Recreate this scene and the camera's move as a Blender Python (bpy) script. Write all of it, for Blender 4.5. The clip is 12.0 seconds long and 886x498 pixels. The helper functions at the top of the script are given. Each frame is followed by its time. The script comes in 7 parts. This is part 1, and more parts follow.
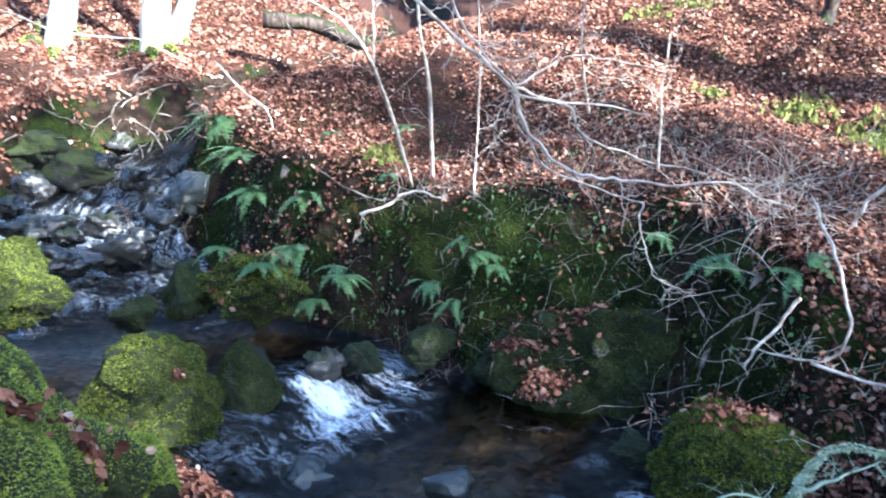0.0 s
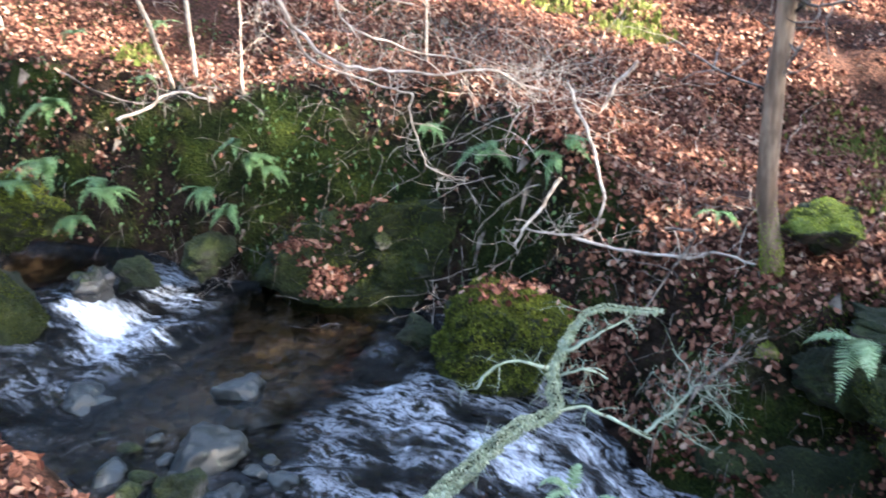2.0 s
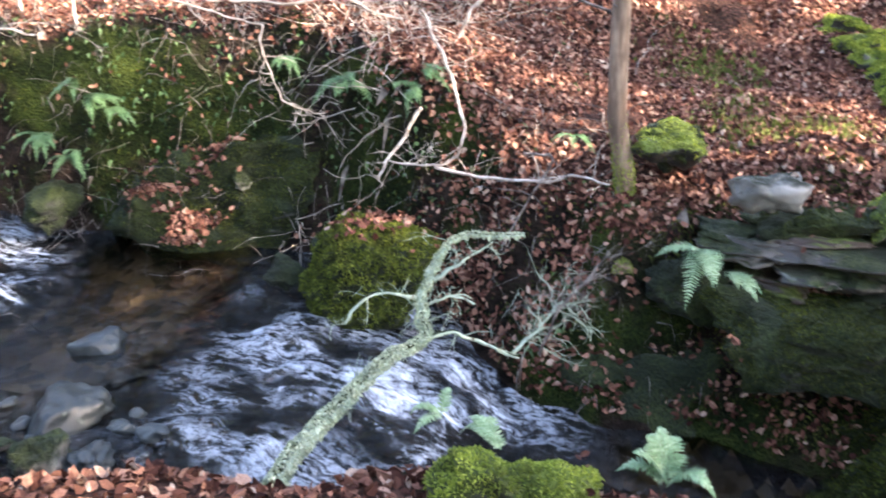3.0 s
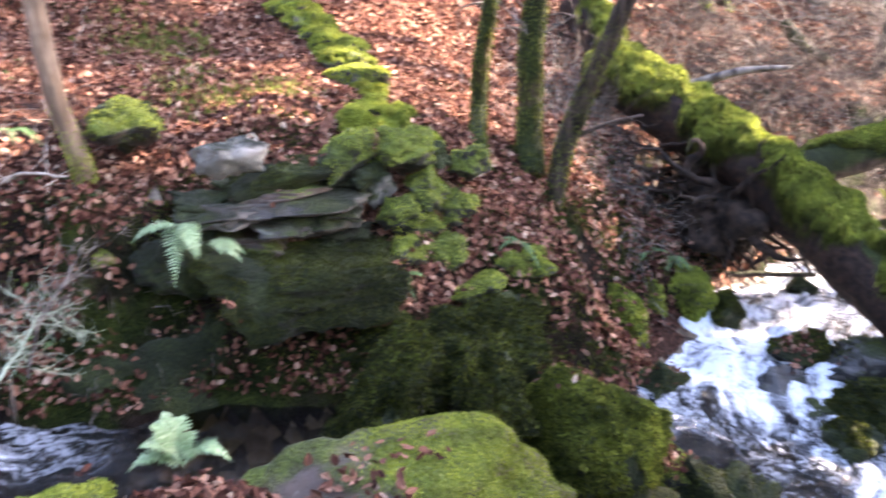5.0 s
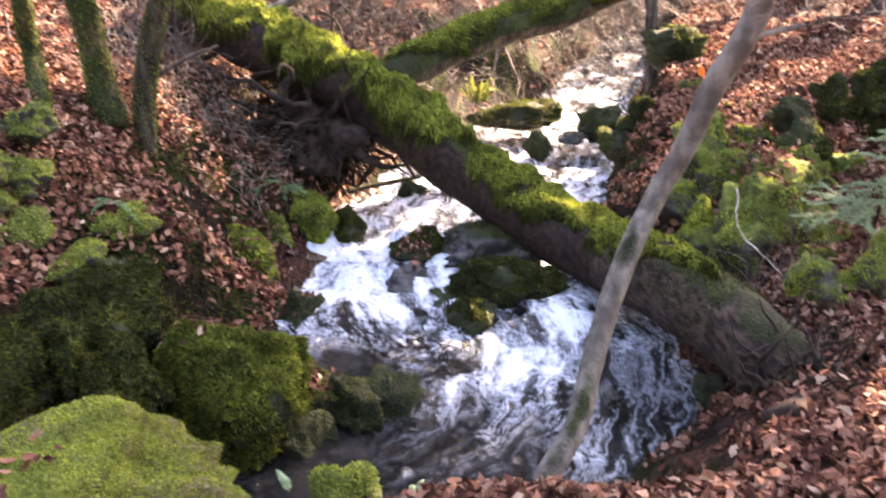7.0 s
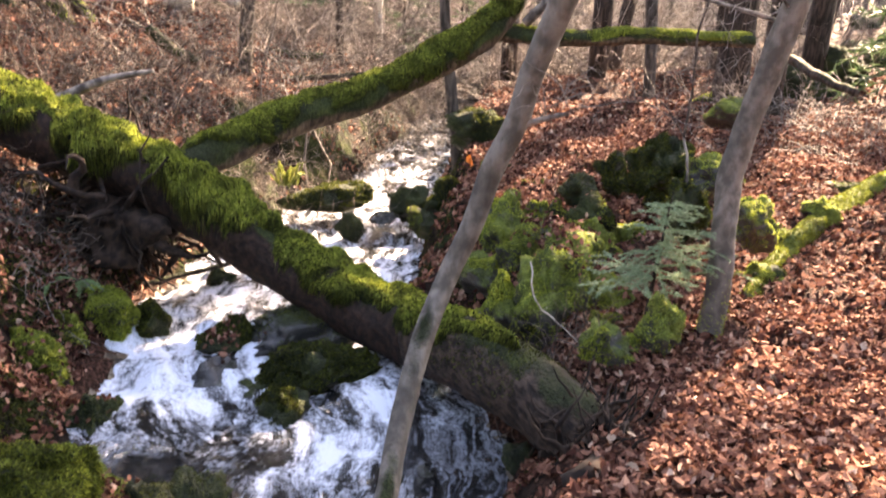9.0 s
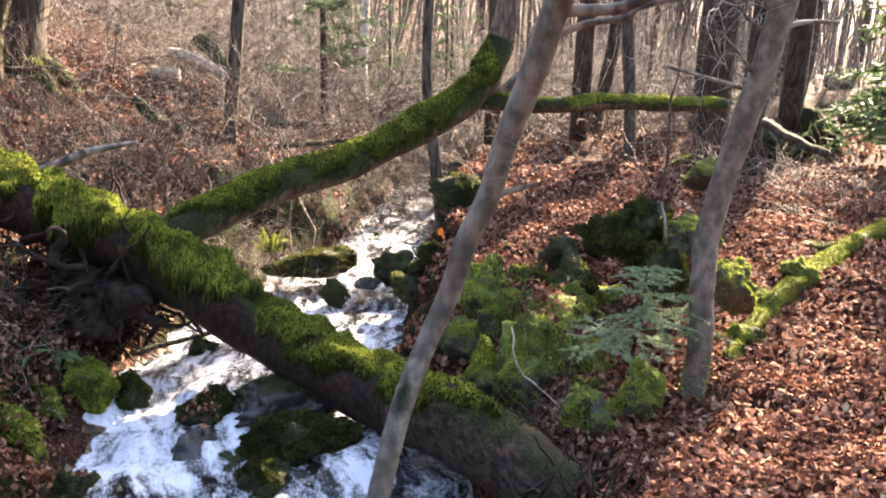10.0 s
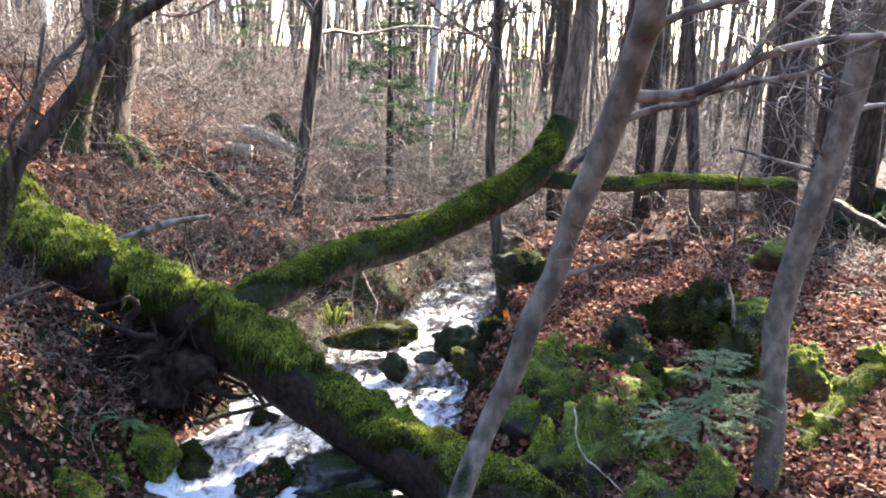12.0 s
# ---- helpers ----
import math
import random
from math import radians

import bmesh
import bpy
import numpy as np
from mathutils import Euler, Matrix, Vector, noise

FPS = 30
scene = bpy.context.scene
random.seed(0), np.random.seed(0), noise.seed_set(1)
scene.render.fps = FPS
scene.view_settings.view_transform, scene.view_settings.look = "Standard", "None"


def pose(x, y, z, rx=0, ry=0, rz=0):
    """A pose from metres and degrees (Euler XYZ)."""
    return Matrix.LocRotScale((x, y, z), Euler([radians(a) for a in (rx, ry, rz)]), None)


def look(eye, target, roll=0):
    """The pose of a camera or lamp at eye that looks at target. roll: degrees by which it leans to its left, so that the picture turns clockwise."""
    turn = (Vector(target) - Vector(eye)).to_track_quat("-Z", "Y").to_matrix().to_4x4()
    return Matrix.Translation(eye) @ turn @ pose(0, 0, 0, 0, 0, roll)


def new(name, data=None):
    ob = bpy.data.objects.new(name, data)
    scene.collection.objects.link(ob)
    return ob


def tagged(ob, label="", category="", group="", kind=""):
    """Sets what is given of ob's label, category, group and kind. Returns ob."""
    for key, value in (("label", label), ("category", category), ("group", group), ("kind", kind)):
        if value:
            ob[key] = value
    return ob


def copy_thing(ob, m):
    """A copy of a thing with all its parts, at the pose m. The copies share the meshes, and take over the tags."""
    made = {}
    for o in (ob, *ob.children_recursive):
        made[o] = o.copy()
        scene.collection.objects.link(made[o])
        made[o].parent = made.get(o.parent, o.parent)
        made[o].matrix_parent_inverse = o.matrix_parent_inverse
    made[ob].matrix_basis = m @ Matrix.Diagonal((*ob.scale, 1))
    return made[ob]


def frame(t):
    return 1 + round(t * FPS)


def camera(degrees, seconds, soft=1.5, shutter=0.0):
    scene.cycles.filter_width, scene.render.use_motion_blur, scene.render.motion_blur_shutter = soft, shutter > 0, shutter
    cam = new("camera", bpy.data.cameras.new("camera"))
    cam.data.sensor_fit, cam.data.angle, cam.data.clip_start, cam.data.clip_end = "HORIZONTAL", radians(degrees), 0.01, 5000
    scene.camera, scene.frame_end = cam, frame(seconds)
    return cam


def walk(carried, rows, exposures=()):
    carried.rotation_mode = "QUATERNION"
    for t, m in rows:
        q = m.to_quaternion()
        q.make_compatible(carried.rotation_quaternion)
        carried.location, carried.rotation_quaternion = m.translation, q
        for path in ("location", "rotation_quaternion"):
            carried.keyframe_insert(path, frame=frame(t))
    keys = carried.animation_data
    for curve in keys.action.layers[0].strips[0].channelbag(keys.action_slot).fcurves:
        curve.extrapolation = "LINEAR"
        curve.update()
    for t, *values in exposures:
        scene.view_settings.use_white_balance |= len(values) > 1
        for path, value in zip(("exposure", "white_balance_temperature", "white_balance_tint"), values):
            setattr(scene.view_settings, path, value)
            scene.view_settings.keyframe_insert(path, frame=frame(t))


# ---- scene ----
cam = camera(57.85, 12.0, soft=1.9, shutter=0.4)
# seconds, eye, turns about x, y, z
PATH = [
    (0.0, 0.000, -0.000, 2.250, 80.00, -0.00, -0.00),
    (0.5, 0.018, 0.006, 2.250, 78.73, 0.11, -3.96),
    (1.0, 0.028, 0.010, 2.243, 77.33, 0.08, -8.46),
    (1.5, 0.040, 0.012, 2.222, 75.11, 0.15, -11.53),
    (2.0, 0.065, 0.010, 2.206, 72.96, 0.66, -15.61),
    (2.5, 0.094, 0.018, 2.192, 70.71, 0.52, -20.78),
    (2.7, 0.104, 0.017, 2.186, 69.51, 0.58, -22.15),
    (4.3, 0.170, -0.053, 2.188, 65.78, 0.82, -47.48),
    (4.5, 0.191, -0.063, 2.181, 65.86, 0.65, -50.92),
    (5.0, 0.256, -0.094, 2.176, 66.12, 0.03, -61.34),
    (5.5, 0.328, -0.147, 2.161, 65.97, -0.00, -72.11),
    (6.0, 0.362, -0.184, 2.134, 65.28, -0.24, -80.52),
    (6.5, 0.384, -0.218, 2.130, 64.04, 0.15, -85.32),
    (7.0, 0.410, -0.261, 2.096, 61.71, 0.45, -89.15),
    (7.2, 0.420, -0.276, 2.087, 60.49, 0.23, -90.78),
    (8.8, 0.396, -0.402, 2.129, 65.75, -1.91, -101.00),
    (9.0, 0.384, -0.413, 2.142, 67.39, -1.75, -101.50),
    (9.5, 0.373, -0.443, 2.166, 69.87, -1.43, -102.30),
    (10.0, 0.365, -0.467, 2.189, 71.76, -1.22, -102.54),
    (10.5, 0.358, -0.463, 2.206, 73.83, -1.33, -102.21),
    (11.0, 0.352, -0.461, 2.215, 75.60, -1.16, -101.36),
    (11.5, 0.347, -0.458, 2.219, 76.27, -1.10, -99.79),
    (12.0, 0.360, -0.443, 2.221, 76.89, -1.13, -98.14),
]
# seconds, stops, white balance
EXPOSURES = [(0.0, 3.65, 5350, 6), (2.5, 4.3, 7000, 13), (4.5, 4.9, 7400, 26), (6.0, 4.6, 8300, 28), (7.0, 4.75, 9100, 31), (9.0, 4.3, 9300, 26), (10.0, 4.1, 8400, 20), (12.0, 3.9, 6900, 15)]
walk(cam, [(t, pose(x, y, z, rx, ry, rz)) for t, x, y, z, rx, ry, rz in PATH], EXPOSURES)

# ---- light: low winter sun beyond the right bank, pale sky ----
SUN_AZIMUTH, SUN_HEIGHT = 130.0, 27.0
world = bpy.data.worlds.new("sky")
scene.world = world
world.use_nodes = True
sky = world.node_tree.nodes.new("ShaderNodeTexSky")
sky.sky_type, sky.sun_disc = "NISHITA", False
sky.sun_elevation, sky.sun_rotation = radians(SUN_HEIGHT), radians(SUN_AZIMUTH)
sky.air_density, sky.dust_density, sky.ozone_density = 1.0, 1.0, 1.5
world.node_tree.links.new(sky.outputs[0], world.node_tree.nodes["Background"].inputs[0])
world.node_tree.nodes["Background"].inputs[1].default_value = 0.088
sun = new("sun", bpy.data.lights.new("sun", "SUN"))
sun.data.energy, sun.data.angle, sun.data.color = 5.0, radians(0.8), (1.0, 0.92, 0.80)
toward = Vector((math.sin(radians(SUN_AZIMUTH)) * math.cos(radians(SUN_HEIGHT)), math.cos(radians(SUN_AZIMUTH)) * math.cos(radians(SUN_HEIGHT)), math.sin(radians(SUN_HEIGHT))))
sun.matrix_world = look(toward * 30, (0, 0, 0))


# ---- materials ----
class Nodes:
    """A small builder of node materials."""

    def __init__(self, name):
        self.mat = bpy.data.materials.new(name)
        self.mat.use_nodes = True
        self.tree = self.mat.node_tree
        self.bsdf = self.tree.nodes["Principled BSDF"]
        self.place = self.tree.nodes.new("ShaderNodeTexCoord").outputs["Object"]
        geo = self.tree.nodes.new("ShaderNodeNewGeometry")
        self.island = geo.outputs["Random Per Island"]
        self.world_place = geo.outputs["Position"]
        sep = self.tree.nodes.new("ShaderNodeSeparateXYZ")
        self.tree.links.new(geo.outputs["Normal"], sep.inputs[0])
        self.up = sep.outputs["Z"]

    def put(self, value, socket):
        if isinstance(value, (int, float)):
            socket.default_value = value
        elif isinstance(value, tuple):
            socket.default_value = value if len(value) == 4 or socket.type != "RGBA" else (*value, 1)
        else:
            self.tree.links.new(value, socket)

    def noise(self, scale, detail=4, stretch=None, where=None, rough=0.55):
        n = self.tree.nodes.new("ShaderNodeTexNoise")
        n.inputs["Scale"].default_value, n.inputs["Detail"].default_value = scale, detail
        n.inputs["Roughness"].default_value = rough
        where = where or self.world_place
        if stretch:
            m = self.tree.nodes.new("ShaderNodeMapping")
            m.inputs["Scale"].default_value = stretch
            self.tree.links.new(where, m.inputs[0])
            where = m.outputs[0]
        self.tree.links.new(where, n.inputs["Vector"])
        return n.outputs["Fac"]

    def math(self, op, a, b=0.0, clamp=False):
        n = self.tree.nodes.new("ShaderNodeMath")
        n.operation, n.use_clamp = op, clamp
        self.put(a, n.inputs[0])
        self.put(b, n.inputs[1])
        return n.outputs[0]

    def band(self, value, low, high):
        n = self.tree.nodes.new("ShaderNodeMapRange")
        n.interpolation_type = "SMOOTHSTEP"
        self.put(value, n.inputs[0])
        n.inputs[1].default_value, n.inputs[2].default_value = low, high
        return n.outputs[0]

    def ramp(self, value, *stops):
        n = self.tree.nodes.new("ShaderNodeValToRGB")
        e = n.color_ramp.elements
        while len(e) < len(stops):
            e.new(0.5)
        for el, (p, c) in zip(e, stops):
            el.position, el.color = p, (*c, 1)
        self.put(value, n.inputs[0])
        return n.outputs[0]

    def mix(self, fac, a, b, kind="MIX"):
        n = self.tree.nodes.new("ShaderNodeMix")
        n.data_type, n.blend_type = "RGBA", kind
        self.put(fac, n.inputs[0])
        self.put(a, n.inputs[6])
        self.put(b, n.inputs[7])
        return n.outputs[2]

    def finish(self, colour, rough=0.8, bump=None, strength=0.5, distance=0.02, spec=0.3):
        self.put(colour, self.bsdf.inputs["Base Color"])
        self.put(rough, self.bsdf.inputs["Roughness"])
        self.bsdf.inputs["Specular IOR Level"].default_value = spec
        if bump is not None:
            b = self.tree.nodes.new("ShaderNodeBump")
            b.inputs["Strength"].default_value, b.inputs["Distance"].default_value = strength, distance
            self.tree.links.new(bump, b.inputs["Height"])
            self.tree.links.new(b.outputs[0], self.bsdf.inputs["Normal"])
        return self.mat


def moss_colour(n, lit_tone=0):
    fine = n.noise(60, 3)
    broad = n.noise(3.5, 4)
    # the brighter ramp stands for lit moss, the lower one for shaded moss
    if lit_tone:
        c = n.ramp(n.math("ADD", n.math("MULTIPLY", fine, 0.45), n.math("MULTIPLY", broad, 0.55)),
                   (0.30, (0.010, 0.014, 0.003)), (0.44, (0.040, 0.054, 0.009)), (0.58, (0.105, 0.132, 0.022)), (0.80, (0.23, 0.265, 0.048)))
        return c, n.math("ADD", fine, n.noise(16, 4))
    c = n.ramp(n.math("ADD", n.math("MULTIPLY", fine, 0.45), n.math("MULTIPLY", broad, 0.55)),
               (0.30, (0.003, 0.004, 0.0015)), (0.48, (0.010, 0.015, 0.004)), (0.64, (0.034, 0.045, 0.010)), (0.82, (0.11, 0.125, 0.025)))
    return c, n.math("ADD", fine, n.noise(16, 4))


def mossy_stone(name, stone_a, stone_b, cover, wet=0.0, lit_tone=0):
    """Stone with moss on it; cover: from 0, bare, to 1, covered on all sides."""
    n = Nodes(name)
    grain = n.noise(9, 6)
    stone = n.mix(n.band(n.noise(2.2, 5), 0.35, 0.7), stone_a, stone_b)
    stone = n.mix(n.band(grain, 0.55, 0.75), stone, (0.02, 0.02, 0.018))
    stone = n.mix(n.math("MULTIPLY", n.band(n.noise(14, 3), 0.62, 0.7), 0.22), stone, (0.30, 0.32, 0.26))
    moss, relief = moss_colour(n, lit_tone)
    lie = n.math("ADD", n.math("MULTIPLY", n.up, 0.45), n.math("MULTIPLY", n.math("SUBTRACT", n.noise(2.6, 6), 0.5), 1.6))
    fac = n.band(n.math("ADD", lie, cover * 1.3 - 0.75), -0.12, 0.18)
    colour = n.mix(fac, stone, moss)
    rough = n.math("ADD", n.math("MULTIPLY", fac, 0.5 + 0.4 * wet), 0.45 - 0.38 * wet)
    return n.finish(colour, rough, n.math("ADD", n.math("MULTIPLY", relief, fac), n.math("MULTIPLY", grain, 0.6)), 0.9, 0.03, 0.35)


def moss_material():
    n = Nodes("cushion moss")
    colour, relief = moss_colour(n, 1)
    return n.finish(colour, 0.95, relief, 0.9, 0.03, 0.1)


def bark(name, dark, pale, cover, size=1.0, lichen=0.0, grain=(1, 1, 0.18)):
    """Bark with furrows along the stem and moss over part of it."""
    n = Nodes(name)
    furrow = n.noise(22 * size, 5, grain)
    broad = n.noise(4 * size, 4)
    colour = n.mix(n.band(furrow, 0.35, 0.68), dark, pale)
    colour = n.mix(n.math("MULTIPLY", n.band(broad, 0.5, 0.7), 0.6), colour, tuple(0.5 * v for v in dark))
    if lichen:
        colour = n.mix(n.band(n.noise(26, 4), 0.62 - 0.3 * lichen, 0.68 - 0.25 * lichen), colour, (0.34, 0.40, 0.31))
    moss, relief = moss_colour(n)
    lie = n.math("ADD", n.math("MULTIPLY", n.up, 0.85), n.math("MULTIPLY", n.math("SUBTRACT", n.noise(3.2, 5), 0.5), 1.5))
    fac = n.band(n.math("ADD", lie, cover * 1.4 - 0.8), -0.1, 0.2)
    return n.finish(n.mix(fac, colour, moss), 0.85, n.math("ADD", furrow, n.math("MULTIPLY", relief, fac)), 0.8, 0.02, 0.2)


def leaf_material(name, stops, rough=0.6, patch=0.0, through_light=0.3, gloss=0.2):
    n = Nodes(name)
    colour = n.ramp(n.island, *stops)
    colour = n.mix(n.math("MULTIPLY", n.band(n.noise(90, 2), 0.45, 0.7), 0.4), colour, (0.05, 0.022, 0.014))
    if patch:
        shade = n.ramp(n.noise(patch, 4), (0.34, (0.40, 0.42, 0.42)), (0.52, (0.85, 0.85, 0.82)), (0.68, (1.15, 1.1, 0.95)))
        colour = n.mix(1.0, colour, shade, "MULTIPLY")
    n.finish(colour, rough, None, spec=gloss)
    if through_light:
        thin = n.tree.nodes.new("ShaderNodeBsdfTranslucent")
        n.put(colour, thin.inputs[0])
        both = n.tree.nodes.new("ShaderNodeMixShader")
        both.inputs[0].default_value = through_light
        n.tree.links.new(n.bsdf.outputs[0], both.inputs[1])
        n.tree.links.new(thin.outputs[0], both.inputs[2])
        n.tree.links.new(both.outputs[0], n.tree.nodes["Material Output"].inputs[0])
    return n.mat


def plain(name, a, b, scale, rough=0.8, bump=0.4):
    n = Nodes(name)
    k = n.noise(scale, 5)
    return n.finish(n.mix(n.band(k, 0.35, 0.65), a, b), rough, k, bump, 0.01, 0.25)


def ground_material():
    n = Nodes("forest soil")
    soil = n.mix(n.band(n.noise(7, 6), 0.35, 0.7), (0.006, 0.004, 0.003), (0.026, 0.017, 0.013))
    litter = n.ramp(n.noise(34, 5), (0.3, (0.007, 0.004, 0.003)), (0.5, (0.036, 0.017, 0.012)), (0.70, (0.11, 0.052, 0.036)))
    flat = n.band(n.math("ADD", n.up, n.math("MULTIPLY", n.math("SUBTRACT", n.noise(4, 4), 0.5), 0.5)), 0.62, 0.8)
    colour = n.mix(flat, soil, litter)
    moss, relief = moss_colour(n)
    patch = n.band(n.math("ADD", n.noise(1.3, 6), n.math("MULTIPLY", n.math("SUBTRACT", 0.85, n.up), 0.34)), 0.60, 0.72)
    colour = n.mix(patch, colour, moss)
    return n.finish(colour, 0.9, n.math("ADD", n.noise(40, 4), n.math("MULTIPLY", relief, patch)), 1.0, 0.04, 0.06)


def bed_material():
    n = Nodes("stream bed")
    v = n.tree.nodes.new("ShaderNodeTexVoronoi")
    v.inputs["Scale"].default_value = 11
    n.tree.links.new(n.world_place, v.inputs["Vector"])
    colour = n.ramp(v.outputs["Color"], (0.2, (0.020, 0.014, 0.010)), (0.5, (0.080, 0.060, 0.040)), (0.8, (0.18, 0.145, 0.105)))
    return n.finish(colour, 0.7, v.outputs["Distance"], 0.8, 0.05)


def water_material():
    """Clear brown water that mirrors the sky, with broken white water where the mesh says that it is thrown up."""
    n = Nodes("stream water")
    t = n.tree
    foam = t.nodes.new("ShaderNodeAttribute")
    foam.attribute_name = "foam"
    flow = t.nodes.new("ShaderNodeAttribute")
    flow.attribute_name = "flow"
    warp = t.nodes.new("ShaderNodeTexNoise")
    warp.inputs["Scale"].default_value, warp.inputs["Detail"].default_value = 1.7, 3
    t.links.new(n.world_place, warp.inputs["Vector"])
    bent = t.nodes.new("ShaderNodeVectorMath")
    bent.operation = "MULTIPLY_ADD"
    bent.inputs[1].default_value = (0.55, 0.45, 0)
    t.links.new(warp.outputs["Color"], bent.inputs[0])
    t.links.new(flow.outputs["Vector"], bent.inputs[2])
    streak = n.noise(1.0, 7, (2.8, 7.5, 1), bent.outputs[0], 0.68)
    patch = n.noise(1.0, 3, (1.5, 2.6, 1), bent.outputs[0], 0.5)
    fleck = n.noise(24.0, 6, None, None, 0.72)
    web = n.math("ADD", n.math("ADD", n.math("MULTIPLY", streak, 0.52), n.math("MULTIPLY", patch, 0.25)), n.math("MULTIPLY", fleck, 0.23))
    lift = n.math("MULTIPLY", n.math("SUBTRACT", foam.outputs["Fac"], 0.5), 0.36)
    curl = n.noise(1.0, 6, (2.6, 8.0, 1), bent.outputs[0], 0.62)
    ridge = n.math("SUBTRACT", 1.0, n.math("MULTIPLY", n.math("ABSOLUTE", n.math("SUBTRACT", curl, 0.5)), 9.0))
    thread = n.math("MULTIPLY", n.band(n.math("ADD", ridge, n.math("MULTIPLY", n.math("SUBTRACT", fleck, 0.5), 2.4)), 0.3, 1.2), n.math("MULTIPLY", n.band(foam.outputs["Fac"], 0.20, 0.5), n.band(patch, 0.38, 0.60)))
    white = n.math("MAXIMUM", n.math("MULTIPLY", n.band(n.math("ADD", web, lift), 0.515, 0.66), 0.93), n.math("MULTIPLY", thread, 0.55))
    white = n.math("MULTIPLY", white, n.math("ADD", 0.5, n.math("MULTIPLY", n.band(foam.outputs["Fac"], 0.40, 0.64), 0.5)))
    ripple = n.math("ADD", n.noise(7, 4, (1, 1, 1)), n.math("ADD", n.math("MULTIPLY", streak, 1.2), n.math("MULTIPLY", n.math("MULTIPLY", curl, 2.2), n.band(foam.outputs["Fac"], 0.1, 0.4))))
    ripple = n.math("MULTIPLY", ripple, n.math("ADD", 0.22, n.math("MULTIPLY", n.band(foam.outputs["Fac"], 0.05, 0.3), 0.78)))  # calm water is smoother
    bump = t.nodes.new("ShaderNodeBump")
    bump.inputs["Strength"].default_value, bump.inputs["Distance"].default_value = 0.9, 0.085
    t.links.new(ripple, bump.inputs["Height"])
    clear = t.nodes.new("ShaderNodeBsdfTransparent")
    gloss = t.nodes.new("ShaderNodeBsdfGlossy")
    gloss.inputs["Roughness"].default_value = 0.07
    t.links.new(bump.outputs[0], gloss.inputs["Normal"])
    fresnel = t.nodes.new("ShaderNodeFresnel")
    fresnel.inputs[0].default_value = 1.36
    t.links.new(bump.outputs[0], fresnel.inputs["Normal"])
    t.links.new(n.mix(n.band(foam.outputs["Fac"], 0.04, 0.22), (0.56, 0.47, 0.34), (0.035, 0.035, 0.038)), clear.inputs[0])  # stirred water is less clear
    body = t.nodes.new("ShaderNodeMixShader")
    t.links.new(fresnel.outputs[0], body.inputs[0])
    t.links.new(clear.outputs[0], body.inputs[1])
    t.links.new(gloss.outputs[0], body.inputs[2])
    n.finish((0.67, 0.73, 0.83), 0.5, n.math("ADD", ripple, fleck), 0.55, 0.06, 0.4)
    last = t.nodes.new("ShaderNodeMixShader")
    t.links.new(white, last.inputs[0])
    t.links.new(body.outputs[0], last.inputs[1])
    t.links.new(n.bsdf.outputs[0], last.inputs[2])
    t.links.new(last.outputs[0], t.nodes["Material Output"].inputs[0])
    return n.mat


GROUND, BED, WATER = ground_material(), bed_material(), water_material()
STONE_MOSSY = mossy_stone("mossy stone", (0.05, 0.048, 0.042), (0.12, 0.115, 0.10), 0.95)
STONE_HALF = mossy_stone("half mossy stone", (0.06, 0.058, 0.052), (0.15, 0.14, 0.125), 0.55)
STONE_BARE = mossy_stone("grey stone", (0.06, 0.055, 0.048), (0.19, 0.178, 0.16), 0.25)
STONE_RIVER = mossy_stone("river stone", (0.014, 0.017, 0.018), (0.036, 0.042, 0.043), 0.06, 0.1)
STONE_EARTH = mossy_stone("earth and moss on stone", (0.034, 0.021, 0.016), (0.080, 0.050, 0.037), 0.34, 0.0, 1)
STONE_WET = mossy_stone("wet dark stone", (0.010, 0.010, 0.011), (0.040, 0.038, 0.037), 0.24, 0.5)
STONE_WET_MOSS = mossy_stone("wet mossy stone", (0.012, 0.012, 0.011), (0.036, 0.034, 0.031), 0.78, 0.08)
# moss ramp in its lit tone
STONE_LIT_MOSS = mossy_stone("stone under lush moss", (0.014, 0.014, 0.013), (0.050, 0.049, 0.046), 0.56, 0.0, 1)
STONE_SLATE = mossy_stone("brown slate", (0.020, 0.016, 0.013), (0.058, 0.050, 0.043), 0.36)
BARK_MOSSY = bark("mossy bark", (0.03, 0.018, 0.012), (0.11, 0.075, 0.05), 0.72)
# dark brown bark, deepened further to hold the shade of the log's underside
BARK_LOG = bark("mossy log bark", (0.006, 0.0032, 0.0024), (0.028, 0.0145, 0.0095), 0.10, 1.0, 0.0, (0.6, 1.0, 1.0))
BARK_BUTT = bark("bare brown log end", (0.008, 0.005, 0.004), (0.055, 0.036, 0.026), 0.06, 1.4, 0.0, (0.35, 0.8, 1.0))
BARK_GREY = bark("smooth grey bark", (0.060, 0.052, 0.044), (0.150, 0.130, 0.112), 0.12, 0.6, 0.0, (1, 1, 0.7))
BARK_PALE = bark("pale beech bark", (0.24, 0.225, 0.20), (0.46, 0.44, 0.41), 0.12, 0.6)
BARK_BROWN = bark("brown bark", (0.014, 0.010, 0.008), (0.066, 0.048, 0.039), 0.2)
BARK_TAN = bark("tan bark with a mossy foot", (0.13, 0.085, 0.06), (0.30, 0.21, 0.15), 0.2, 0.8)
BARK_FAR = bark("grey-brown bark", (0.016, 0.013, 0.011), (0.085, 0.071, 0.062), 0.14)
# far copy of the grey-brown bark, with haze put into its colour
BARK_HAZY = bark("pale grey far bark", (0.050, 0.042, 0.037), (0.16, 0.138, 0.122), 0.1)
BARK_RED = bark("reddish brown bark", (0.050, 0.034, 0.028), (0.16, 0.115, 0.095), 0.15)
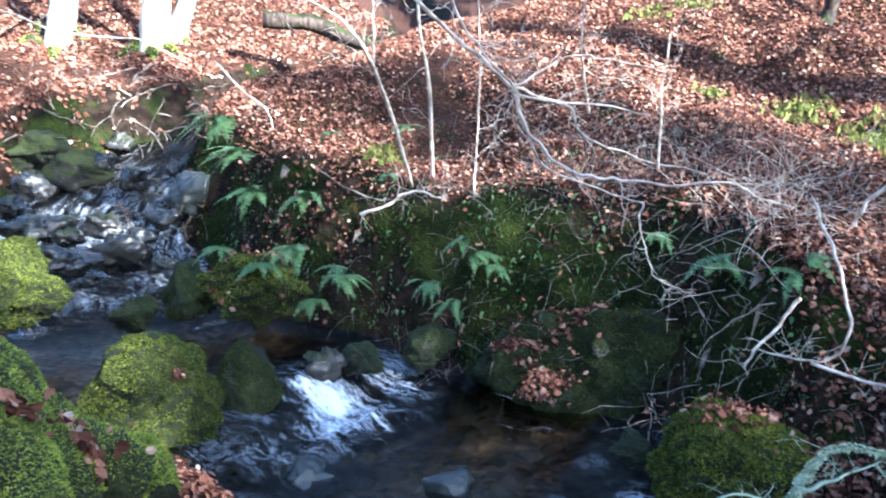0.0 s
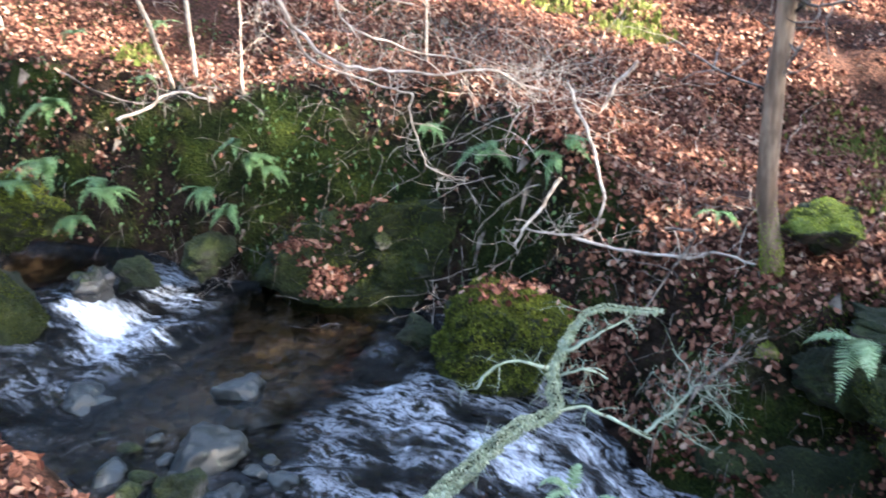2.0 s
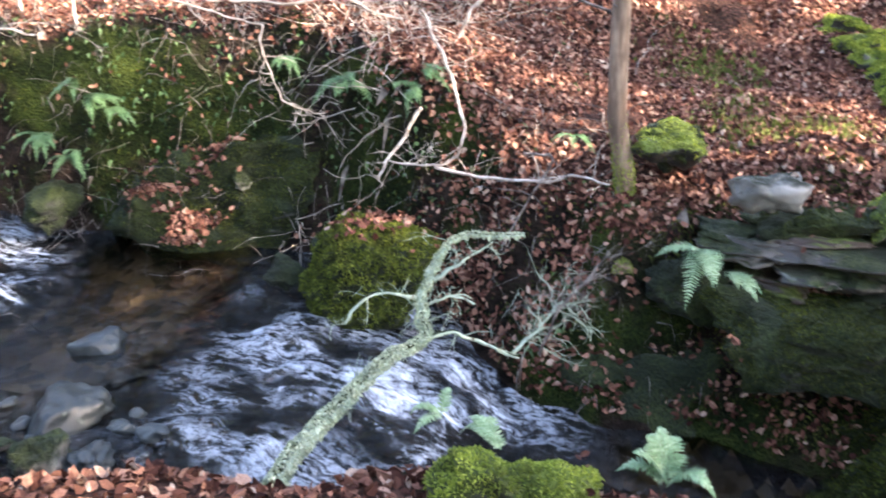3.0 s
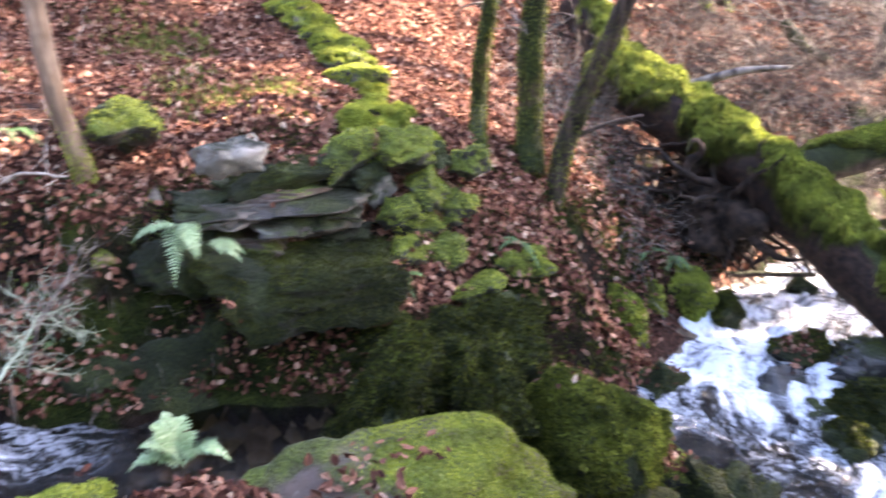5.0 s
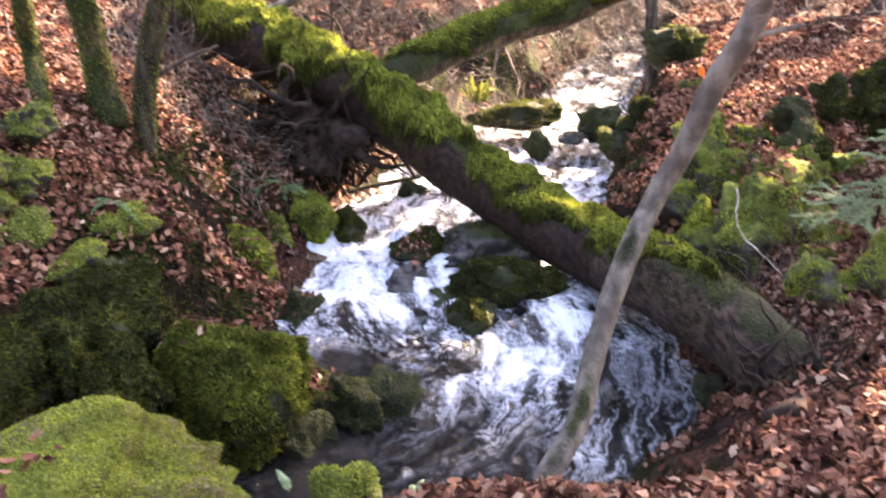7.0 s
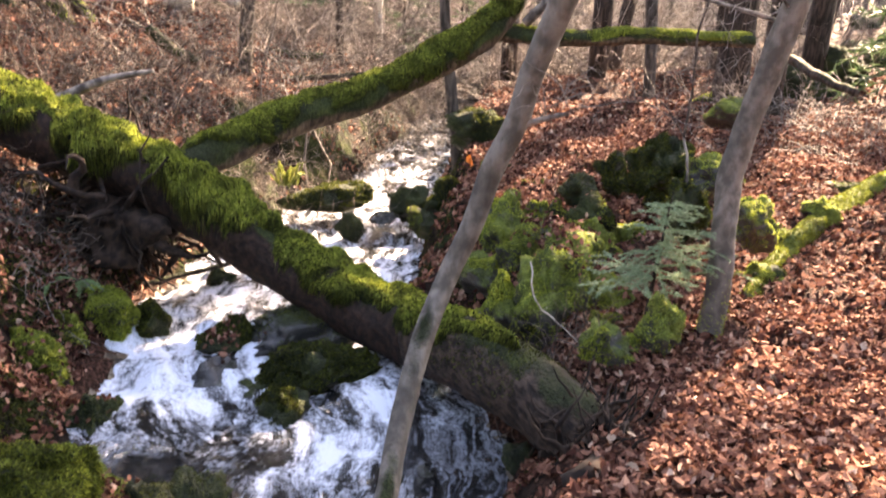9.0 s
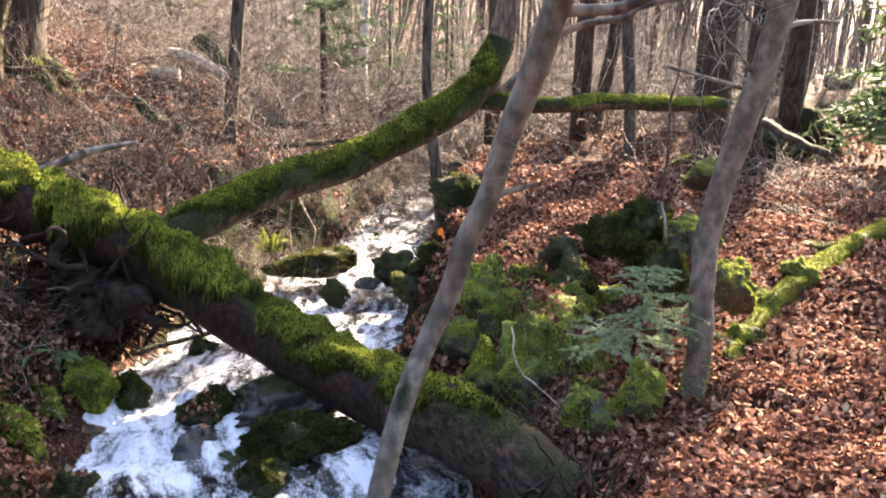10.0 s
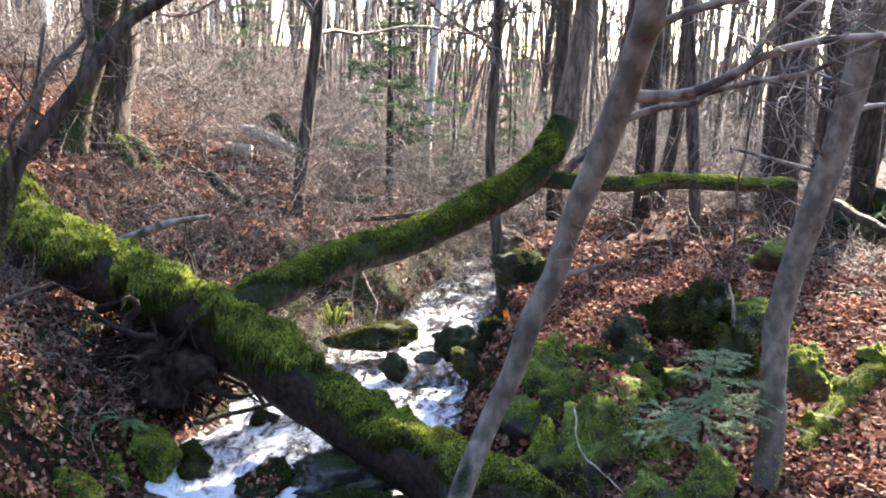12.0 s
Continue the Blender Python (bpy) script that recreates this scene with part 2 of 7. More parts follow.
TWIG = plain("bare twig", (0.030, 0.023, 0.020), (0.21, 0.18, 0.158), 9)
TWIG_PALE = plain("pale bare branch", (0.24, 0.185, 0.15), (0.50, 0.43, 0.37), 14)
TWIG_DARK = plain("dark twig", (0.03, 0.021, 0.017), (0.10, 0.072, 0.058), 18)
LICHEN = bark("lichen-covered bark", (0.10, 0.085, 0.06), (0.25, 0.22, 0.15), 0.18, 1.0, 1.0)
LITTER = leaf_material("dry beech leaves", ((0.0, (0.018, 0.007, 0.006)), (0.22, (0.058, 0.022, 0.016)), (0.5, (0.145, 0.063, 0.044)), (0.80, (0.25, 0.122, 0.084)), (0.95, (0.34, 0.20, 0.145)), (1.0, (0.42, 0.31, 0.235))), 0.85, 0.0, 0.12, 0.04)
# one moss in three tones, light and shade put into the colour
MOSS_LIT = leaf_material("bright moss shoots", ((0.0, (0.12, 0.16, 0.024)), (0.5, (0.27, 0.335, 0.055)), (1.0, (0.46, 0.52, 0.115))), 0.8, 6.0, 0.4)
MOSS_SHADED = leaf_material("moss shoots", ((0.0, (0.007, 0.011, 0.0025)), (0.5, (0.030, 0.043, 0.0075)), (1.0, (0.115, 0.14, 0.023))), 0.8, 4.5, 0.35)
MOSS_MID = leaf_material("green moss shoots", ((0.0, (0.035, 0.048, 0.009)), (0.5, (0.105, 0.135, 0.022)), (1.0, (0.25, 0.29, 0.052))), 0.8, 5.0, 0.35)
FERN_PALE = leaf_material("pale fern green", ((0.0, (0.14, 0.23, 0.11)), (0.6, (0.24, 0.35, 0.19)), (1.0, (0.36, 0.46, 0.28))), 0.5)
FERN = leaf_material("fern green", ((0.0, (0.05, 0.11, 0.04)), (0.6, (0.10, 0.19, 0.075)), (1.0, (0.18, 0.28, 0.125))), 0.5)
NEEDLE = leaf_material("spruce needles", ((0.0, (0.018, 0.042, 0.018)), (0.6, (0.045, 0.085, 0.038)), (1.0, (0.10, 0.15, 0.075))), 0.6)
NEEDLE_PALE = leaf_material("pale spruce needles", ((0.0, (0.08, 0.13, 0.07)), (0.6, (0.17, 0.25, 0.14)), (1.0, (0.30, 0.40, 0.26))), 0.6)
GRASSY = leaf_material("grass and low green", ((0.0, (0.05, 0.065, 0.012)), (0.6, (0.10, 0.125, 0.025)), (1.0, (0.21, 0.22, 0.06))), 0.7)
MOSS_CUSHION = moss_material()
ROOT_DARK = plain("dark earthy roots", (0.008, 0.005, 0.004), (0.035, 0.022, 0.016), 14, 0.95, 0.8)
HEARTWOOD = plain("pale cut wood", (0.24, 0.20, 0.16), (0.42, 0.37, 0.31), 9)

# ---- terrain: one stream and its two banks ----
# x, y, water level, half width, far bank: height, slope; near bank: height, slope; foam
STREAM = np.array([
    (-4.0, 40.0, 8.5, 0.6, 0.5, 0.22, 0.6, 0.4, 0.2),
    (-1.0, 24.0, 4.6, 0.6, 0.5, 0.22, 0.6, 0.4, 0.2),
    (0.0, 17.0, 3.0, 0.5, 0.5, 0.22, 0.5, 0.35, 0.2),
    (-2.2, 13.2, 2.2, 0.5, 0.5, 0.22, 0.45, 0.32, 0.15),
    (-3.5, 11.1, 1.8, 0.6, 0.5, 0.25, 0.45, 0.32, 0.2),
    (-4.3, 9.9, 1.2, 1.1, 0.5, 0.25, 0.6, 0.36, 0.42),
    (-4.4, 9.0, 0.7, 1.2, 0.8, 0.27, 0.3, 0.2, 0.5),
    (-3.5, 7.5, 0.4, 1.3, 0.9, 0.27, 0.2, 0.08, 0.5),
    (-2.7, 6.2, 0.3, 1.5, 1.0, 0.27, 0.1, 0.03, 0.05),
    (-1.5, 5.95, 0.28, 1.1, 1.0, 0.27, 0.1, 0.03, 0.12),
    (-1.05, 5.75, 0.25, 1.1, 1.0, 0.27, 0.1, 0.03, 0.45),
    (-0.72, 5.58, 0.02, 1.1, 1.05, 0.27, 0.1, 0.03, 0.53),
    (-0.35, 5.3, 0.0, 1.25, 1.05, 0.27, 0.1, 0.03, 0.5),
    (0.1, 4.95, 0.0, 1.45, 1.05, 0.27, 0.1, 0.03, 0.0),
    (0.75, 4.25, -0.04, 1.4, 1.05, 0.27, 0.1, 0.03, 0.46),
    (1.4, 3.65, -0.12, 0.95, 1.0, 0.27, 0.15, 0.03, 0.55),
    (2.0, 3.2, -0.42, 0.45, 0.75, 0.27, 0.25, 0.05, 0.5),
    (2.5, 2.65, -0.47, 0.42, 0.75, 0.27, 0.4, 0.1, 0.1),
    (2.9, 1.95, -0.5, 0.42, 0.8, 0.27, 0.4, 0.1, 0.1),
    (3.15, 1.0, -0.65, 0.45, 0.6, 0.27, 0.4, 0.1, 0.2),
    (3.6, 0.1, -0.8, 0.7, 0.6, 0.27, 0.4, 0.05, 0.42),
    (4.4, -0.45, -0.85, 1.3, 0.5, 0.3, 0.5, 0.03, 0.56),
    (5.4, -0.25, -0.92, 1.2, 0.5, 0.3, 0.5, 0.03, 0.66),
    (6.6, -0.2, -1.0, 0.95, 0.45, 0.28, 0.6, 0.05, 0.67),
    (8.0, -0.7, -1.2, 1.1, 0.45, 0.36, 0.7, 0.05, 0.66),
    (9.6, -1.3, -1.4, 0.95, 0.5, 0.5, 0.8, 0.06, 0.62),
    (12.6, -2.35, -1.66, 0.6, 0.6, 0.52, 0.9, 0.07, 0.6),
    (16.0, -3.6, -2.0, 0.6, 0.6, 0.5, 0.9, 0.08, 0.4),
    (26.0, -6.0, -3.0, 0.6, 0.5, 0.35, 0.9, 0.08, 0.3),
    (60.0, -12.0, -6.0, 0.8, 0.5, 0.3, 0.9, 0.08, 0.2),
])


def lattice(ix, iy, seed):
    v = np.sin(ix * 127.1 + iy * 311.7 + seed * 74.7) * 43758.5453
    return v - np.floor(v)


def value_noise(x, y, seed=0):
    ix, iy = np.floor(x), np.floor(y)
    fx, fy = x - ix, y - iy
    fx, fy = fx * fx * (3 - 2 * fx), fy * fy * (3 - 2 * fy)
    a, b = lattice(ix, iy, seed), lattice(ix + 1, iy, seed)
    c, d = lattice(ix, iy + 1, seed), lattice(ix + 1, iy + 1, seed)
    return (a * (1 - fx) + b * fx) * (1 - fy) + (c * (1 - fx) + d * fx) * fy


def fbm(x, y, size, octaves=4, seed=0):
    total, gain = 0.0, 1.0
    for k in range(octaves):
        total = total + gain * (value_noise(x / size * 2 ** k, y / size * 2 ** k, seed + k * 9) - 0.5)
        gain *= 0.5
    return total


def smooth(a, b, v):
    k = np.clip((v - a) / (b - a), 0, 1)
    return k * k * (3 - 2 * k)


def along(x, y):
    """Stream values at the nearest place of the centre line, the distance from it and on which side."""
    x, y = np.asarray(x, float), np.asarray(y, float)
    best = np.full(x.shape, 1e9)
    side = np.zeros(x.shape)
    vals = np.zeros((7,) + x.shape)
    wsum = np.full(x.shape, 1e-12)
    for a, b in zip(STREAM[:-1], STREAM[1:]):
        ux, uy = b[0] - a[0], b[1] - a[1]
        n = math.hypot(ux, uy)
        k = np.clip(((x - a[0]) * ux + (y - a[1]) * uy) / n ** 2, 0, 1)
        d = np.hypot(x - a[0] - k * ux, y - a[1] - k * uy)
        s = np.sign(ux * (y - a[1]) - uy * (x - a[0]))
        near = d < best
        side = np.where(near, s, side)
        best = np.minimum(best, d)
        w = 1 / (d + 0.08) ** 5 * n
        wsum = wsum + w
        for i in range(7):
            vals[i] += w * (a[i + 2] + (b[i + 2] - a[i + 2]) * k)
    return vals / wsum, best, side


def height(x, y):
    x, y = np.asarray(x, float), np.asarray(y, float)
    (level, half, hl, gl, hr, gr, foam), d, side = along(x, y)
    half = half + 0.25 * fbm(x, y, 0.9, 3, 3)
    far = d / (1 + d / 90)
    left = level + hl + gl * far
    right = level + hr + gr * far
    eye = np.hypot(x, y + 0.2)
    rise = 0.8 - 0.27 * eye
    right = np.maximum(right, rise) + 0.12 * np.exp(-((right - rise) / 0.25) ** 2)
    bank = np.where(side > 0, left, right)
    run = np.where(side > 0, 0.75 + 0.9 * smooth(3.2, 4.4, x) * smooth(9, 7, x), 0.55 + 0.65 * smooth(1.8, 2.8, x) * smooth(8, 6, x))
    k = smooth(-0.25, 1.0, (d - half) / run)
    bed = level - 0.16 - 0.12 * (1 - np.clip(d / half, 0, 1) ** 2)
    z = bed + (bank - bed) * k
    cap = 2.0 + 0.9 * smooth(8, 30, d) + 7.5 * smooth(10, 2, x)
    z = np.where(z > cap - 1, cap - 1 + 1.6 * (1 - np.exp(-np.maximum(z - cap + 1, 0) / 1.6)), z)
    face = k * (1 - k) * 4
    rough = face * (0.30 * fbm(x, y, 0.6, 4, 51) + 0.12 * np.abs(fbm(x, y, 0.22, 3, 61))) + fbm(x, y, 1.7, 5, 11) * 0.35 * smooth(0.1, 1.5, d - half) + fbm(x, y, 0.35, 3, 21) * 0.10
    hills = fbm(x, y, 14.0, 3, 31) * 1.6 * smooth(12, 40, d)
    return z + rough + hills


# ---- mesh helpers ----
class Soup:
    """Gathers vertices and faces of one mesh."""

    def __init__(self):
        self.v, self.f, self.n = [], [], 0

    def add(self, verts, faces):
        verts = np.asarray(verts, float).reshape(-1, 3)
        faces = np.asarray(faces, int)
        self.v.append(verts)
        self.f.append(faces + self.n)
        self.n += len(verts)


def mesh_object(name, soup, mat, parent=None, smooth_faces=True, label="", kind=""):
    verts = np.concatenate(soup.v)
    if parent:
        verts = verts - np.array(parent.matrix_basis.translation if parent.parent is None else (parent.parent.matrix_basis @ parent.matrix_basis).translation)
    me = bpy.data.meshes.new(name)
    size = np.concatenate([np.full(len(f), f.shape[1]) for f in soup.f])
    loops = np.concatenate([f.ravel() for f in soup.f])
    me.vertices.add(len(verts))
    me.vertices.foreach_set("co", verts.astype(np.float32).ravel())
    me.loops.add(len(loops))
    me.loops.foreach_set("vertex_index", loops.astype(np.int32))
    me.polygons.add(len(size))
    me.polygons.foreach_set("loop_start", (np.cumsum(size) - size).astype(np.int32))
    me.update(calc_edges=True)
    if smooth_faces:
        me.shade_smooth()
    else:
        me.shade_flat()
    me.materials.append(mat)
    ob = new(name, me)
    if parent:
        ob.parent = parent
    return tagged(ob, label=label, kind=kind)


def thing(name, base, label, category, group="", kind=""):
    ob = new(name)
    ob.empty_display_size = 0.1
    ob.location = base
    ob.matrix_basis = Matrix.Translation(base)
    return tagged(ob, label, category, group, kind)


def spline(points, steps):
    """Points along a smooth line through the given ones."""
    p = np.asarray(points, float)
    if len(p) == 2:
        k = np.linspace(0, 1, steps + 1)[:, None]
        return p[0] * (1 - k) + p[1] * k
    q = np.vstack([2 * p[0] - p[1], p, 2 * p[-1] - p[-2]])
    out = []
    for i in range(1, len(q) - 2):
        k = np.linspace(0, 1, steps, endpoint=False)[:, None]
        a, b, c, d = q[i - 1:i + 3]
        out.append(0.5 * (2 * b + (c - a) * k + (2 * a - 5 * b + 4 * c - d) * k ** 2 + (3 * b - a - 3 * c + d) * k ** 3))
    return np.vstack(out + [p[-1:]])


def tube(soup, path, r0, r1, sides=7, lump=0.0, seed=0, cap=True, power=1.0):
    """A tapering stem along a path, with uneven girth."""
    path = np.asarray(path, float)
    n = len(path)
    rng = np.random.default_rng(seed)
    t = np.gradient(path, axis=0)
    t /= np.linalg.norm(t, axis=1)[:, None] + 1e-9
    ref = np.array([0, 0, 1.0]) if abs(t[0][2]) < 0.9 else np.array([1.0, 0, 0])
    u = np.cross(ref, t[0])
    u /= np.linalg.norm(u)
    ring = []
    ang = np.arange(sides) * 2 * np.pi / sides
    k = np.linspace(0, 1, n) ** power
    rad = r0 + (r1 - r0) * k
    ph = rng.uniform(0, 6.3, 6)
    for i in range(n):
        u = u - t[i] * (u @ t[i])
        u /= np.linalg.norm(u) + 1e-9
        w = np.cross(t[i], u)
        g = rad[i] * (1 + lump * (0.5 * np.sin(ang * 2 + ph[0] + i * 0.35) + 0.5 * np.sin(ang * 3 + ph[1] - i * 0.6) + 0.7 * np.sin(i * 0.55 + ph[2]) * np.cos(ang + ph[3]) + rng.normal(0, 0.35, sides)))
        ring.append(path[i] + np.outer(np.cos(ang) * g, u) + np.outer(np.sin(ang) * g, w))
    verts = np.concatenate(ring)
    a = np.arange(n - 1)[:, None] * sides + np.arange(sides)[None]
    b = np.arange(n - 1)[:, None] * sides + (np.arange(sides)[None] + 1) % sides
    faces = np.stack([a, b, b + sides, a + sides], -1).reshape(-1, 4)
    soup.add(verts, faces)
    if cap:
        soup.f.append(np.array([[soup.n - sides + i for i in range(sides)]]))
        soup.f.append(np.array([[soup.n - n * sides + sides - 1 - i for i in range(sides)]]))


def wander(rng, start, way, length, steps, bend=0.35, drop=0.0):
    """A crooked line from start along way."""
    d = np.array(way, float)
    d /= math.sqrt(d @ d)
    turn = rng.normal(0, bend / math.sqrt(steps), (steps, 3))
    turn[:, 2] -= drop / steps
    d = d + np.cumsum(turn, 0)
    d *= (length / steps / np.sqrt((d * d).sum(1)))[:, None]
    out = np.empty((steps + 1, 3))
    out[0] = start
    out[1:] = np.array(start) + np.cumsum(d, 0)
    return out


ANGLES = {k: np.arange(k) * 2 * np.pi / k for k in (3, 4)}


def twig(soup, path, r0, r1, sides=3):
    """A thin round stem, without ends."""
    n = len(path)
    t = np.empty_like(path)
    t[1:-1] = path[2:] - path[:-2]
    t[0], t[-1] = path[1] - path[0], path[-1] - path[-2]
    t /= np.sqrt((t * t).sum(1))[:, None] + 1e-9
    m = t[n // 2]
    flat = abs(m[2]) < 0.8
    u = np.stack([-t[:, 1], t[:, 0], t[:, 0] * 0], 1) if flat else np.stack([t[:, 0] * 0, -t[:, 2], t[:, 1]], 1)
    u /= np.sqrt((u * u).sum(1))[:, None] + 1e-9
    w = t[:, [1, 2, 0]] * u[:, [2, 0, 1]] - t[:, [2, 0, 1]] * u[:, [1, 2, 0]]
    a = ANGLES[sides]
    r = np.linspace(r0, r1, n)[:, None, None]
    verts = path[:, None] + r * (np.cos(a)[None, :, None] * u[:, None] + np.sin(a)[None, :, None] * w[:, None])
    key = (n, sides)
    if key not in TWIG_FACES:
        i = np.arange(n - 1)[:, None] * sides + np.arange(sides)[None]
        k = np.arange(n - 1)[:, None] * sides + (np.arange(sides)[None] + 1) % sides
        TWIG_FACES[key] = np.stack([i, k, k + sides, i + sides], -1).reshape(-1, 4)
    soup.add(verts, TWIG_FACES[key])


TWIG_FACES = {}


def twigs(soup, rng, path, r, length, count, depth=1, sides=3, up=0.0, bend=0.6, spread=1.0):
    """Side twigs that leave a path, each with twigs of its own."""
    path = np.asarray(path, float)
    for i in range(count):
        k = rng.uniform(0.15, 1.0) * (len(path) - 1)
        j = min(int(k), len(path) - 2)
        p = path[j] + (path[j + 1] - path[j]) * (k - j)
        t = path[j + 1] - path[j]
        t /= np.linalg.norm(t) + 1e-9
        d = t * rng.uniform(0.2, 1.0) + rng.normal(0, 0.7 * spread, 3) + np.array([0, 0, up])
        ln = length * rng.uniform(0.4, 1.0)
        line = wander(rng, p, d, ln, 6, bend, 0.1)
        twig(soup, line, r, r * 0.35, sides)
        if depth > 1:
            twigs(soup, rng, line, r * 0.6, length * 0.5, max(2, count // 2), depth - 1, sides, up, bend, spread)


def blades(soup, rng, points, normals, length, width, lean=0.6, droop=0.0):
    """Short shoots standing on a surface."""
    points, normals = np.asarray(points), np.asarray(normals)
    m = len(points)
    d = normals + rng.normal(0, lean, (m, 3)) + np.array([0, 0, 0.25 - droop])
    d /= np.linalg.norm(d, axis=1)[:, None]
    s = np.cross(d, rng.normal(0, 1, (m, 3)))
    s /= np.linalg.norm(s, axis=1)[:, None]
    ln = length * rng.uniform(0.5, 1.3, (m, 1))
    w = width * rng.uniform(0.6, 1.3, (m, 1))
    mid = points + d * ln * 0.6
    tip = points + d * ln + np.array([0, 0, -1.0]) * ln * (0.25 + droop)
    verts = np.stack([points - s * w * 0.5, points + s * w * 0.5, mid + s * w * 0.5, tip, mid - s * w * 0.5], 1).reshape(-1, 3)
    base = np.arange(m)[:, None] * 5
    soup.v.append(verts)
    soup.f.append(base + np.arange(5)[None] + soup.n)
    soup.n += len(verts)


def leaves(soup, rng, points, normals, size, lift=0.012, tilt=0.7):
    """Dry leaves, pointed ovals folded along the rib and curled."""
    points, normals = np.asarray(points, float), np.asarray(normals, float)
    m = len(points)
    nn = normals + rng.normal(0, tilt, (m, 3))
    nn /= np.linalg.norm(nn, axis=1)[:, None]
    a = np.cross(nn, rng.normal(0, 1, (m, 3)))
    a /= np.linalg.norm(a, axis=1)[:, None]
    b = np.cross(nn, a)
    ln = size * rng.uniform(0.55, 1.25, (m, 1))
    w = ln * rng.uniform(0.22, 0.36, (m, 1))
    curl = ln * rng.uniform(-0.15, 0.5, (m, 1))
    fold = w * rng.uniform(-0.1, 0.7, (m, 1))
    c = points + normals * (lift * rng.uniform(0.2, 2.2, (m, 1)))
    tail, tip = c - a * ln * 0.5 + nn * curl * 0.5, c + a * ln * 0.5 + nn * curl
    l1, l2 = c - a * ln * 0.18 + b * w + nn * fold, c + a * ln * 0.2 + b * w * 0.9 + nn * fold
    r1, r2 = c - a * ln * 0.18 - b * w + nn * fold, c + a * ln * 0.2 - b * w * 0.9 + nn * fold
    verts = np.stack([tail, r1, r2, tip, l2, l1], 1).reshape(-1, 3)
    base = np.arange(m)[:, None] * 6 + soup.n
    soup.v.append(verts)
    soup.f.append(base + np.array([[0, 1, 2, 3]]))
    soup.f.append(base + np.array([[0, 3, 4, 5]]))
    soup.n += len(verts)


def surface_samples(ob, count, rng, least_up=-0.2):
    """Random places and normals on a mesh part, in the world."""
    me = ob.data
    me.calc_loop_triangles()
    tri = np.zeros(len(me.loop_triangles) * 3, int)
    me.loop_triangles.foreach_get("vertices", tri)
    co = np.zeros(len(me.vertices) * 3)
    me.vertices.foreach_get("co", co)
    co = co.reshape(-1, 3)
    shift = np.zeros(3)
    o = ob
    while o:
        shift = shift + np.array(o.matrix_basis.translation)
        o = o.parent
    p = co[tri.reshape(-1, 3)] + shift
    n = np.cross(p[:, 1] - p[:, 0], p[:, 2] - p[:, 0])
    area = np.linalg.norm(n, axis=1)
    n = n / (area[:, None] + 1e-12)
    wgt = area * np.clip((n[:, 2] - least_up) * 2, 0, 1)
    pick = rng.choice(len(p), count, p=wgt / wgt.sum())
    u, v = rng.random((count, 1)), rng.random((count, 1))
    flip = (u + v) > 1
    u, v = np.where(flip, 1 - u, u), np.where(flip, 1 - v, v)
    q = p[pick]
    return q[:, 0] + u * (q[:, 1] - q[:, 0]) + v * (q[:, 2] - q[:, 0]), n[pick]


# ---- ground: one sheet from under the stream to the horizon ----
def graded(lo, hi, step, reach):
    core = np.arange(lo, hi, step)
    grow, d, s = [], 0.0, step
    while d < reach:
        s = min(s * 1.09, 30)
        d += s
        grow.append(d)
    grow = np.array(grow)
    return np.concatenate([(lo - grow)[::-1], core, core[-1] + grow])


gx, gy = graded(-7.0, 11.5, 0.07, 500), graded(-6.0, 11.0, 0.07, 500)
GX, GY = np.meshgrid(gx, gy, indexing="ij")
GZ = height(GX, GY)
soup = Soup()
nx, ny = GX.shape
i0 = (np.arange(nx - 1)[:, None] * ny + np.arange(ny - 1)[None]).ravel()
soup.add(np.stack([GX, GY, GZ], -1).reshape(-1, 3), np.stack([i0, i0 + ny, i0 + ny + 1, i0 + 1], 1))
ground = mesh_object("ground", soup, GROUND, kind="structure", label="brown forest soil sloping down to a stream")
tagged(ground, category="ground")
ground.data.materials.append(BED)
cx, cy = GX[:-1, :-1].ravel() + 0.03, GY[:-1, :-1].ravel() + 0.03
GVALS, GDIST, GSIDE = along(GX, GY)
lv = GVALS[0][:-1, :-1].ravel()
wet = (np.maximum(np.maximum(GZ[:-1, :-1], GZ[1:, :-1]), np.maximum(GZ[:-1, 1:], GZ[1:, 1:])).ravel() < lv + 0.005) & (cy < 12.4)
ground.data.polygons.foreach_set("material_index", wet.astype(np.int32))



def on_ground(x, y):
    """Height, normal, water level, distance from the stream and side, read from the ground sheet."""
    i = np.clip(np.searchsorted(gx, x) - 1, 0, len(gx) - 2)
    j = np.clip(np.searchsorted(gy, y) - 1, 0, len(gy) - 2)
    u, v = (x - gx[i]) / (gx[i + 1] - gx[i]), (y - gy[j]) / (gy[j + 1] - gy[j])
    a, b, c, d = GZ[i, j], GZ[i + 1, j], GZ[i, j + 1], GZ[i + 1, j + 1]
    z = a * (1 - u) * (1 - v) + b * u * (1 - v) + c * (1 - u) * v + d * u * v
    n = np.stack([-((b - a) * (1 - v) + (d - c) * v) / (gx[i + 1] - gx[i]), -((c - a) * (1 - u) + (d - b) * u) / (gy[j + 1] - gy[j]), np.ones_like(z)], -1)
    return z, n / np.linalg.norm(n, axis=-1)[..., None], GVALS[0][i, j], GDIST[i, j], GSIDE[i, j]


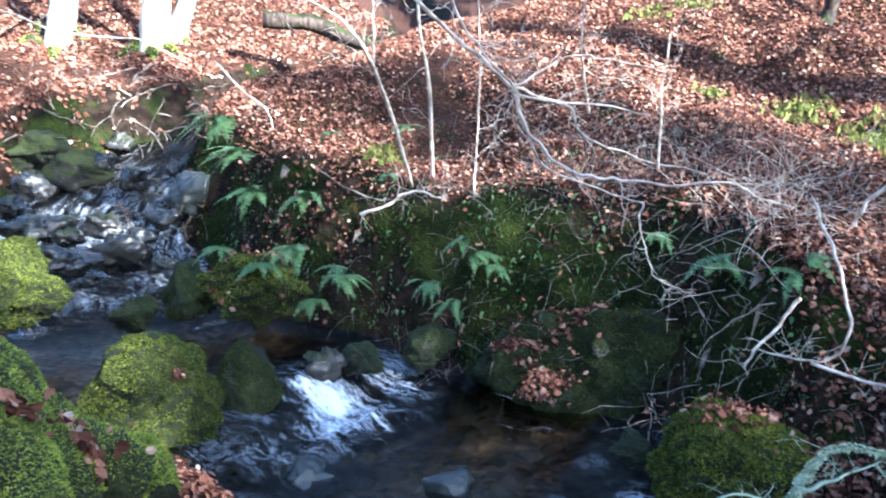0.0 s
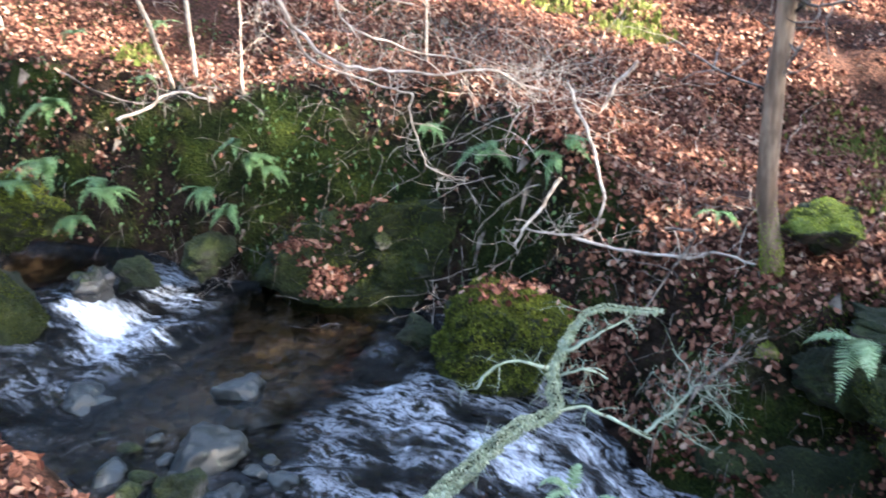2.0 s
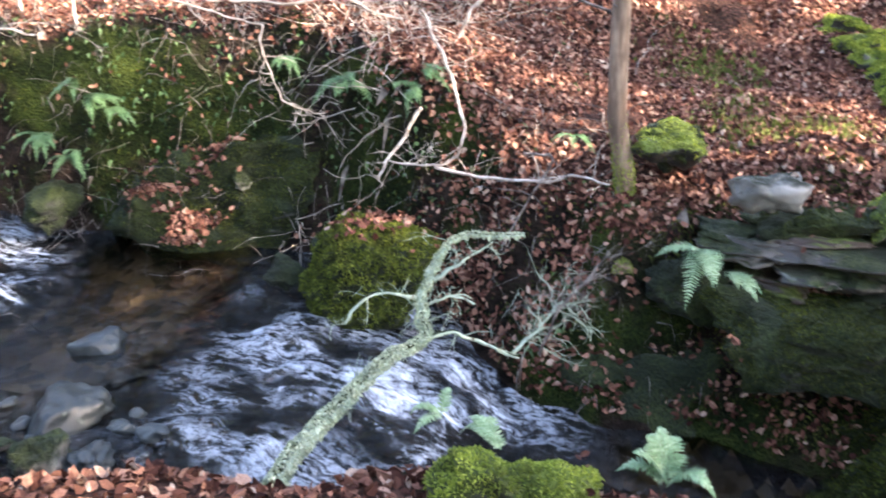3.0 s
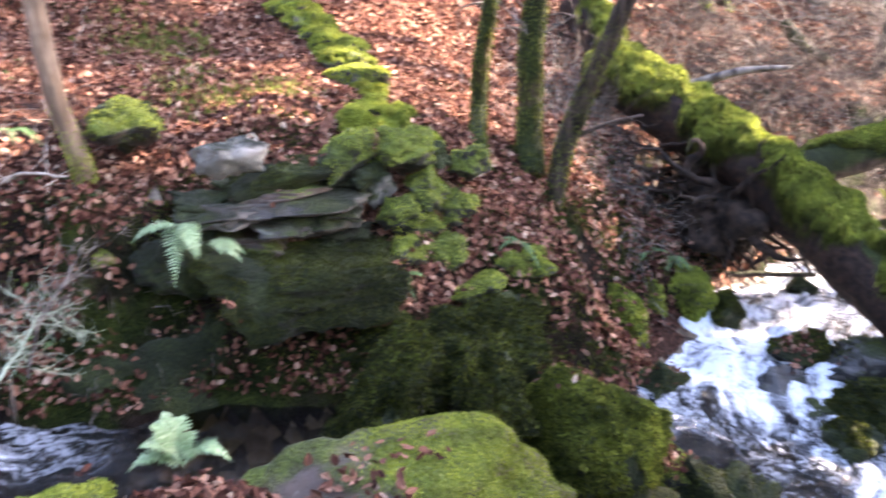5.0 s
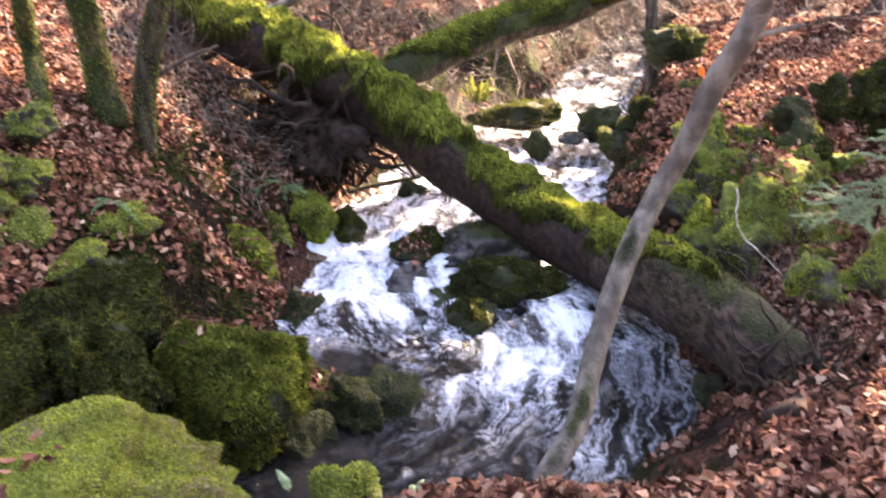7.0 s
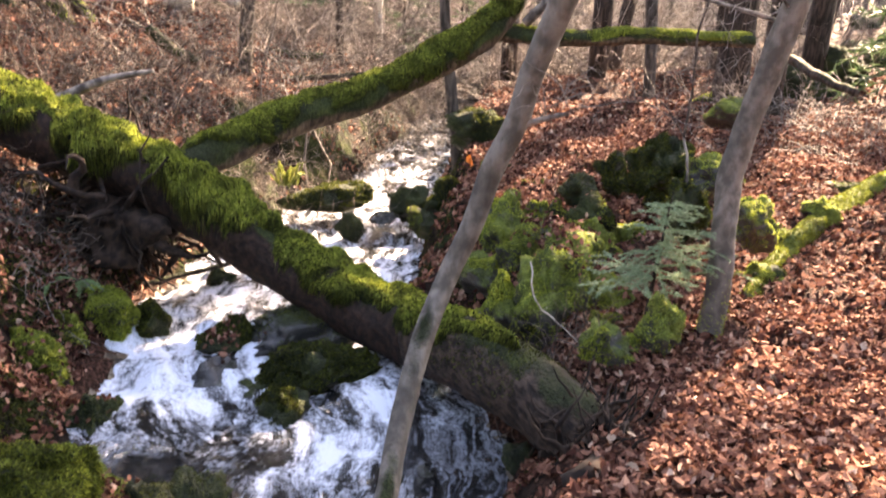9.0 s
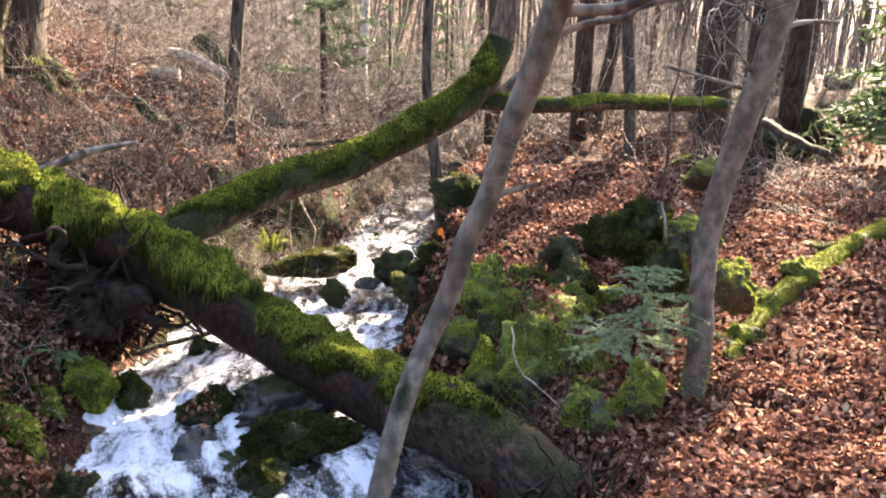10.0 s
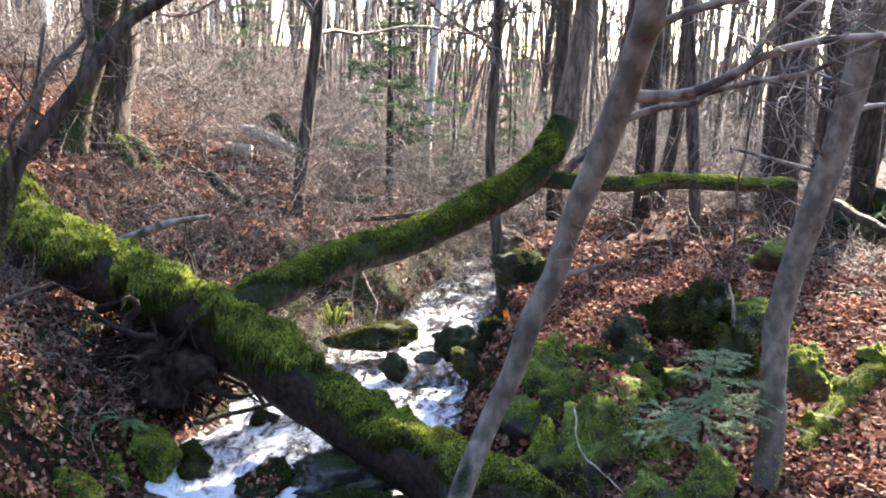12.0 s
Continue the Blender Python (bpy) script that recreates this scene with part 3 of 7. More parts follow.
# ---- water: a ribbon that follows the stream ----
line = spline(STREAM[:, :2], 60)
acc = np.concatenate([[0], np.cumsum(np.hypot(*np.diff(line, axis=0).T))])
keep = np.arange(0, acc[-1], 0.05)
line = np.stack([np.interp(keep, acc, line[:, i]) for i in (0, 1)], 1)
keep, line = keep[line[:, 1] < 12.4], line[line[:, 1] < 12.4]
tan = np.gradient(line, axis=0)
tan /= np.linalg.norm(tan, axis=1)[:, None]
across = np.linspace(-1.0, 1.0, 57)
girth = np.array([STREAM[np.argmin((STREAM[:, 0] - x) ** 2 + (STREAM[:, 1] - y) ** 2), 3] for x, y in line])
girth = np.convolve(np.pad(girth, 12, "edge"), np.ones(25) / 25, "valid") + 0.55
across = across[None] * girth[:, None]
WX = line[:, 0][:, None] - tan[:, 1][:, None] * across
WY = line[:, 1][:, None] + tan[:, 0][:, None] * across
vals, dist, side = along(WX, WY)
foam = vals[6]
# where the water is thrown up, and where it lies calm: x, y, reach, how much
for x, y, reach, more in ((-0.66, 5.45, 0.36, 0.22), (-0.95, 5.80, 0.2, 0.10), (-0.30, 6.15, 0.24, 0.26), (0.35, 5.85, 0.55, -0.35), (0.0, 4.60, 0.6, -0.30), (0.80, 4.30, 0.4, 0.08), (1.50, 3.65, 0.3, 0.04), (1.80, 3.42, 0.25, 0.04),
                          (6.10, 0.50, 0.55, 0.16), (5.40, 0.45, 0.45, 0.16), (4.70, 0.35, 0.3, 0.08), (4.30, 0.38, 0.3, -0.28), (4.84, -0.98, 0.3, 0.18), (4.45, -0.70, 0.26, 0.22), (4.12, -0.32, 0.22, 0.22),
                          (3.60, 0.12, 0.4, -0.14), (3.72, -0.55, 0.35, -0.06), (4.15, -1.50, 0.5, -0.12), (3.70, -1.60, 0.4, -0.12)):
    foam = foam + more * np.exp(-((WX - x) ** 2 + (WY - y) ** 2) / reach ** 2)
foam = np.clip(foam, 0, 1)
rough_water = fbm(WX, WY, 0.5, 4, 5) * 0.22 * foam + fbm(WX, WY, 0.16, 3, 8) * 0.09 * foam
WZ = vals[0] + rough_water + fbm(WX, WY, 0.4, 2, 15) * 0.012
drop = np.abs(np.gradient(WZ, axis=0)) / 0.05
foam = np.clip(foam + 0.12 * smooth(0.2, 0.8, drop), 0, 1)
soup = Soup()
n1, n2 = WX.shape
i0 = (np.arange(n1 - 1)[:, None] * n2 + np.arange(n2 - 1)[None]).ravel()
soup.add(np.stack([WX, WY, WZ], -1).reshape(-1, 3), np.stack([i0, i0 + n2, i0 + n2 + 1, i0 + 1], 1))
water = mesh_object("water", soup, WATER, kind="structure", label="clear brown stream broken into white rapids")
tagged(water, category="stream")
att = water.data.attributes.new("foam", "FLOAT", "POINT")
att.data.foreach_set("value", foam.ravel())
att = water.data.attributes.new("flow", "FLOAT_VECTOR", "POINT")
flow = np.stack([np.broadcast_to(keep[:, None], WX.shape), across, WX * 0], -1)
att.data.foreach_set("vector", flow.astype(np.float32).ravel())
water.visible_shadow = False

# ---- boulders and stones ----
ROCKS = []


def boulder(place, size, mat, label, turn=0.0, seed=0, rough=0.3, flat=0.0, moss=0, name="boulder", tuft=0.015, tip=0.0, sub=4, box=0.0, shoots=None, facets=13, gaps=0.33, moss_from=None):
    """One stone of uneven shape; moss: how many moss shoots stand on it."""
    rng = np.random.default_rng(seed + 100)
    bm = bmesh.new()
    sub = 5 if moss >= 3000 else sub
    bmesh.ops.create_icosphere(bm, subdivisions=sub, radius=1.0)
    off = Vector(rng.uniform(-50, 50, 3))
    cuts = [(Vector(rng.normal(0, 1, 3)).normalized(), rng.uniform(0.55, 0.92)) for _ in range(facets)]
    rot = Matrix.Rotation(radians(turn), 3, "Z") @ Matrix.Rotation(radians(tip), 3, "X")
    box = box or rng.uniform(2.0, 2.6)
    for v in bm.verts:
        c = v.co.copy()
        c *= (abs(c.x) ** box + abs(c.y) ** box + abs(c.z) ** box) ** (-1 / box)
        for n, d in cuts:
            over = c.dot(n) - d
            if over > 0:
                c -= n * over * 0.92
        k = 1 + rough * (noise.noise(c * 1.3 + off) * 1.1 + noise.noise(c * 3.1 + off) * 0.5 + 0.22 - 0.95 * abs(noise.noise(c * 2.3 - off)) - 0.45 * abs(noise.noise(c * 5.0 + off)) + 0.1 + noise.noise(c * 7 + off) * 0.35 + noise.noise(c * 15 + off) * 0.18)
        c *= k
        if flat and c.z > 1 - flat:
            c.z = 1 - flat + (c.z - 1 + flat) * 0.25
        c = Vector((c.x * size[0], c.y * size[1], c.z * size[2]))
        c *= 1 + (0.020 * noise.noise(c * 9 + off) + 0.012 * noise.noise(c * 21 + off) + 0.008 * noise.noise(c * 45 + off)) / max(0.12, c.length)
        if moss:  # the cushions under the shoots
            c *= 1 + 0.03 * (abs(noise.noise(c * 8 - off)) + 0.6 * abs(noise.noise(c * 17 + off)) - 0.2) / max(0.12, c.length)
        v.co = rot @ c
    for f in bm.faces:
        f.smooth = True
    me = bpy.data.meshes.new(name)
    bm.to_mesh(me)
    bm.free()
    # under lit-tone shoots the stone's moss takes the lit tone too
    me.materials.append(STONE_LIT_MOSS if shoots is MOSS_LIT and mat in (STONE_MOSSY, STONE_WET_MOSS, STONE_HALF) else mat)
    at = np.array(place)
    co = np.empty(len(me.vertices) * 3)
    me.vertices.foreach_get("co", co)
    ROCKS.append((co.reshape(-1, 3) + at, [tuple(f.vertices) for f in me.polygons]))
    if not moss:
        ob = new(name, me)
        ob.matrix_basis = Matrix.Translation(place)
        return tagged(ob, label, "rock")
    top = thing(name, place, label, "rock")
    body = new("stone", me)
    body.parent = top
    pts, nrm = surface_samples(body, int(moss * 3.6), rng, -0.35)
    keepers = value_noise(pts[:, 0] * 5 + pts[:, 2] * 3, pts[:, 1] * 5, seed) > (gaps if gaps != 0.33 or shoots is None else 0.15)
    if moss_from:  # a direction, and how far along it the moss begins
        keepers &= (pts - np.array(place))[:, :2] @ np.array(moss_from[:2]) + rng.normal(0, 0.06, len(pts)) > moss_from[2]
    pile = Soup()
    blades(pile, rng, pts[keepers], nrm[keepers], tuft, tuft * 0.32, 0.7)
    mesh_object("moss", pile, shoots or MOSS_SHADED, body, False, "short yellow-green moss shoots", "stuff")
    return top


# upper pool and weir
boulder((-1.84, 4.92, 0.37), (0.40, 0.36, 0.40), STONE_MOSSY, "round boulder thickly covered in green moss, standing in the stream", 20, 1, 0.16, moss=7000, facets=3, tuft=0.02, gaps=0.1, shoots=MOSS_MID)
boulder((-1.38, 5.43, 0.28), (0.30, 0.28, 0.31), STONE_WET_MOSS, "wet grey boulder with thin moss beside the small fall", 60, 2, 0.2, moss=2600, gaps=0.4)
boulder((-3.31, 6.05, 0.90), (0.42, 0.36, 0.30), STONE_MOSSY, "low moss-covered boulder at the upper pool", 0, 3, moss=4000, tuft=0.024, shoots=MOSS_MID)
boulder((-2.50, 6.32, 0.59), (0.18, 0.16, 0.15), STONE_WET_MOSS, "small half mossy stone in the upper pool", 30, 4, moss=300)
boulder((-0.63, 5.97, 0.31), (0.15, 0.13, 0.12), STONE_WET_MOSS, "small wet mossy stone in the small fall", 0, 5)
boulder((-0.90, 5.83, 0.31), (0.16, 0.14, 0.14), STONE_WET, "wet dark stone under the small fall", 40, 6)
boulder((-0.11, 6.30, 0.35), (0.24, 0.2, 0.2), STONE_WET_MOSS, "wet mossy stone at the foot of the bank", 10, 7)
boulder((-1.66, 6.70, 0.71), (0.46, 0.36, 0.32), STONE_MOSSY, "moss-covered rock at the water's edge", 10, 8, moss=4000, tuft=0.024, shoots=MOSS_MID)
boulder((-2.19, 6.75, 0.69), (0.26, 0.24, 0.24), STONE_MOSSY, "small moss-covered rock at the water's edge", 70, 9, moss=900)
boulder((-3.22, 7.97, 0.80), (0.32, 0.26, 0.20), STONE_WET, "wet dark rock between the rapids", 15, 10)
boulder((-3.53, 7.40, 0.82), (0.30, 0.24, 0.18), STONE_WET, "wet dark rock between the rapids", 50, 11)
boulder((-4.19, 8.19, 1.05), (0.36, 0.3, 0.18), STONE_WET, "wet dark rock between the rapids", 80, 12)
boulder((-4.57, 10.01, 1.49), (0.5, 0.25, 0.26), STONE_WET_MOSS, "leaning slab with moss on its upper face", 30, 13, tip=20, moss=500)
boulder((-2.89, 9.16, 1.27), (0.28, 0.26, 0.34), STONE_RIVER, "grey rock beside a thread of falling water", 10, 14)
boulder((-5.13, 10.40, 1.72), (0.42, 0.36, 0.32), STONE_WET_MOSS, "dark rock at the head of the rapids", 10, 15)
boulder((-5.63, 10.49, 1.53), (0.5, 0.4, 0.34), STONE_WET_MOSS, "rock at the edge of the leaf-strewn bank", 50, 16)
boulder((-5.08, 11.09, 1.71), (0.2, 0.2, 0.18), STONE_BARE, "grey stone among driftwood", 50, 17)
boulder((-4.30, 10.13, 1.56), (0.21, 0.17, 0.14), STONE_WET, "wet dark rock in the upper rapids", 29, 650, 0.3)
boulder((-3.69, 9.62, 1.39), (0.22, 0.19, 0.15), STONE_WET, "wet dark rock in the upper rapids", 47, 651, 0.3)
boulder((-2.98, 8.49, 1.07), (0.17, 0.14, 0.12), STONE_WET, "wet dark rock in the upper rapids", 48, 652, 0.3)
boulder((-3.13, 8.22, 0.93), (0.19, 0.16, 0.13), STONE_WET, "wet dark rock in the upper rapids", 16, 653, 0.3)
boulder((-3.56, 8.27, 1.04), (0.21, 0.17, 0.14), STONE_WET, "wet dark rock in the upper rapids", 24, 654, 0.3)
boulder((-3.35, 10.06, 1.49), (0.17, 0.14, 0.12), STONE_WET, "wet dark rock in the upper rapids", 90, 655, 0.3)
boulder((-4.73, 9.26, 1.35), (0.26, 0.22, 0.17), STONE_WET, "wet dark rock in the upper rapids", 5, 656, 0.3)
boulder((-4.57, 8.44, 1.19), (0.22, 0.19, 0.15), STONE_WET, "wet dark rock in the upper rapids", 10, 657, 0.3)
boulder((-4.47, 11.14, 1.76), (0.21, 0.17, 0.14), STONE_WET, "wet dark rock in the upper rapids", 17, 658, 0.3)
boulder((-4.19, 11.67, 1.86), (0.22, 0.19, 0.15), STONE_WET, "wet dark rock in the upper rapids", 31, 659, 0.3)
boulder((-2.68, 7.54, 0.76), (0.14, 0.12, 0.09), STONE_WET, "wet dark rock in the upper rapids", 64, 660, 0.3)
boulder((-3.20, 7.11, 0.69), (0.12, 0.10, 0.08), STONE_WET, "wet dark rock in the upper rapids", 26, 661, 0.3)
boulder((-2.68, 9.43, 1.54), (0.19, 0.16, 0.13), STONE_WET, "wet dark rock in the upper rapids", 51, 662, 0.3)
boulder((-3.77, 7.95, 0.97), (0.16, 0.13, 0.10), STONE_WET, "wet dark rock in the upper rapids", 82, 663, 0.3)
boulder((-3.90, 7.21, 0.93), (0.17, 0.14, 0.12), STONE_WET, "wet dark rock in the upper rapids", 3, 664, 0.3)
boulder((-2.58, 6.94, 0.62), (0.10, 0.09, 0.07), STONE_WET, "wet dark rock in the upper rapids", 58, 665, 0.3)
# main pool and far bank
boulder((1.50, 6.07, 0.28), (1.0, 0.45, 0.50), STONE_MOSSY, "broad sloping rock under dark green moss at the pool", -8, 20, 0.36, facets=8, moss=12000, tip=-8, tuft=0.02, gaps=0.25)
boulder((0.66, 6.16, 0.20), (0.45, 0.35, 0.30), STONE_MOSSY, "mossy toe of rock at the pool's edge", 20, 21, moss=1200)
boulder((1.21, 5.83, 0.51), (0.11, 0.06, 0.12), STONE_HALF, "bare grey rock face in the moss", 20, 22, tip=-20)
boulder((1.70, 4.49, 0.15), (0.42, 0.36, 0.34), STONE_MOSSY, "round boulder with moss and fallen leaves on top", 0, 23, 0.16, facets=4, moss=7000, tuft=0.024, gaps=0.1, shoots=MOSS_MID)
boulder((1.17, 4.70, 0.15), (0.13, 0.12, 0.11), STONE_WET_MOSS, "small mossy stone at the pool's edge", 0, 24)
boulder((0.03, 4.53, 0.00), (0.17, 0.12, 0.10), STONE_RIVER, "smooth grey stone in the shallow pool", 20, 25, 0.08, name="stone")
boulder((-0.14, 3.89, -0.02), (0.24, 0.2, 0.13), STONE_RIVER, "flat grey stone in the shallow pool", 60, 26, 0.1, 0.3, name="stone")
boulder((-0.27, 3.48, 0.00), (0.14, 0.14, 0.12), STONE_HALF, "brown mossy stone in the shallows", 10, 27, name="stone")
boulder((-0.08, 3.41, -0.02), (0.12, 0.1, 0.09), STONE_RIVER, "small grey stone in the shallows", 80, 28, name="stone")
boulder((-0.82, 4.66, 0.0), (0.19, 0.13, 0.08), STONE_RIVER, "flat stone under shallow water", 80, 29, name="stone")
for k, (x, y, r) in enumerate(((-0.55, 4.02, 0.07), (-0.42, 4.10, 0.05), (-0.62, 3.80, 0.09), (-0.45, 3.72, 0.06), (-0.36, 3.86, 0.05), (-0.30, 3.68, 0.06), (-0.52, 3.58, 0.08), (0.08, 3.62, 0.06), (0.16, 3.72, 0.04), (-0.70, 4.20, 0.06), (-0.20, 4.12, 0.05), (0.22, 3.50, 0.07))):
    boulder((x, y, -0.03 + 0.3 * r), (r * 1.2, r, r * 0.7), STONE_RIVER if k % 3 else STONE_HALF, "small rounded stone in the shallows", 47 * k, 1200 + k, 0.12, name="stone", sub=3)
# ledge of the far bank
boulder((3.46, 2.67, 0.17), (0.62, 0.42, 0.24), STONE_WET_MOSS, "long overhanging boulder under dark thin moss", -45, 30, 0.16, moss=6000, box=4.0, tuft=0.016, gaps=0.25)
boulder((3.36, 2.95, -0.45), (0.46, 0.3, 0.40), STONE_WET_MOSS, "dark mossy rock under the ledge", -45, 31, 0.28, moss=4000)
boulder((3.79, 2.38, -0.42), (0.52, 0.34, 0.36), STONE_WET_MOSS, "dark mossy rock wall above the narrow channel", -40, 310, 0.4, moss=9000, gaps=0.12, tuft=0.028)
boulder((3.89, 1.71, -0.41), (0.46, 0.36, 0.46), STONE_MOSSY, "mossy rock wall above the narrow channel", -45, 311, 0.4, moss=9000, gaps=0.12, tuft=0.022)
boulder((3.46, 1.98, -0.57), (0.46, 0.28, 0.30), STONE_WET_MOSS, "dark mossy foot of the rock wall", -45, 312, 0.4, moss=9000, gaps=0.12, tuft=0.022)
boulder((2.96, 3.23, -0.46), (0.6, 0.4, 0.5), STONE_WET_MOSS, "dark wet rock in the shade of the ledge", -45, 32)
boulder((3.48, 3.08, 0.82), (0.22, 0.15, 0.13), STONE_BARE, "pale lichen-spotted stone on the ledge", -30, 33, 0.22, name="stone", box=3.4, tip=12)
boulder((3.71, 2.75, 0.55), (0.36, 0.2, 0.045), STONE_SLATE, "thin grey slate slab in the ledge", -42, 34, 0.4, name="stone_slab", box=5.0, tip=4)
boulder((3.45, 2.97, 0.52), (0.30, 0.2, 0.05), STONE_SLATE, "thin slate slab in the ledge", -50, 35, 0.4, name="stone_slab", box=5.0, tip=-5)
boulder((3.77, 2.58, 0.44), (0.2, 0.16, 0.06), STONE_SLATE, "grey slate block in the ledge", -50, 36, 0.4, name="stone_slab", box=5.0)
boulder((3.55, 2.77, 0.44), (0.25, 0.16, 0.05), STONE_SLATE, "brown slate slab in the ledge", -50, 37, 0.4, name="stone_slab", box=5.0)
boulder((3.78, 2.89, 0.66), (0.34, 0.22, 0.10), STONE_MOSSY, "mossy slab on top of the ledge", -45, 38, 0.12, moss=900, name="stone_slab", box=5.0)
boulder((4.27, 2.38, 0.73), (0.22, 0.18, 0.14), STONE_MOSSY, "moss-covered stone of a tumbled wall", 0, 40, moss=700, shoots=MOSS_LIT)
boulder((4.04, 2.64, 0.73), (0.20, 0.17, 0.16), STONE_MOSSY, "moss-covered stone of a tumbled wall", 30, 41, moss=600, shoots=MOSS_LIT)
boulder((4.29, 2.24, 0.52), (0.13, 0.12, 0.12), STONE_MOSSY, "moss-covered stone of a tumbled wall", 60, 42, moss=350, shoots=MOSS_LIT)
boulder((4.12, 2.33, 0.39), (0.17, 0.14, 0.10), STONE_MOSSY, "moss-covered stone of a tumbled wall", 80, 43, moss=450, shoots=MOSS_LIT)
boulder((4.43, 2.09, 0.34), (0.13, 0.12, 0.14), STONE_MOSSY, "moss-covered stone of a tumbled wall", 10, 44, moss=350, shoots=MOSS_LIT)
boulder((4.05, 2.25, 0.20), (0.22, 0.16, 0.14), STONE_MOSSY, "moss-covered stone of a tumbled wall", 20, 45, moss=600, shoots=MOSS_LIT)
boulder((4.20, 2.08, 0.13), (0.16, 0.14, 0.18), STONE_MOSSY, "moss-covered stone of a tumbled wall", 20, 46, moss=400, shoots=MOSS_LIT)
boulder((4.17, 1.81, -0.02), (0.19, 0.13, 0.08), STONE_MOSSY, "flat stone draped in bright moss", -50, 47, moss=700, shoots=MOSS_LIT, tip=-15)
boulder((4.51, 1.65, 0.06), (0.19, 0.13, 0.09), STONE_MOSSY, "oval stone in a cushion of bright moss", -40, 48, moss=900, shoots=MOSS_LIT)
boulder((4.23, 2.23, 0.31), (0.14, 0.13, 0.13), STONE_MOSSY, "moss-covered stone of a tumbled wall", 45, 49, moss=350, shoots=MOSS_LIT)
boulder((4.15, 2.48, 0.54), (0.12, 0.10, 0.12), STONE_HALF, "dark stone of a tumbled wall", 45, 50)
boulder((4.46, 2.23, 0.68), (0.09, 0.08, 0.08), STONE_MOSSY, "small moss-covered stone of a tumbled wall", 45, 51, moss=200)
boulder((4.60, 2.07, 0.63), (0.13, 0.12, 0.12), STONE_MOSSY, "moss-covered stone of a tumbled wall", 15, 52, moss=300, shoots=MOSS_LIT)
boulder((3.41, 3.76, 0.94), (0.2, 0.16, 0.14), STONE_MOSSY, "mossy stone in the leaf litter of the bank", 15, 53, moss=600)
boulder((3.35, 3.68, 0.95), (0.22, 0.18, 0.12), STONE_HALF, "mossy stone beside a young tree", 15, 54, 0.4, moss=700, shoots=MOSS_LIT)
boulder((3.09, 3.17, 0.28), (0.22, 0.16, 0.22), STONE_WET_MOSS, "angular dark stone under the ferns", -35, 55)
boulder((3.70, 2.91, 0.58), (0.30, 0.20, 0.030), STONE_EARTH, "dark slate slab in the layered ledge", -45, 700, 0.42, name="stone_slab", box=4.5, tip=0)
boulder((3.87, 2.62, 0.50), (0.24, 0.18, 0.035), STONE_SLATE, "dark slate slab in the layered ledge", -39, 701, 0.42, name="stone_slab", box=4.5, tip=8)
boulder((3.42, 3.21, 0.55), (0.20, 0.18, 0.060), STONE_WET_MOSS, "dark slate slab in the layered ledge", -39, 702, 0.42, name="stone_slab", box=4.5, tip=3)
boulder((3.46, 3.03, 0.35), (0.26, 0.20, 0.050), STONE_EARTH, "dark slate slab in the layered ledge", -56, 703, 0.42, name="stone_slab", box=4.5, tip=4)
boulder((3.87, 2.53, 0.32), (0.18, 0.16, 0.060), STONE_WET_MOSS, "dark slate slab in the layered ledge", -60, 704, 0.42, name="stone_slab", box=4.5, tip=3)
boulder((3.33, 3.23, 0.39), (0.14, 0.14, 0.080), STONE_WET_MOSS, "dark slate slab in the layered ledge", -45, 705, 0.42, name="stone_slab", box=4.5, tip=0)
boulder((4.05, 2.54, 0.63), (0.14, 0.12, 0.100), STONE_MOSSY, "dark slate slab in the layered ledge", -40, 706, 0.42, name="stone_slab", box=4.5, tip=6)
boulder((3.71, 3.06, 0.61), (0.22, 0.16, 0.050), STONE_MOSSY, "dark slate slab in the layered ledge", -38, 707, 0.42, name="stone_slab", box=4.5, tip=-1)
boulder((3.21, 3.27, 0.24), (0.16, 0.14, 0.160), STONE_WET_MOSS, "dark slate slab in the layered ledge", -43, 708, 0.42, name="stone_slab", box=4.5, tip=-8)
# lower rapids
boulder((3.79, 0.98, -0.57), (0.50, 0.44, 0.50), STONE_MOSSY, "tall boulder wrapped in deep green moss", 10, 60, 0.15, moss=14000, tuft=0.026, facets=6, gaps=0.08, shoots=MOSS_MID)
boulder((4.05, 0.64, -0.78), (0.26, 0.22, 0.26), STONE_MOSSY, "moss-covered boulder leaning on a larger one", 30, 61, moss=1600, shoots=MOSS_LIT)
boulder((3.99, 0.09, -0.87), (0.30, 0.2, 0.17), STONE_WET_MOSS, "low dark mossy rock at the water", -10, 62, moss=500)
boulder((3.96, -0.28, -0.91), (0.1, 0.08, 0.07), STONE_WET, "small wet black stone in the rapids", 0, 63, name="stone")
boulder((4.98, 0.83, -0.89), (0.22, 0.18, 0.18), STONE_WET_MOSS, "dark mossy boulder at the rapids", 0, 64, moss=600)
boulder((6.38, 0.97, -0.82), (0.25, 0.22, 0.24), STONE_MOSSY, "bright mossy boulder on the bank", 30, 65, 0.2, moss=2600, tuft=0.026, shoots=MOSS_LIT)
boulder((6.54, 0.70, -1.00), (0.2, 0.18, 0.16), STONE_MOSSY, "dark mossy boulder at the water", 30, 66, moss=1500, tuft=0.024)
boulder((6.21, 1.29, -0.81), (0.28, 0.14, 0.16), STONE_MOSSY, "mossy rock rib on the bank", 60, 67, moss=1600, tuft=0.026, shoots=MOSS_LIT)
boulder((5.56, 1.36, -0.77), (0.34, 0.2, 0.24), STONE_MOSSY, "mossy rock on the leaf-covered bank", 50, 68, moss=2200, tuft=0.026, shoots=MOSS_LIT)
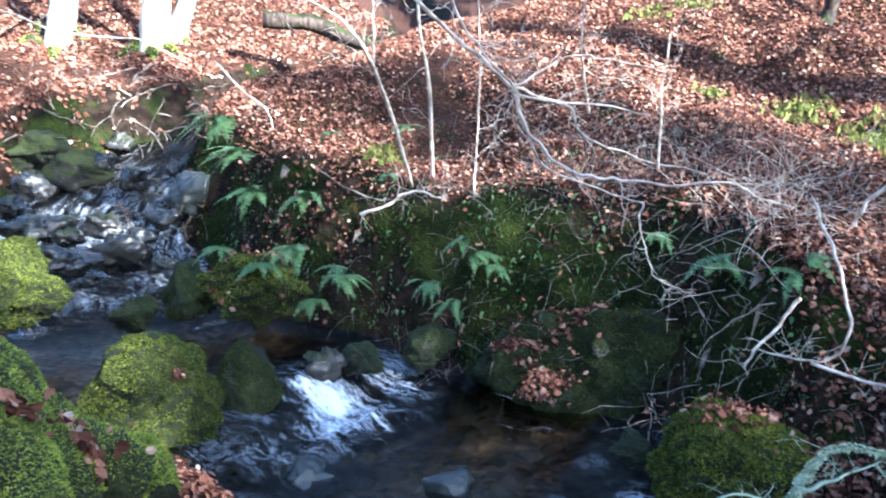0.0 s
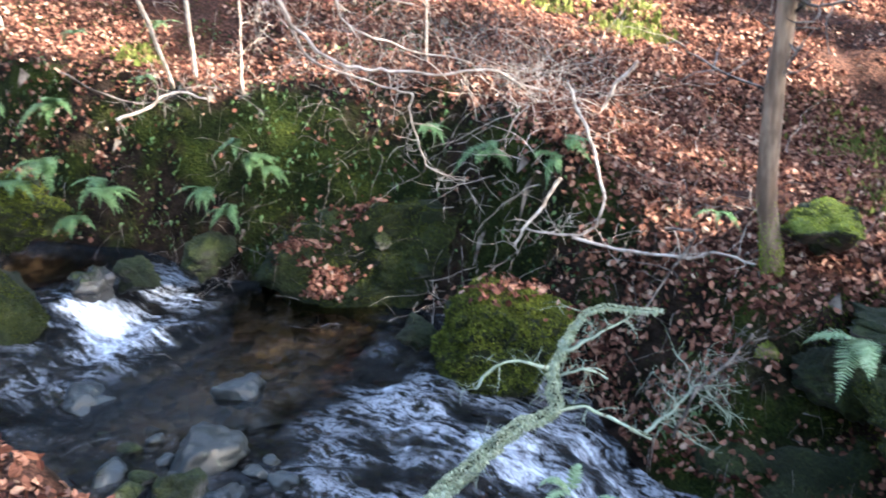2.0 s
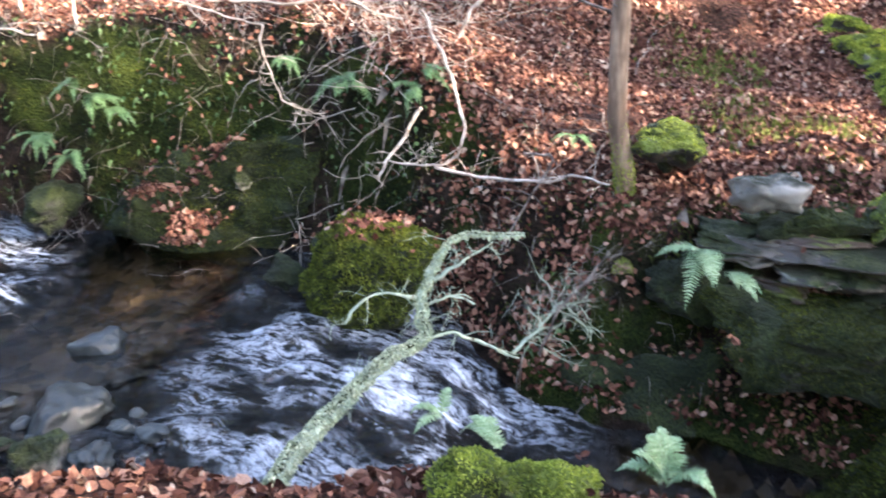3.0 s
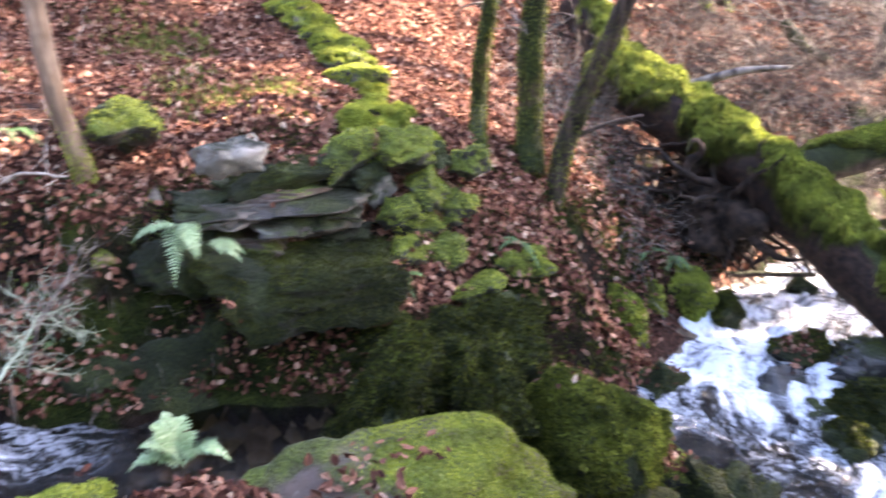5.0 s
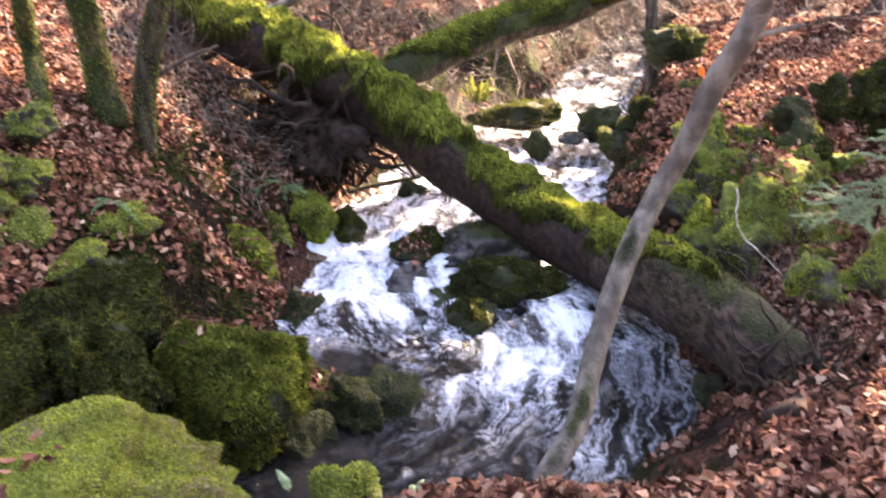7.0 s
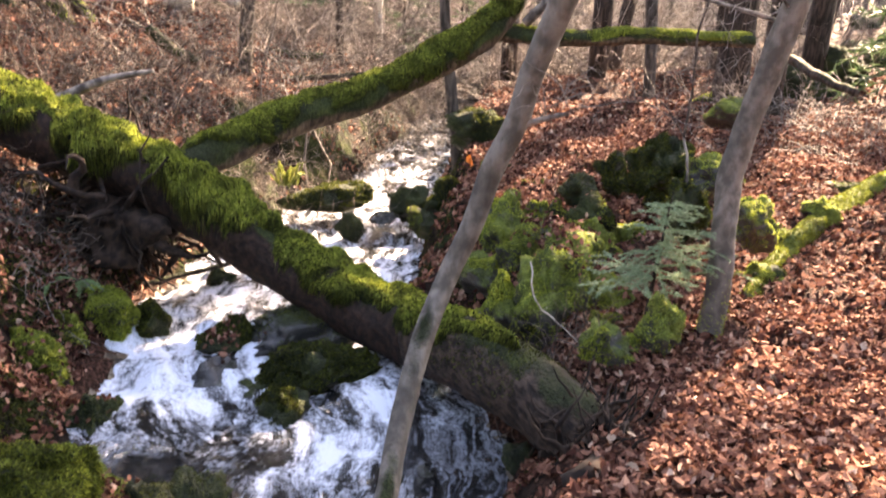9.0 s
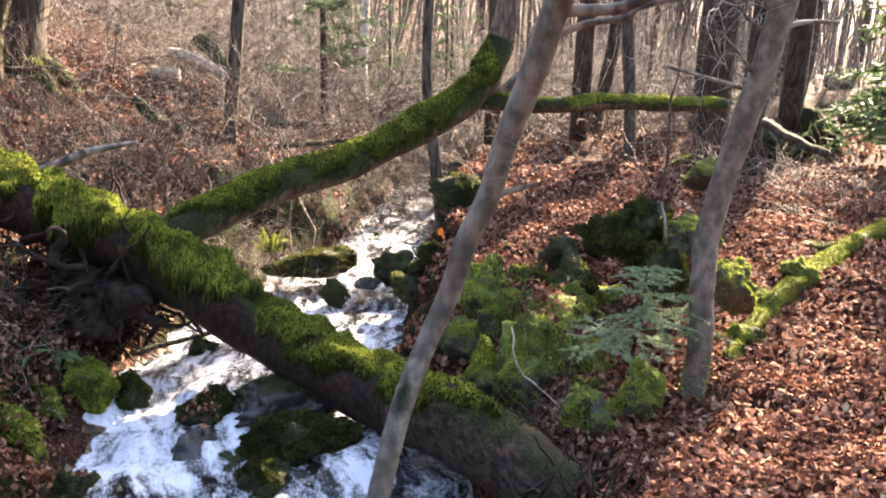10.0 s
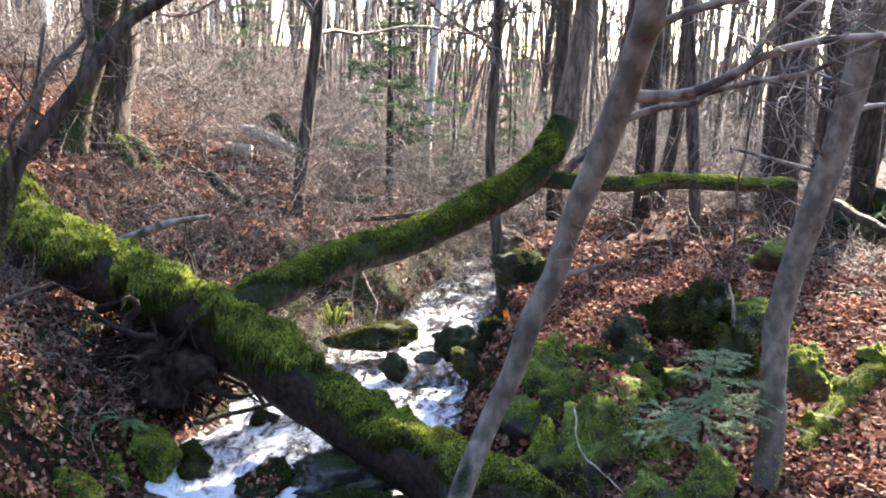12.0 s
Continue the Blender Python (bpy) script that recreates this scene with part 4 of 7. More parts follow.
boulder((7.56, 0.62, -1.21), (0.36, 0.22, 0.10), STONE_WET, "flat blue-grey wet stone in the stream", -70, 69)
boulder((7.60, 0.18, -1.13), (0.19, 0.16, 0.15), STONE_WET_MOSS, "dark rounded stone below the log", 0, 70)
boulder((7.81, -0.19, -1.20), (0.14, 0.12, 0.12), STONE_WET, "small dark stone in the white water", 0, 71, name="stone")
boulder((5.95, -0.54, -0.91), (0.50, 0.3, 0.22), STONE_WET, "long low slab island with moss in the rapids", -70, 72, 0.42, 0.2, moss=2600, gaps=0.4, tip=8)
boulder((6.00, 0.02, -0.95), (0.26, 0.2, 0.18), STONE_WET_MOSS, "mossy end of a low island in the rapids", -20, 73, moss=1800, tuft=0.024)
boulder((5.60, 0.05, -0.98), (0.22, 0.2, 0.12), STONE_WET, "wet dark stone with leaves in the rapids", -20, 74)
boulder((5.29, -0.65, -0.89), (0.44, 0.26, 0.20), STONE_WET_MOSS, "low mossy rock island in the rapids", -80, 75, 0.45, moss=4500, gaps=0.28, tip=10, tuft=0.022)
boulder((5.36, -0.19, -1.01), (0.14, 0.12, 0.09), STONE_WET, "small wet stone in the rapids", 0, 76, name="stone")
boulder((5.01, -0.35, -0.95), (0.24, 0.18, 0.16), STONE_WET_MOSS, "dark mossy stone in the rapids", 0, 77, 0.4, moss=1500, tuft=0.022)
boulder((4.91, -0.15, -1.06), (0.18, 0.13, 0.07), STONE_WET, "wet black stone just above the water", 60, 78)
boulder((4.01, -1.13, -0.82), (0.09, 0.08, 0.07), STONE_WET, "small wet stone in the rapids", 0, 79, name="stone")
boulder((4.12, -1.75, -0.82), (0.16, 0.12, 0.10), STONE_WET_MOSS, "dark stone under the end of the log", 0, 80)
boulder((8.96, -1.17, -1.17), (0.19, 0.16, 0.17), STONE_WET_MOSS, "dark rounded stone in mid-stream", 0, 81)
boulder((9.78, -1.00, -1.12), (0.55, 0.3, 0.2), STONE_MOSSY, "flat mossy rock across the stream", -80, 82, 0.25, moss=2200, tuft=0.024)
boulder((9.95, -0.96, -1.18), (0.3, 0.2, 0.16), STONE_WET_MOSS, "mossy rock at the far rapids", -60, 83)
boulder((9.28, -1.62, -1.20), (0.2, 0.15, 0.08), STONE_WET, "low wet stone in the far rapids", -60, 84, name="stone")
boulder((9.44, -1.92, -1.11), (0.24, 0.3, 0.24), STONE_WET_MOSS, "dark rock at the edge of the bank", 0, 85)
boulder((3.53, 1.63, -0.37), (0.55, 0.36, 0.42), STONE_WET_MOSS, "dark mossy rock wall dropping to the channel", 35, 313, 0.42, moss=9000, gaps=0.12, tuft=0.026)
boulder((3.08, 1.68, -0.23), (0.42, 0.30, 0.36), STONE_WET_MOSS, "dark mossy rock wall dropping to the channel", 20, 314, 0.42, moss=8000, gaps=0.12, tuft=0.026)
boulder((3.91, 0.35, -0.84), (0.24, 0.20, 0.26), STONE_WET_MOSS, "dark rock with moss and caught leaves at the rapids", 25, 315, 0.35, moss=900)
boulder((3.66, 0.55, -0.85), (0.24, 0.20, 0.28), STONE_WET_MOSS, "dark rock with moss and caught leaves at the rapids", 65, 316, 0.35, moss=900)
# right bank
boulder((6.96, -2.45, -0.50), (0.22, 0.22, 0.34), STONE_MOSSY, "upright rock capped with bright moss", 0, 90, moss=900, shoots=MOSS_LIT)
boulder((6.54, -2.12, -0.73), (0.26, 0.24, 0.3), STONE_HALF, "mossy rock over the stream", 30, 91, moss=500)
boulder((5.32, -2.31, -0.38), (0.3, 0.28, 0.42), STONE_HALF, "dark pointed rock with moss on its shoulder", 30, 92, 0.4, moss=2200, gaps=0.4, shoots=MOSS_LIT)
boulder((5.95, -2.63, -0.29), (0.34, 0.24, 0.2), STONE_MOSSY, "mossy rock with leaves lying on it", 20, 93, moss=800, shoots=MOSS_LIT)
boulder((6.75, -3.76, 0.10), (0.45, 0.34, 0.30), STONE_MOSSY, "broad mossy rock in the leaf litter", -20, 94, 0.45, moss=4500, tuft=0.024, gaps=0.25)
boulder((6.19, -3.94, 0.20), (0.24, 0.2, 0.24), STONE_MOSSY, "rock under yellow-green moss", 20, 95, moss=900, shoots=MOSS_LIT)
boulder((8.71, -5.57, 0.11), (0.34, 0.3, 0.22), STONE_MOSSY, "mossy rock far along the leafy bank", 20, 96, moss=700, shoots=MOSS_LIT)
boulder((10.44, -3.01, -0.47), (0.42, 0.36, 0.3), STONE_MOSSY, "mossy mound at the foot of a thin tree", 20, 97, 0.45, moss=1800, tuft=0.026)
boulder((7.40, -3.30, -0.30), (0.22, 0.2, 0.18), STONE_MOSSY, "mossy rock at the bank's edge", 20, 98, moss=400)
boulder((8.14, -3.04, -0.61), (0.3, 0.26, 0.24), STONE_WET_MOSS, "dark mossy rock at the bank's edge", 20, 99, moss=1500, tuft=0.024)
boulder((4.38, -2.67, -0.15), (0.14, 0.12, 0.18), STONE_MOSSY, "small mossy rock in the leaf litter", 20, 100, moss=500, shoots=MOSS_LIT)
boulder((5.37, -3.93, -0.36), (0.2, 0.13, 0.12), STONE_MOSSY, "mossy rock at the foot of a young tree", 40, 101, moss=900, shoots=MOSS_LIT)
boulder((5.17, -3.68, 0.22), (0.2, 0.2, 0.2), STONE_MOSSY, "half mossy rock behind a young tree", 40, 102, 0.4, moss=1200, shoots=MOSS_LIT)
boulder((6.32, -5.12, -0.24), (0.2, 0.16, 0.14), STONE_MOSSY, "mossy rock in the leaf litter", 60, 103, moss=500, shoots=MOSS_LIT)
boulder((6.02, -4.69, -0.35), (0.16, 0.13, 0.1), STONE_MOSSY, "mossy rock in the leaf litter", 10, 106, moss=400, shoots=MOSS_LIT)
boulder((7.01, -5.89, -0.30), (0.24, 0.16, 0.14), STONE_MOSSY, "mossy rock in the leaf litter", 30, 107, moss=500)
boulder((5.37, -4.02, -0.36), (0.14, 0.12, 0.1), STONE_MOSSY, "mossy rock in the leaf litter", 80, 108, moss=400)
boulder((13.36, -9.73, -0.51), (0.7, 0.5, 0.4), STONE_MOSSY, "mossy outcrop among the trees", 20, 104, moss=1500)
boulder((13.67, -10.63, -0.47), (0.7, 0.5, 0.6), STONE_MOSSY, "mossy outcrop among the trees", 70, 105, moss=1500)
boulder((8.57, -2.22, -0.74), (0.22, 0.18, 0.20), STONE_WET_MOSS, "jagged mossy rock on the edge of the leafy bank", 69, 600, 0.45, moss=1100, tuft=0.024)
boulder((8.41, -2.01, -1.00), (0.24, 0.20, 0.21), STONE_MOSSY, "jagged mossy rock on the edge of the leafy bank", 77, 601, 0.45, moss=900, shoots=MOSS_MID, gaps=0.45, tuft=0.02)
boulder((7.74, -2.25, -0.68), (0.20, 0.16, 0.20), STONE_MOSSY, "jagged mossy rock on the edge of the leafy bank", 74, 602, 0.45, moss=500)
boulder((7.12, -2.24, -0.72), (0.24, 0.20, 0.21), STONE_WET_MOSS, "jagged mossy rock on the edge of the leafy bank", 1, 603, 0.45, moss=1100, tuft=0.024)
boulder((7.39, -1.99, -1.00), (0.22, 0.18, 0.27), STONE_MOSSY, "jagged mossy rock on the edge of the leafy bank", 60, 604, 0.45, moss=900, shoots=MOSS_MID, gaps=0.45, tuft=0.02)
boulder((6.41, -2.21, -0.67), (0.22, 0.18, 0.21), STONE_MOSSY, "jagged mossy rock on the edge of the leafy bank", 29, 605, 0.45, moss=900, shoots=MOSS_MID, gaps=0.45, tuft=0.02)
boulder((5.96, -2.31, -0.56), (0.24, 0.20, 0.22), STONE_WET_MOSS, "jagged mossy rock on the edge of the leafy bank", 60, 606, 0.45, moss=1100, tuft=0.024)
boulder((6.62, -3.11, -0.28), (0.22, 0.18, 0.23), STONE_MOSSY, "jagged mossy rock on the edge of the leafy bank", 70, 607, 0.45, moss=900, shoots=MOSS_MID, gaps=0.45, tuft=0.02)
boulder((5.49, -2.13, -0.73), (0.26, 0.22, 0.27), STONE_MOSSY, "jagged mossy rock on the edge of the leafy bank", 81, 608, 0.45, moss=500)
boulder((7.65, -3.74, -0.22), (0.18, 0.14, 0.21), STONE_WET_MOSS, "jagged mossy rock on the edge of the leafy bank", 29, 609, 0.45, moss=1100, tuft=0.024)
boulder((9.02, -2.88, -0.64), (0.24, 0.20, 0.27), STONE_MOSSY, "jagged mossy rock on the edge of the leafy bank", 66, 610, 0.45, moss=900, shoots=MOSS_MID, gaps=0.45, tuft=0.02)
boulder((7.12, -2.93, -0.47), (0.18, 0.14, 0.18), STONE_MOSSY, "jagged mossy rock on the edge of the leafy bank", 1, 611, 0.45, moss=900, shoots=MOSS_MID, gaps=0.45, tuft=0.02)
boulder((5.75, -3.51, 0.04), (0.20, 0.16, 0.22), STONE_WET_MOSS, "jagged mossy rock on the edge of the leafy bank", 8, 612, 0.45, moss=1100, tuft=0.024)
boulder((6.61, -2.56, -0.52), (0.20, 0.16, 0.18), STONE_MOSSY, "jagged mossy rock on the edge of the leafy bank", 75, 613, 0.45, moss=500)
boulder((4.94, -2.46, -0.44), (0.18, 0.14, 0.15), STONE_MOSSY, "jagged mossy rock on the edge of the leafy bank", 3, 614, 0.45, moss=900, shoots=MOSS_MID, gaps=0.45, tuft=0.02)
boulder((6.39, -1.90, -0.95), (0.26, 0.22, 0.31), STONE_WET_MOSS, "jagged mossy rock on the edge of the leafy bank", 34, 615, 0.45, moss=1100, tuft=0.024)
boulder((22.27, -17.59, -1.30), (0.50, 0.40, 0.38), STONE_MOSSY, "mossy outcrop among the trees", 0, 720, 0.34, moss=900)
boulder((17.05, -14.51, -0.82), (0.55, 0.44, 0.41), STONE_MOSSY, "mossy outcrop among the trees", 35, 721, 0.34, moss=900)
boulder((27.78, -22.46, -1.31), (0.60, 0.48, 0.45), STONE_MOSSY, "mossy outcrop among the trees", 70, 722, 0.34, moss=900)
boulder((23.02, -19.97, -1.07), (0.70, 0.56, 0.52), STONE_MOSSY, "mossy outcrop among the trees", 105, 723, 0.34, moss=900)
boulder((25.55, -18.92, -1.32), (0.40, 0.32, 0.30), STONE_MOSSY, "mossy outcrop among the trees", 140, 724, 0.34, moss=900)
boulder((14.43, -13.27, -0.53), (0.60, 0.48, 0.45), STONE_MOSSY, "mossy outcrop among the trees", 175, 725, 0.34, moss=900)
boulder((19.94, -18.89, -0.95), (0.80, 0.64, 0.60), STONE_MOSSY, "mossy outcrop among the trees", 210, 726, 0.34, moss=900)
boulder((6.48, -2.25, -0.30), (0.26, 0.21, 0.26), STONE_MOSSY, "rock capped with bright moss above the stream", 0, 750, 0.45, moss=1500, shoots=MOSS_LIT, gaps=0.42, tuft=0.02)
boulder((6.03, -2.00, -0.55), (0.26, 0.21, 0.28), STONE_WET_MOSS, "dark jagged rock with moss on its shoulder", 37, 751, 0.34, moss=2000, tuft=0.022, shoots=MOSS_LIT, gaps=0.42)
boulder((6.20, -2.85, -0.38), (0.30, 0.24, 0.26), STONE_MOSSY, "rock capped with bright moss above the stream", 74, 752, 0.45, moss=1500, shoots=MOSS_LIT, gaps=0.42, tuft=0.02)
boulder((5.24, -2.28, -0.48), (0.30, 0.24, 0.42), STONE_WET_MOSS, "dark jagged rock with moss on its shoulder", 111, 753, 0.34, moss=2000, tuft=0.022, shoots=MOSS_LIT, gaps=0.42)
boulder((4.48, -2.70, -0.32), (0.13, 0.10, 0.18), STONE_MOSSY, "rock capped with bright moss above the stream", 148, 754, 0.45, moss=1500, shoots=MOSS_LIT, gaps=0.42, tuft=0.02)
boulder((7.63, -4.29, -0.42), (0.42, 0.34, 0.26), STONE_WET_MOSS, "dark jagged rock with moss on its shoulder", 5, 755, 0.34, moss=2000, tuft=0.022, shoots=MOSS_LIT, gaps=0.42)
boulder((7.60, -4.85, -0.35), (0.26, 0.21, 0.24), STONE_MOSSY, "rock capped with bright moss above the stream", 42, 756, 0.45, moss=1500, shoots=MOSS_LIT, gaps=0.42, tuft=0.02)
boulder((5.99, -2.27, -0.35), (0.24, 0.19, 0.26), STONE_MOSSY, "rock capped with bright moss above the stream", 79, 757, 0.45, moss=1500, shoots=MOSS_LIT, gaps=0.42, tuft=0.02)
boulder((5.23, -2.64, -0.41), (0.22, 0.18, 0.24), STONE_WET_MOSS, "dark jagged rock with moss on its shoulder", 116, 758, 0.34, moss=2000, tuft=0.022, shoots=MOSS_LIT, gaps=0.42)
boulder((5.60, -2.53, -0.39), (0.22, 0.18, 0.30), STONE_MOSSY, "rock capped with bright moss above the stream", 153, 759, 0.45, moss=1500, shoots=MOSS_LIT, gaps=0.42, tuft=0.02)
boulder((5.37, -1.96, -0.51), (0.24, 0.19, 0.26), STONE_WET_MOSS, "dark jagged rock with moss on its shoulder", 10, 760, 0.34, moss=2000, tuft=0.022, shoots=MOSS_LIT, gaps=0.42)
boulder((6.68, -3.48, -0.51), (0.20, 0.16, 0.16), STONE_MOSSY, "rock capped with bright moss above the stream", 121, 763, 0.45, moss=1500, shoots=MOSS_LIT, gaps=0.42, tuft=0.02)
boulder((7.08, -2.74, -0.45), (0.20, 0.16, 0.18), STONE_MOSSY, "rock capped with bright moss above the stream", 158, 764, 0.45, moss=1500, shoots=MOSS_LIT, gaps=0.42, tuft=0.02)
boulder((4.44, -2.39, -0.36), (0.20, 0.16, 0.26), STONE_WET_MOSS, "dark jagged rock with moss on its shoulder", 15, 765, 0.34, moss=2000, tuft=0.022, shoots=MOSS_LIT, gaps=0.42)
boulder((3.30, -2.06, -0.52), (0.34, 0.30, 0.26), ROOT_DARK, "dark earth heaped about the end of the log", 30, 780, 0.4, name="earth_mound")
# near bank
boulder((2.19, 1.22, -0.19), (0.96, 0.50, 0.44), STONE_EARTH, "broad near boulder with moss, bare earth and leaves on top", -40, 110, 0.14, 0.25, moss=26000, shoots=MOSS_LIT, tuft=0.013, gaps=0.22, facets=6, moss_from=(0.77, -0.64, 0.05))
boulder((1.30, 2.01, 0.28), (0.28, 0.24, 0.2), STONE_MOSSY, "mossy hump on the near bank", -40, 111, moss=2500, shoots=MOSS_LIT, tuft=0.018)
boulder((2.67, 0.17, -0.28), (0.16, 0.14, 0.14), STONE_MOSSY, "small mossy hump on the near bank", -40, 112, moss=900, shoots=MOSS_LIT, tuft=0.018)

# ---- the fallen trees over the stream ----
def stem(parent, name, points, r0, r1, mat, sides=12, steps=8, lump=0.06, seed=0, label="", power=1.0):
    s = Soup()
    path = spline(points, steps)
    tube(s, path, r0, r1, sides, lump, seed, True, power)
    return mesh_object(name, s, mat, parent, True, label), path


def moss_on(part_ob, count, length, width, seed, least_up=0.15, droop=0.3, gaps=0.3, mat=None, below=99.0):
    rng = np.random.default_rng(seed)
    pts, nrm = surface_samples(part_ob, count, rng, least_up)
    keepers = (value_noise(pts[:, 0] * 3.5, pts[:, 1] * 3.5 + pts[:, 2] * 2, seed) > gaps) & (pts[:, 2] < below + rng.normal(0, 0.12, count))
    s = Soup()
    blades(s, rng, pts[keepers], nrm[keepers], length, width, 0.6, droop)
    return mesh_object("moss", s, mat or MOSS_SHADED, part_ob, False, "thick yellow-green moss on the upper side", "stuff")


def moss_mat(parent, path, radius, thick, reach, seed):
    """A lumpy cushion of moss over the upper side of a lying stem, with a ragged lower edge."""
    path = np.asarray(path)
    acc = np.concatenate([[0], np.cumsum(np.linalg.norm(np.diff(path, axis=0), axis=1))])
    at = np.arange(0, acc[-1], 0.035)
    path = np.stack([np.interp(at, acc, path[:, i]) for i in range(3)], 1)
    t = np.gradient(path, axis=0)
    t /= np.linalg.norm(t, axis=1)[:, None]
    s = np.cross(t, (0, 0, 1.0))
    s /= np.linalg.norm(s, axis=1)[:, None]
    n = np.cross(s, t)
    k = np.linspace(-1, 1, 31)
    A, K = np.meshgrid(at, k, indexing="ij")
    edge = radians(reach) * (1 + 1.1 * fbm(A, K * 0 + np.sign(K) * 7, 0.45, 4, seed))
    edge = edge * smooth(0.0, 0.7, A) * smooth(0.0, 0.3, at[-1] - A) + 0.02
    ang = K * edge
    comb = fbm(A + 0.25 * np.abs(ang) * radius, ang * radius * 0.22 + np.sign(K) * 5, 0.11, 3, seed + 5)  # moss hangs down the sides in strands
    lump = fbm(A, ang * radius, 0.16, 4, seed + 3) * 0.7 + comb * smooth(0.15, 0.8, np.abs(K)) * 1.3
    R = radius * (1 + 0.05 * fbm(A, K, 0.5, 2, seed)) + thick * (1 - np.abs(K) ** 4) * (0.7 + 2.2 * lump) - 0.02 * np.abs(K) ** 6
    verts = path[:, None] + R[..., None] * (np.cos(ang)[..., None] * n[:, None] + np.sin(ang)[..., None] * s[:, None])
    m = Soup()
    i = (np.arange(len(at) - 1)[:, None] * 31 + np.arange(30)[None]).ravel()
    m.add(verts.reshape(-1, 3), np.stack([i, i + 1, i + 32, i + 31], 1))
    return mesh_object("moss_cushion", m, MOSS_CUSHION, parent, True, "lumpy cushion of yellow-green moss")


log_path = [(3.66, -1.97, -0.47), (3.85, -1.90, -0.42), (4.54, -1.69, -0.47), (5.63, -1.16, -0.66), (6.58, -0.32, -0.47), (7.03, 0.40, -0.08), (7.40, 1.22, 0.25), (7.91, 2.20, 0.55), (8.65, 2.21, 0.22), (9.35, 3.13, 1.02)]
log = thing("fallen_log", log_path[0], "thick fallen trunk under bright moss lying across the stream", "log")
cut_at = spline(log_path, 14)
s = Soup()
tube(s, cut_at[:38], 0.19, 0.25, 26, 0.06, 4)
butt = mesh_object("butt", s, BARK_BUTT, log, True, "barer brown end of the log")
s = Soup()
tube(s, cut_at[36:], 0.25, 0.24, 26, 0.07, 5)
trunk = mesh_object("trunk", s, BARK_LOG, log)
mat_ob = moss_mat(log, cut_at[25:58], 0.240, 0.045, 58, 7)
# dark shoots paint the shaded sides, bright ones the lit top
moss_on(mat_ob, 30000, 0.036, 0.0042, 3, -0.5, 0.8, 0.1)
moss_on(mat_ob, 30000, 0.034, 0.0042, 4, 0.3, 0.6, 0.05, MOSS_LIT)
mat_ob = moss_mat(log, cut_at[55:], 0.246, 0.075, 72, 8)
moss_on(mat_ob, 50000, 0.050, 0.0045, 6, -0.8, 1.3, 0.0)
moss_on(mat_ob, 56000, 0.046, 0.0045, 5, 0.15, 0.9, 0.0, MOSS_LIT)
moss_on(butt, 6000, 0.018, 0.005, 16, 0.0, 0.3, 0.55)
stem(log, "branch_stub", [(7.81, 1.49, 0.54), (7.72, 1.01, 0.75), (7.69, 0.60, 0.83)], 0.05, 0.02, TWIG, 7, 6, 0.1, 7, "bare grey broken branch")
stem(log, "hanging_root", [(6.90, 0.41, -0.07), (6.82, 0.27, -0.34), (6.84, 0.10, -0.66)], 0.03, 0.015, BARK_BROWN, 6, 6, 0.1, 8)
rp = np.random.default_rng(9)
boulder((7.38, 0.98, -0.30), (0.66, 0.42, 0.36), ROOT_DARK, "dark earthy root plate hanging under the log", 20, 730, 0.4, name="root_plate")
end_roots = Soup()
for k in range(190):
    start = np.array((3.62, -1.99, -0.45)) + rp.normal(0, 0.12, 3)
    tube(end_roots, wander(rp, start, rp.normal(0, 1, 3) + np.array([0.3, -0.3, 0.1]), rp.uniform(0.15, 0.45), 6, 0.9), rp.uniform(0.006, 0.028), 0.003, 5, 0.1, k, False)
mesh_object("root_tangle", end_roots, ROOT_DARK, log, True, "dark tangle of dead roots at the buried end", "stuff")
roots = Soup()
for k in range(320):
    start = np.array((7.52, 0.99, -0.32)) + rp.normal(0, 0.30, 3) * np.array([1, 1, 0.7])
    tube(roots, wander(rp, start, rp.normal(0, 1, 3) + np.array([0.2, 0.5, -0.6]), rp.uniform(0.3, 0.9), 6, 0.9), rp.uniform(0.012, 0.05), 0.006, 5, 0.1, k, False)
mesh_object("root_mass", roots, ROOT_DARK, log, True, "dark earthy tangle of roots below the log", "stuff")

leaner_path = [(7.06, 0.40, 0.11), (7.34, 0.06, 0.22), (7.66, -0.55, 0.40), (7.91, -1.31, 0.58), (8.09, -2.06, 0.89), (8.18, -2.56, 1.19), (8.31, -2.84, 1.66), (8.37, -2.97, 2.36), (8.45, -3.06, 3.18), (8.72, -3.18, 4.99)]
leaner = thing("leaning_tree", leaner_path[0], "mossy stem growing out of the log and turning upright", "tree")
trunk, path = stem(leaner, "trunk", leaner_path[:7], 0.17, 0.15, BARK_MOSSY, 16, 12, 0.06, 11)
mat_ob = moss_mat(leaner, path, 0.158, 0.034, 84, 9)
# again a shaded tone all round and a lit tone on upward faces
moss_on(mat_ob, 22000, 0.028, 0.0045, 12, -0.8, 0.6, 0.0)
moss_on(mat_ob, 20000, 0.026, 0.0045, 13, 0.25, 0.3, 0.0, MOSS_LIT)
upper, _ = stem(leaner, "upper_trunk", leaner_path[6:], 0.128, 0.09, BARK_RED, 14, 12, 0.05, 12, "bare brown upright stem")
moss_on(upper, 5000, 0.022, 0.0045, 15, -1.5, 0.4, 0.2, None, 1.95)
limb_path = [(8.17, -2.60, 1.09), (8.10, -3.29, 1.05), (8.10, -3.95, 1.07), (8.01, -4.58, 1.06), (7.89, -5.19, 1.06)]
limb, path = stem(leaner, "limb", limb_path, 0.085, 0.065, BARK_MOSSY, 12, 10, 0.08, 13, "level mossy limb")
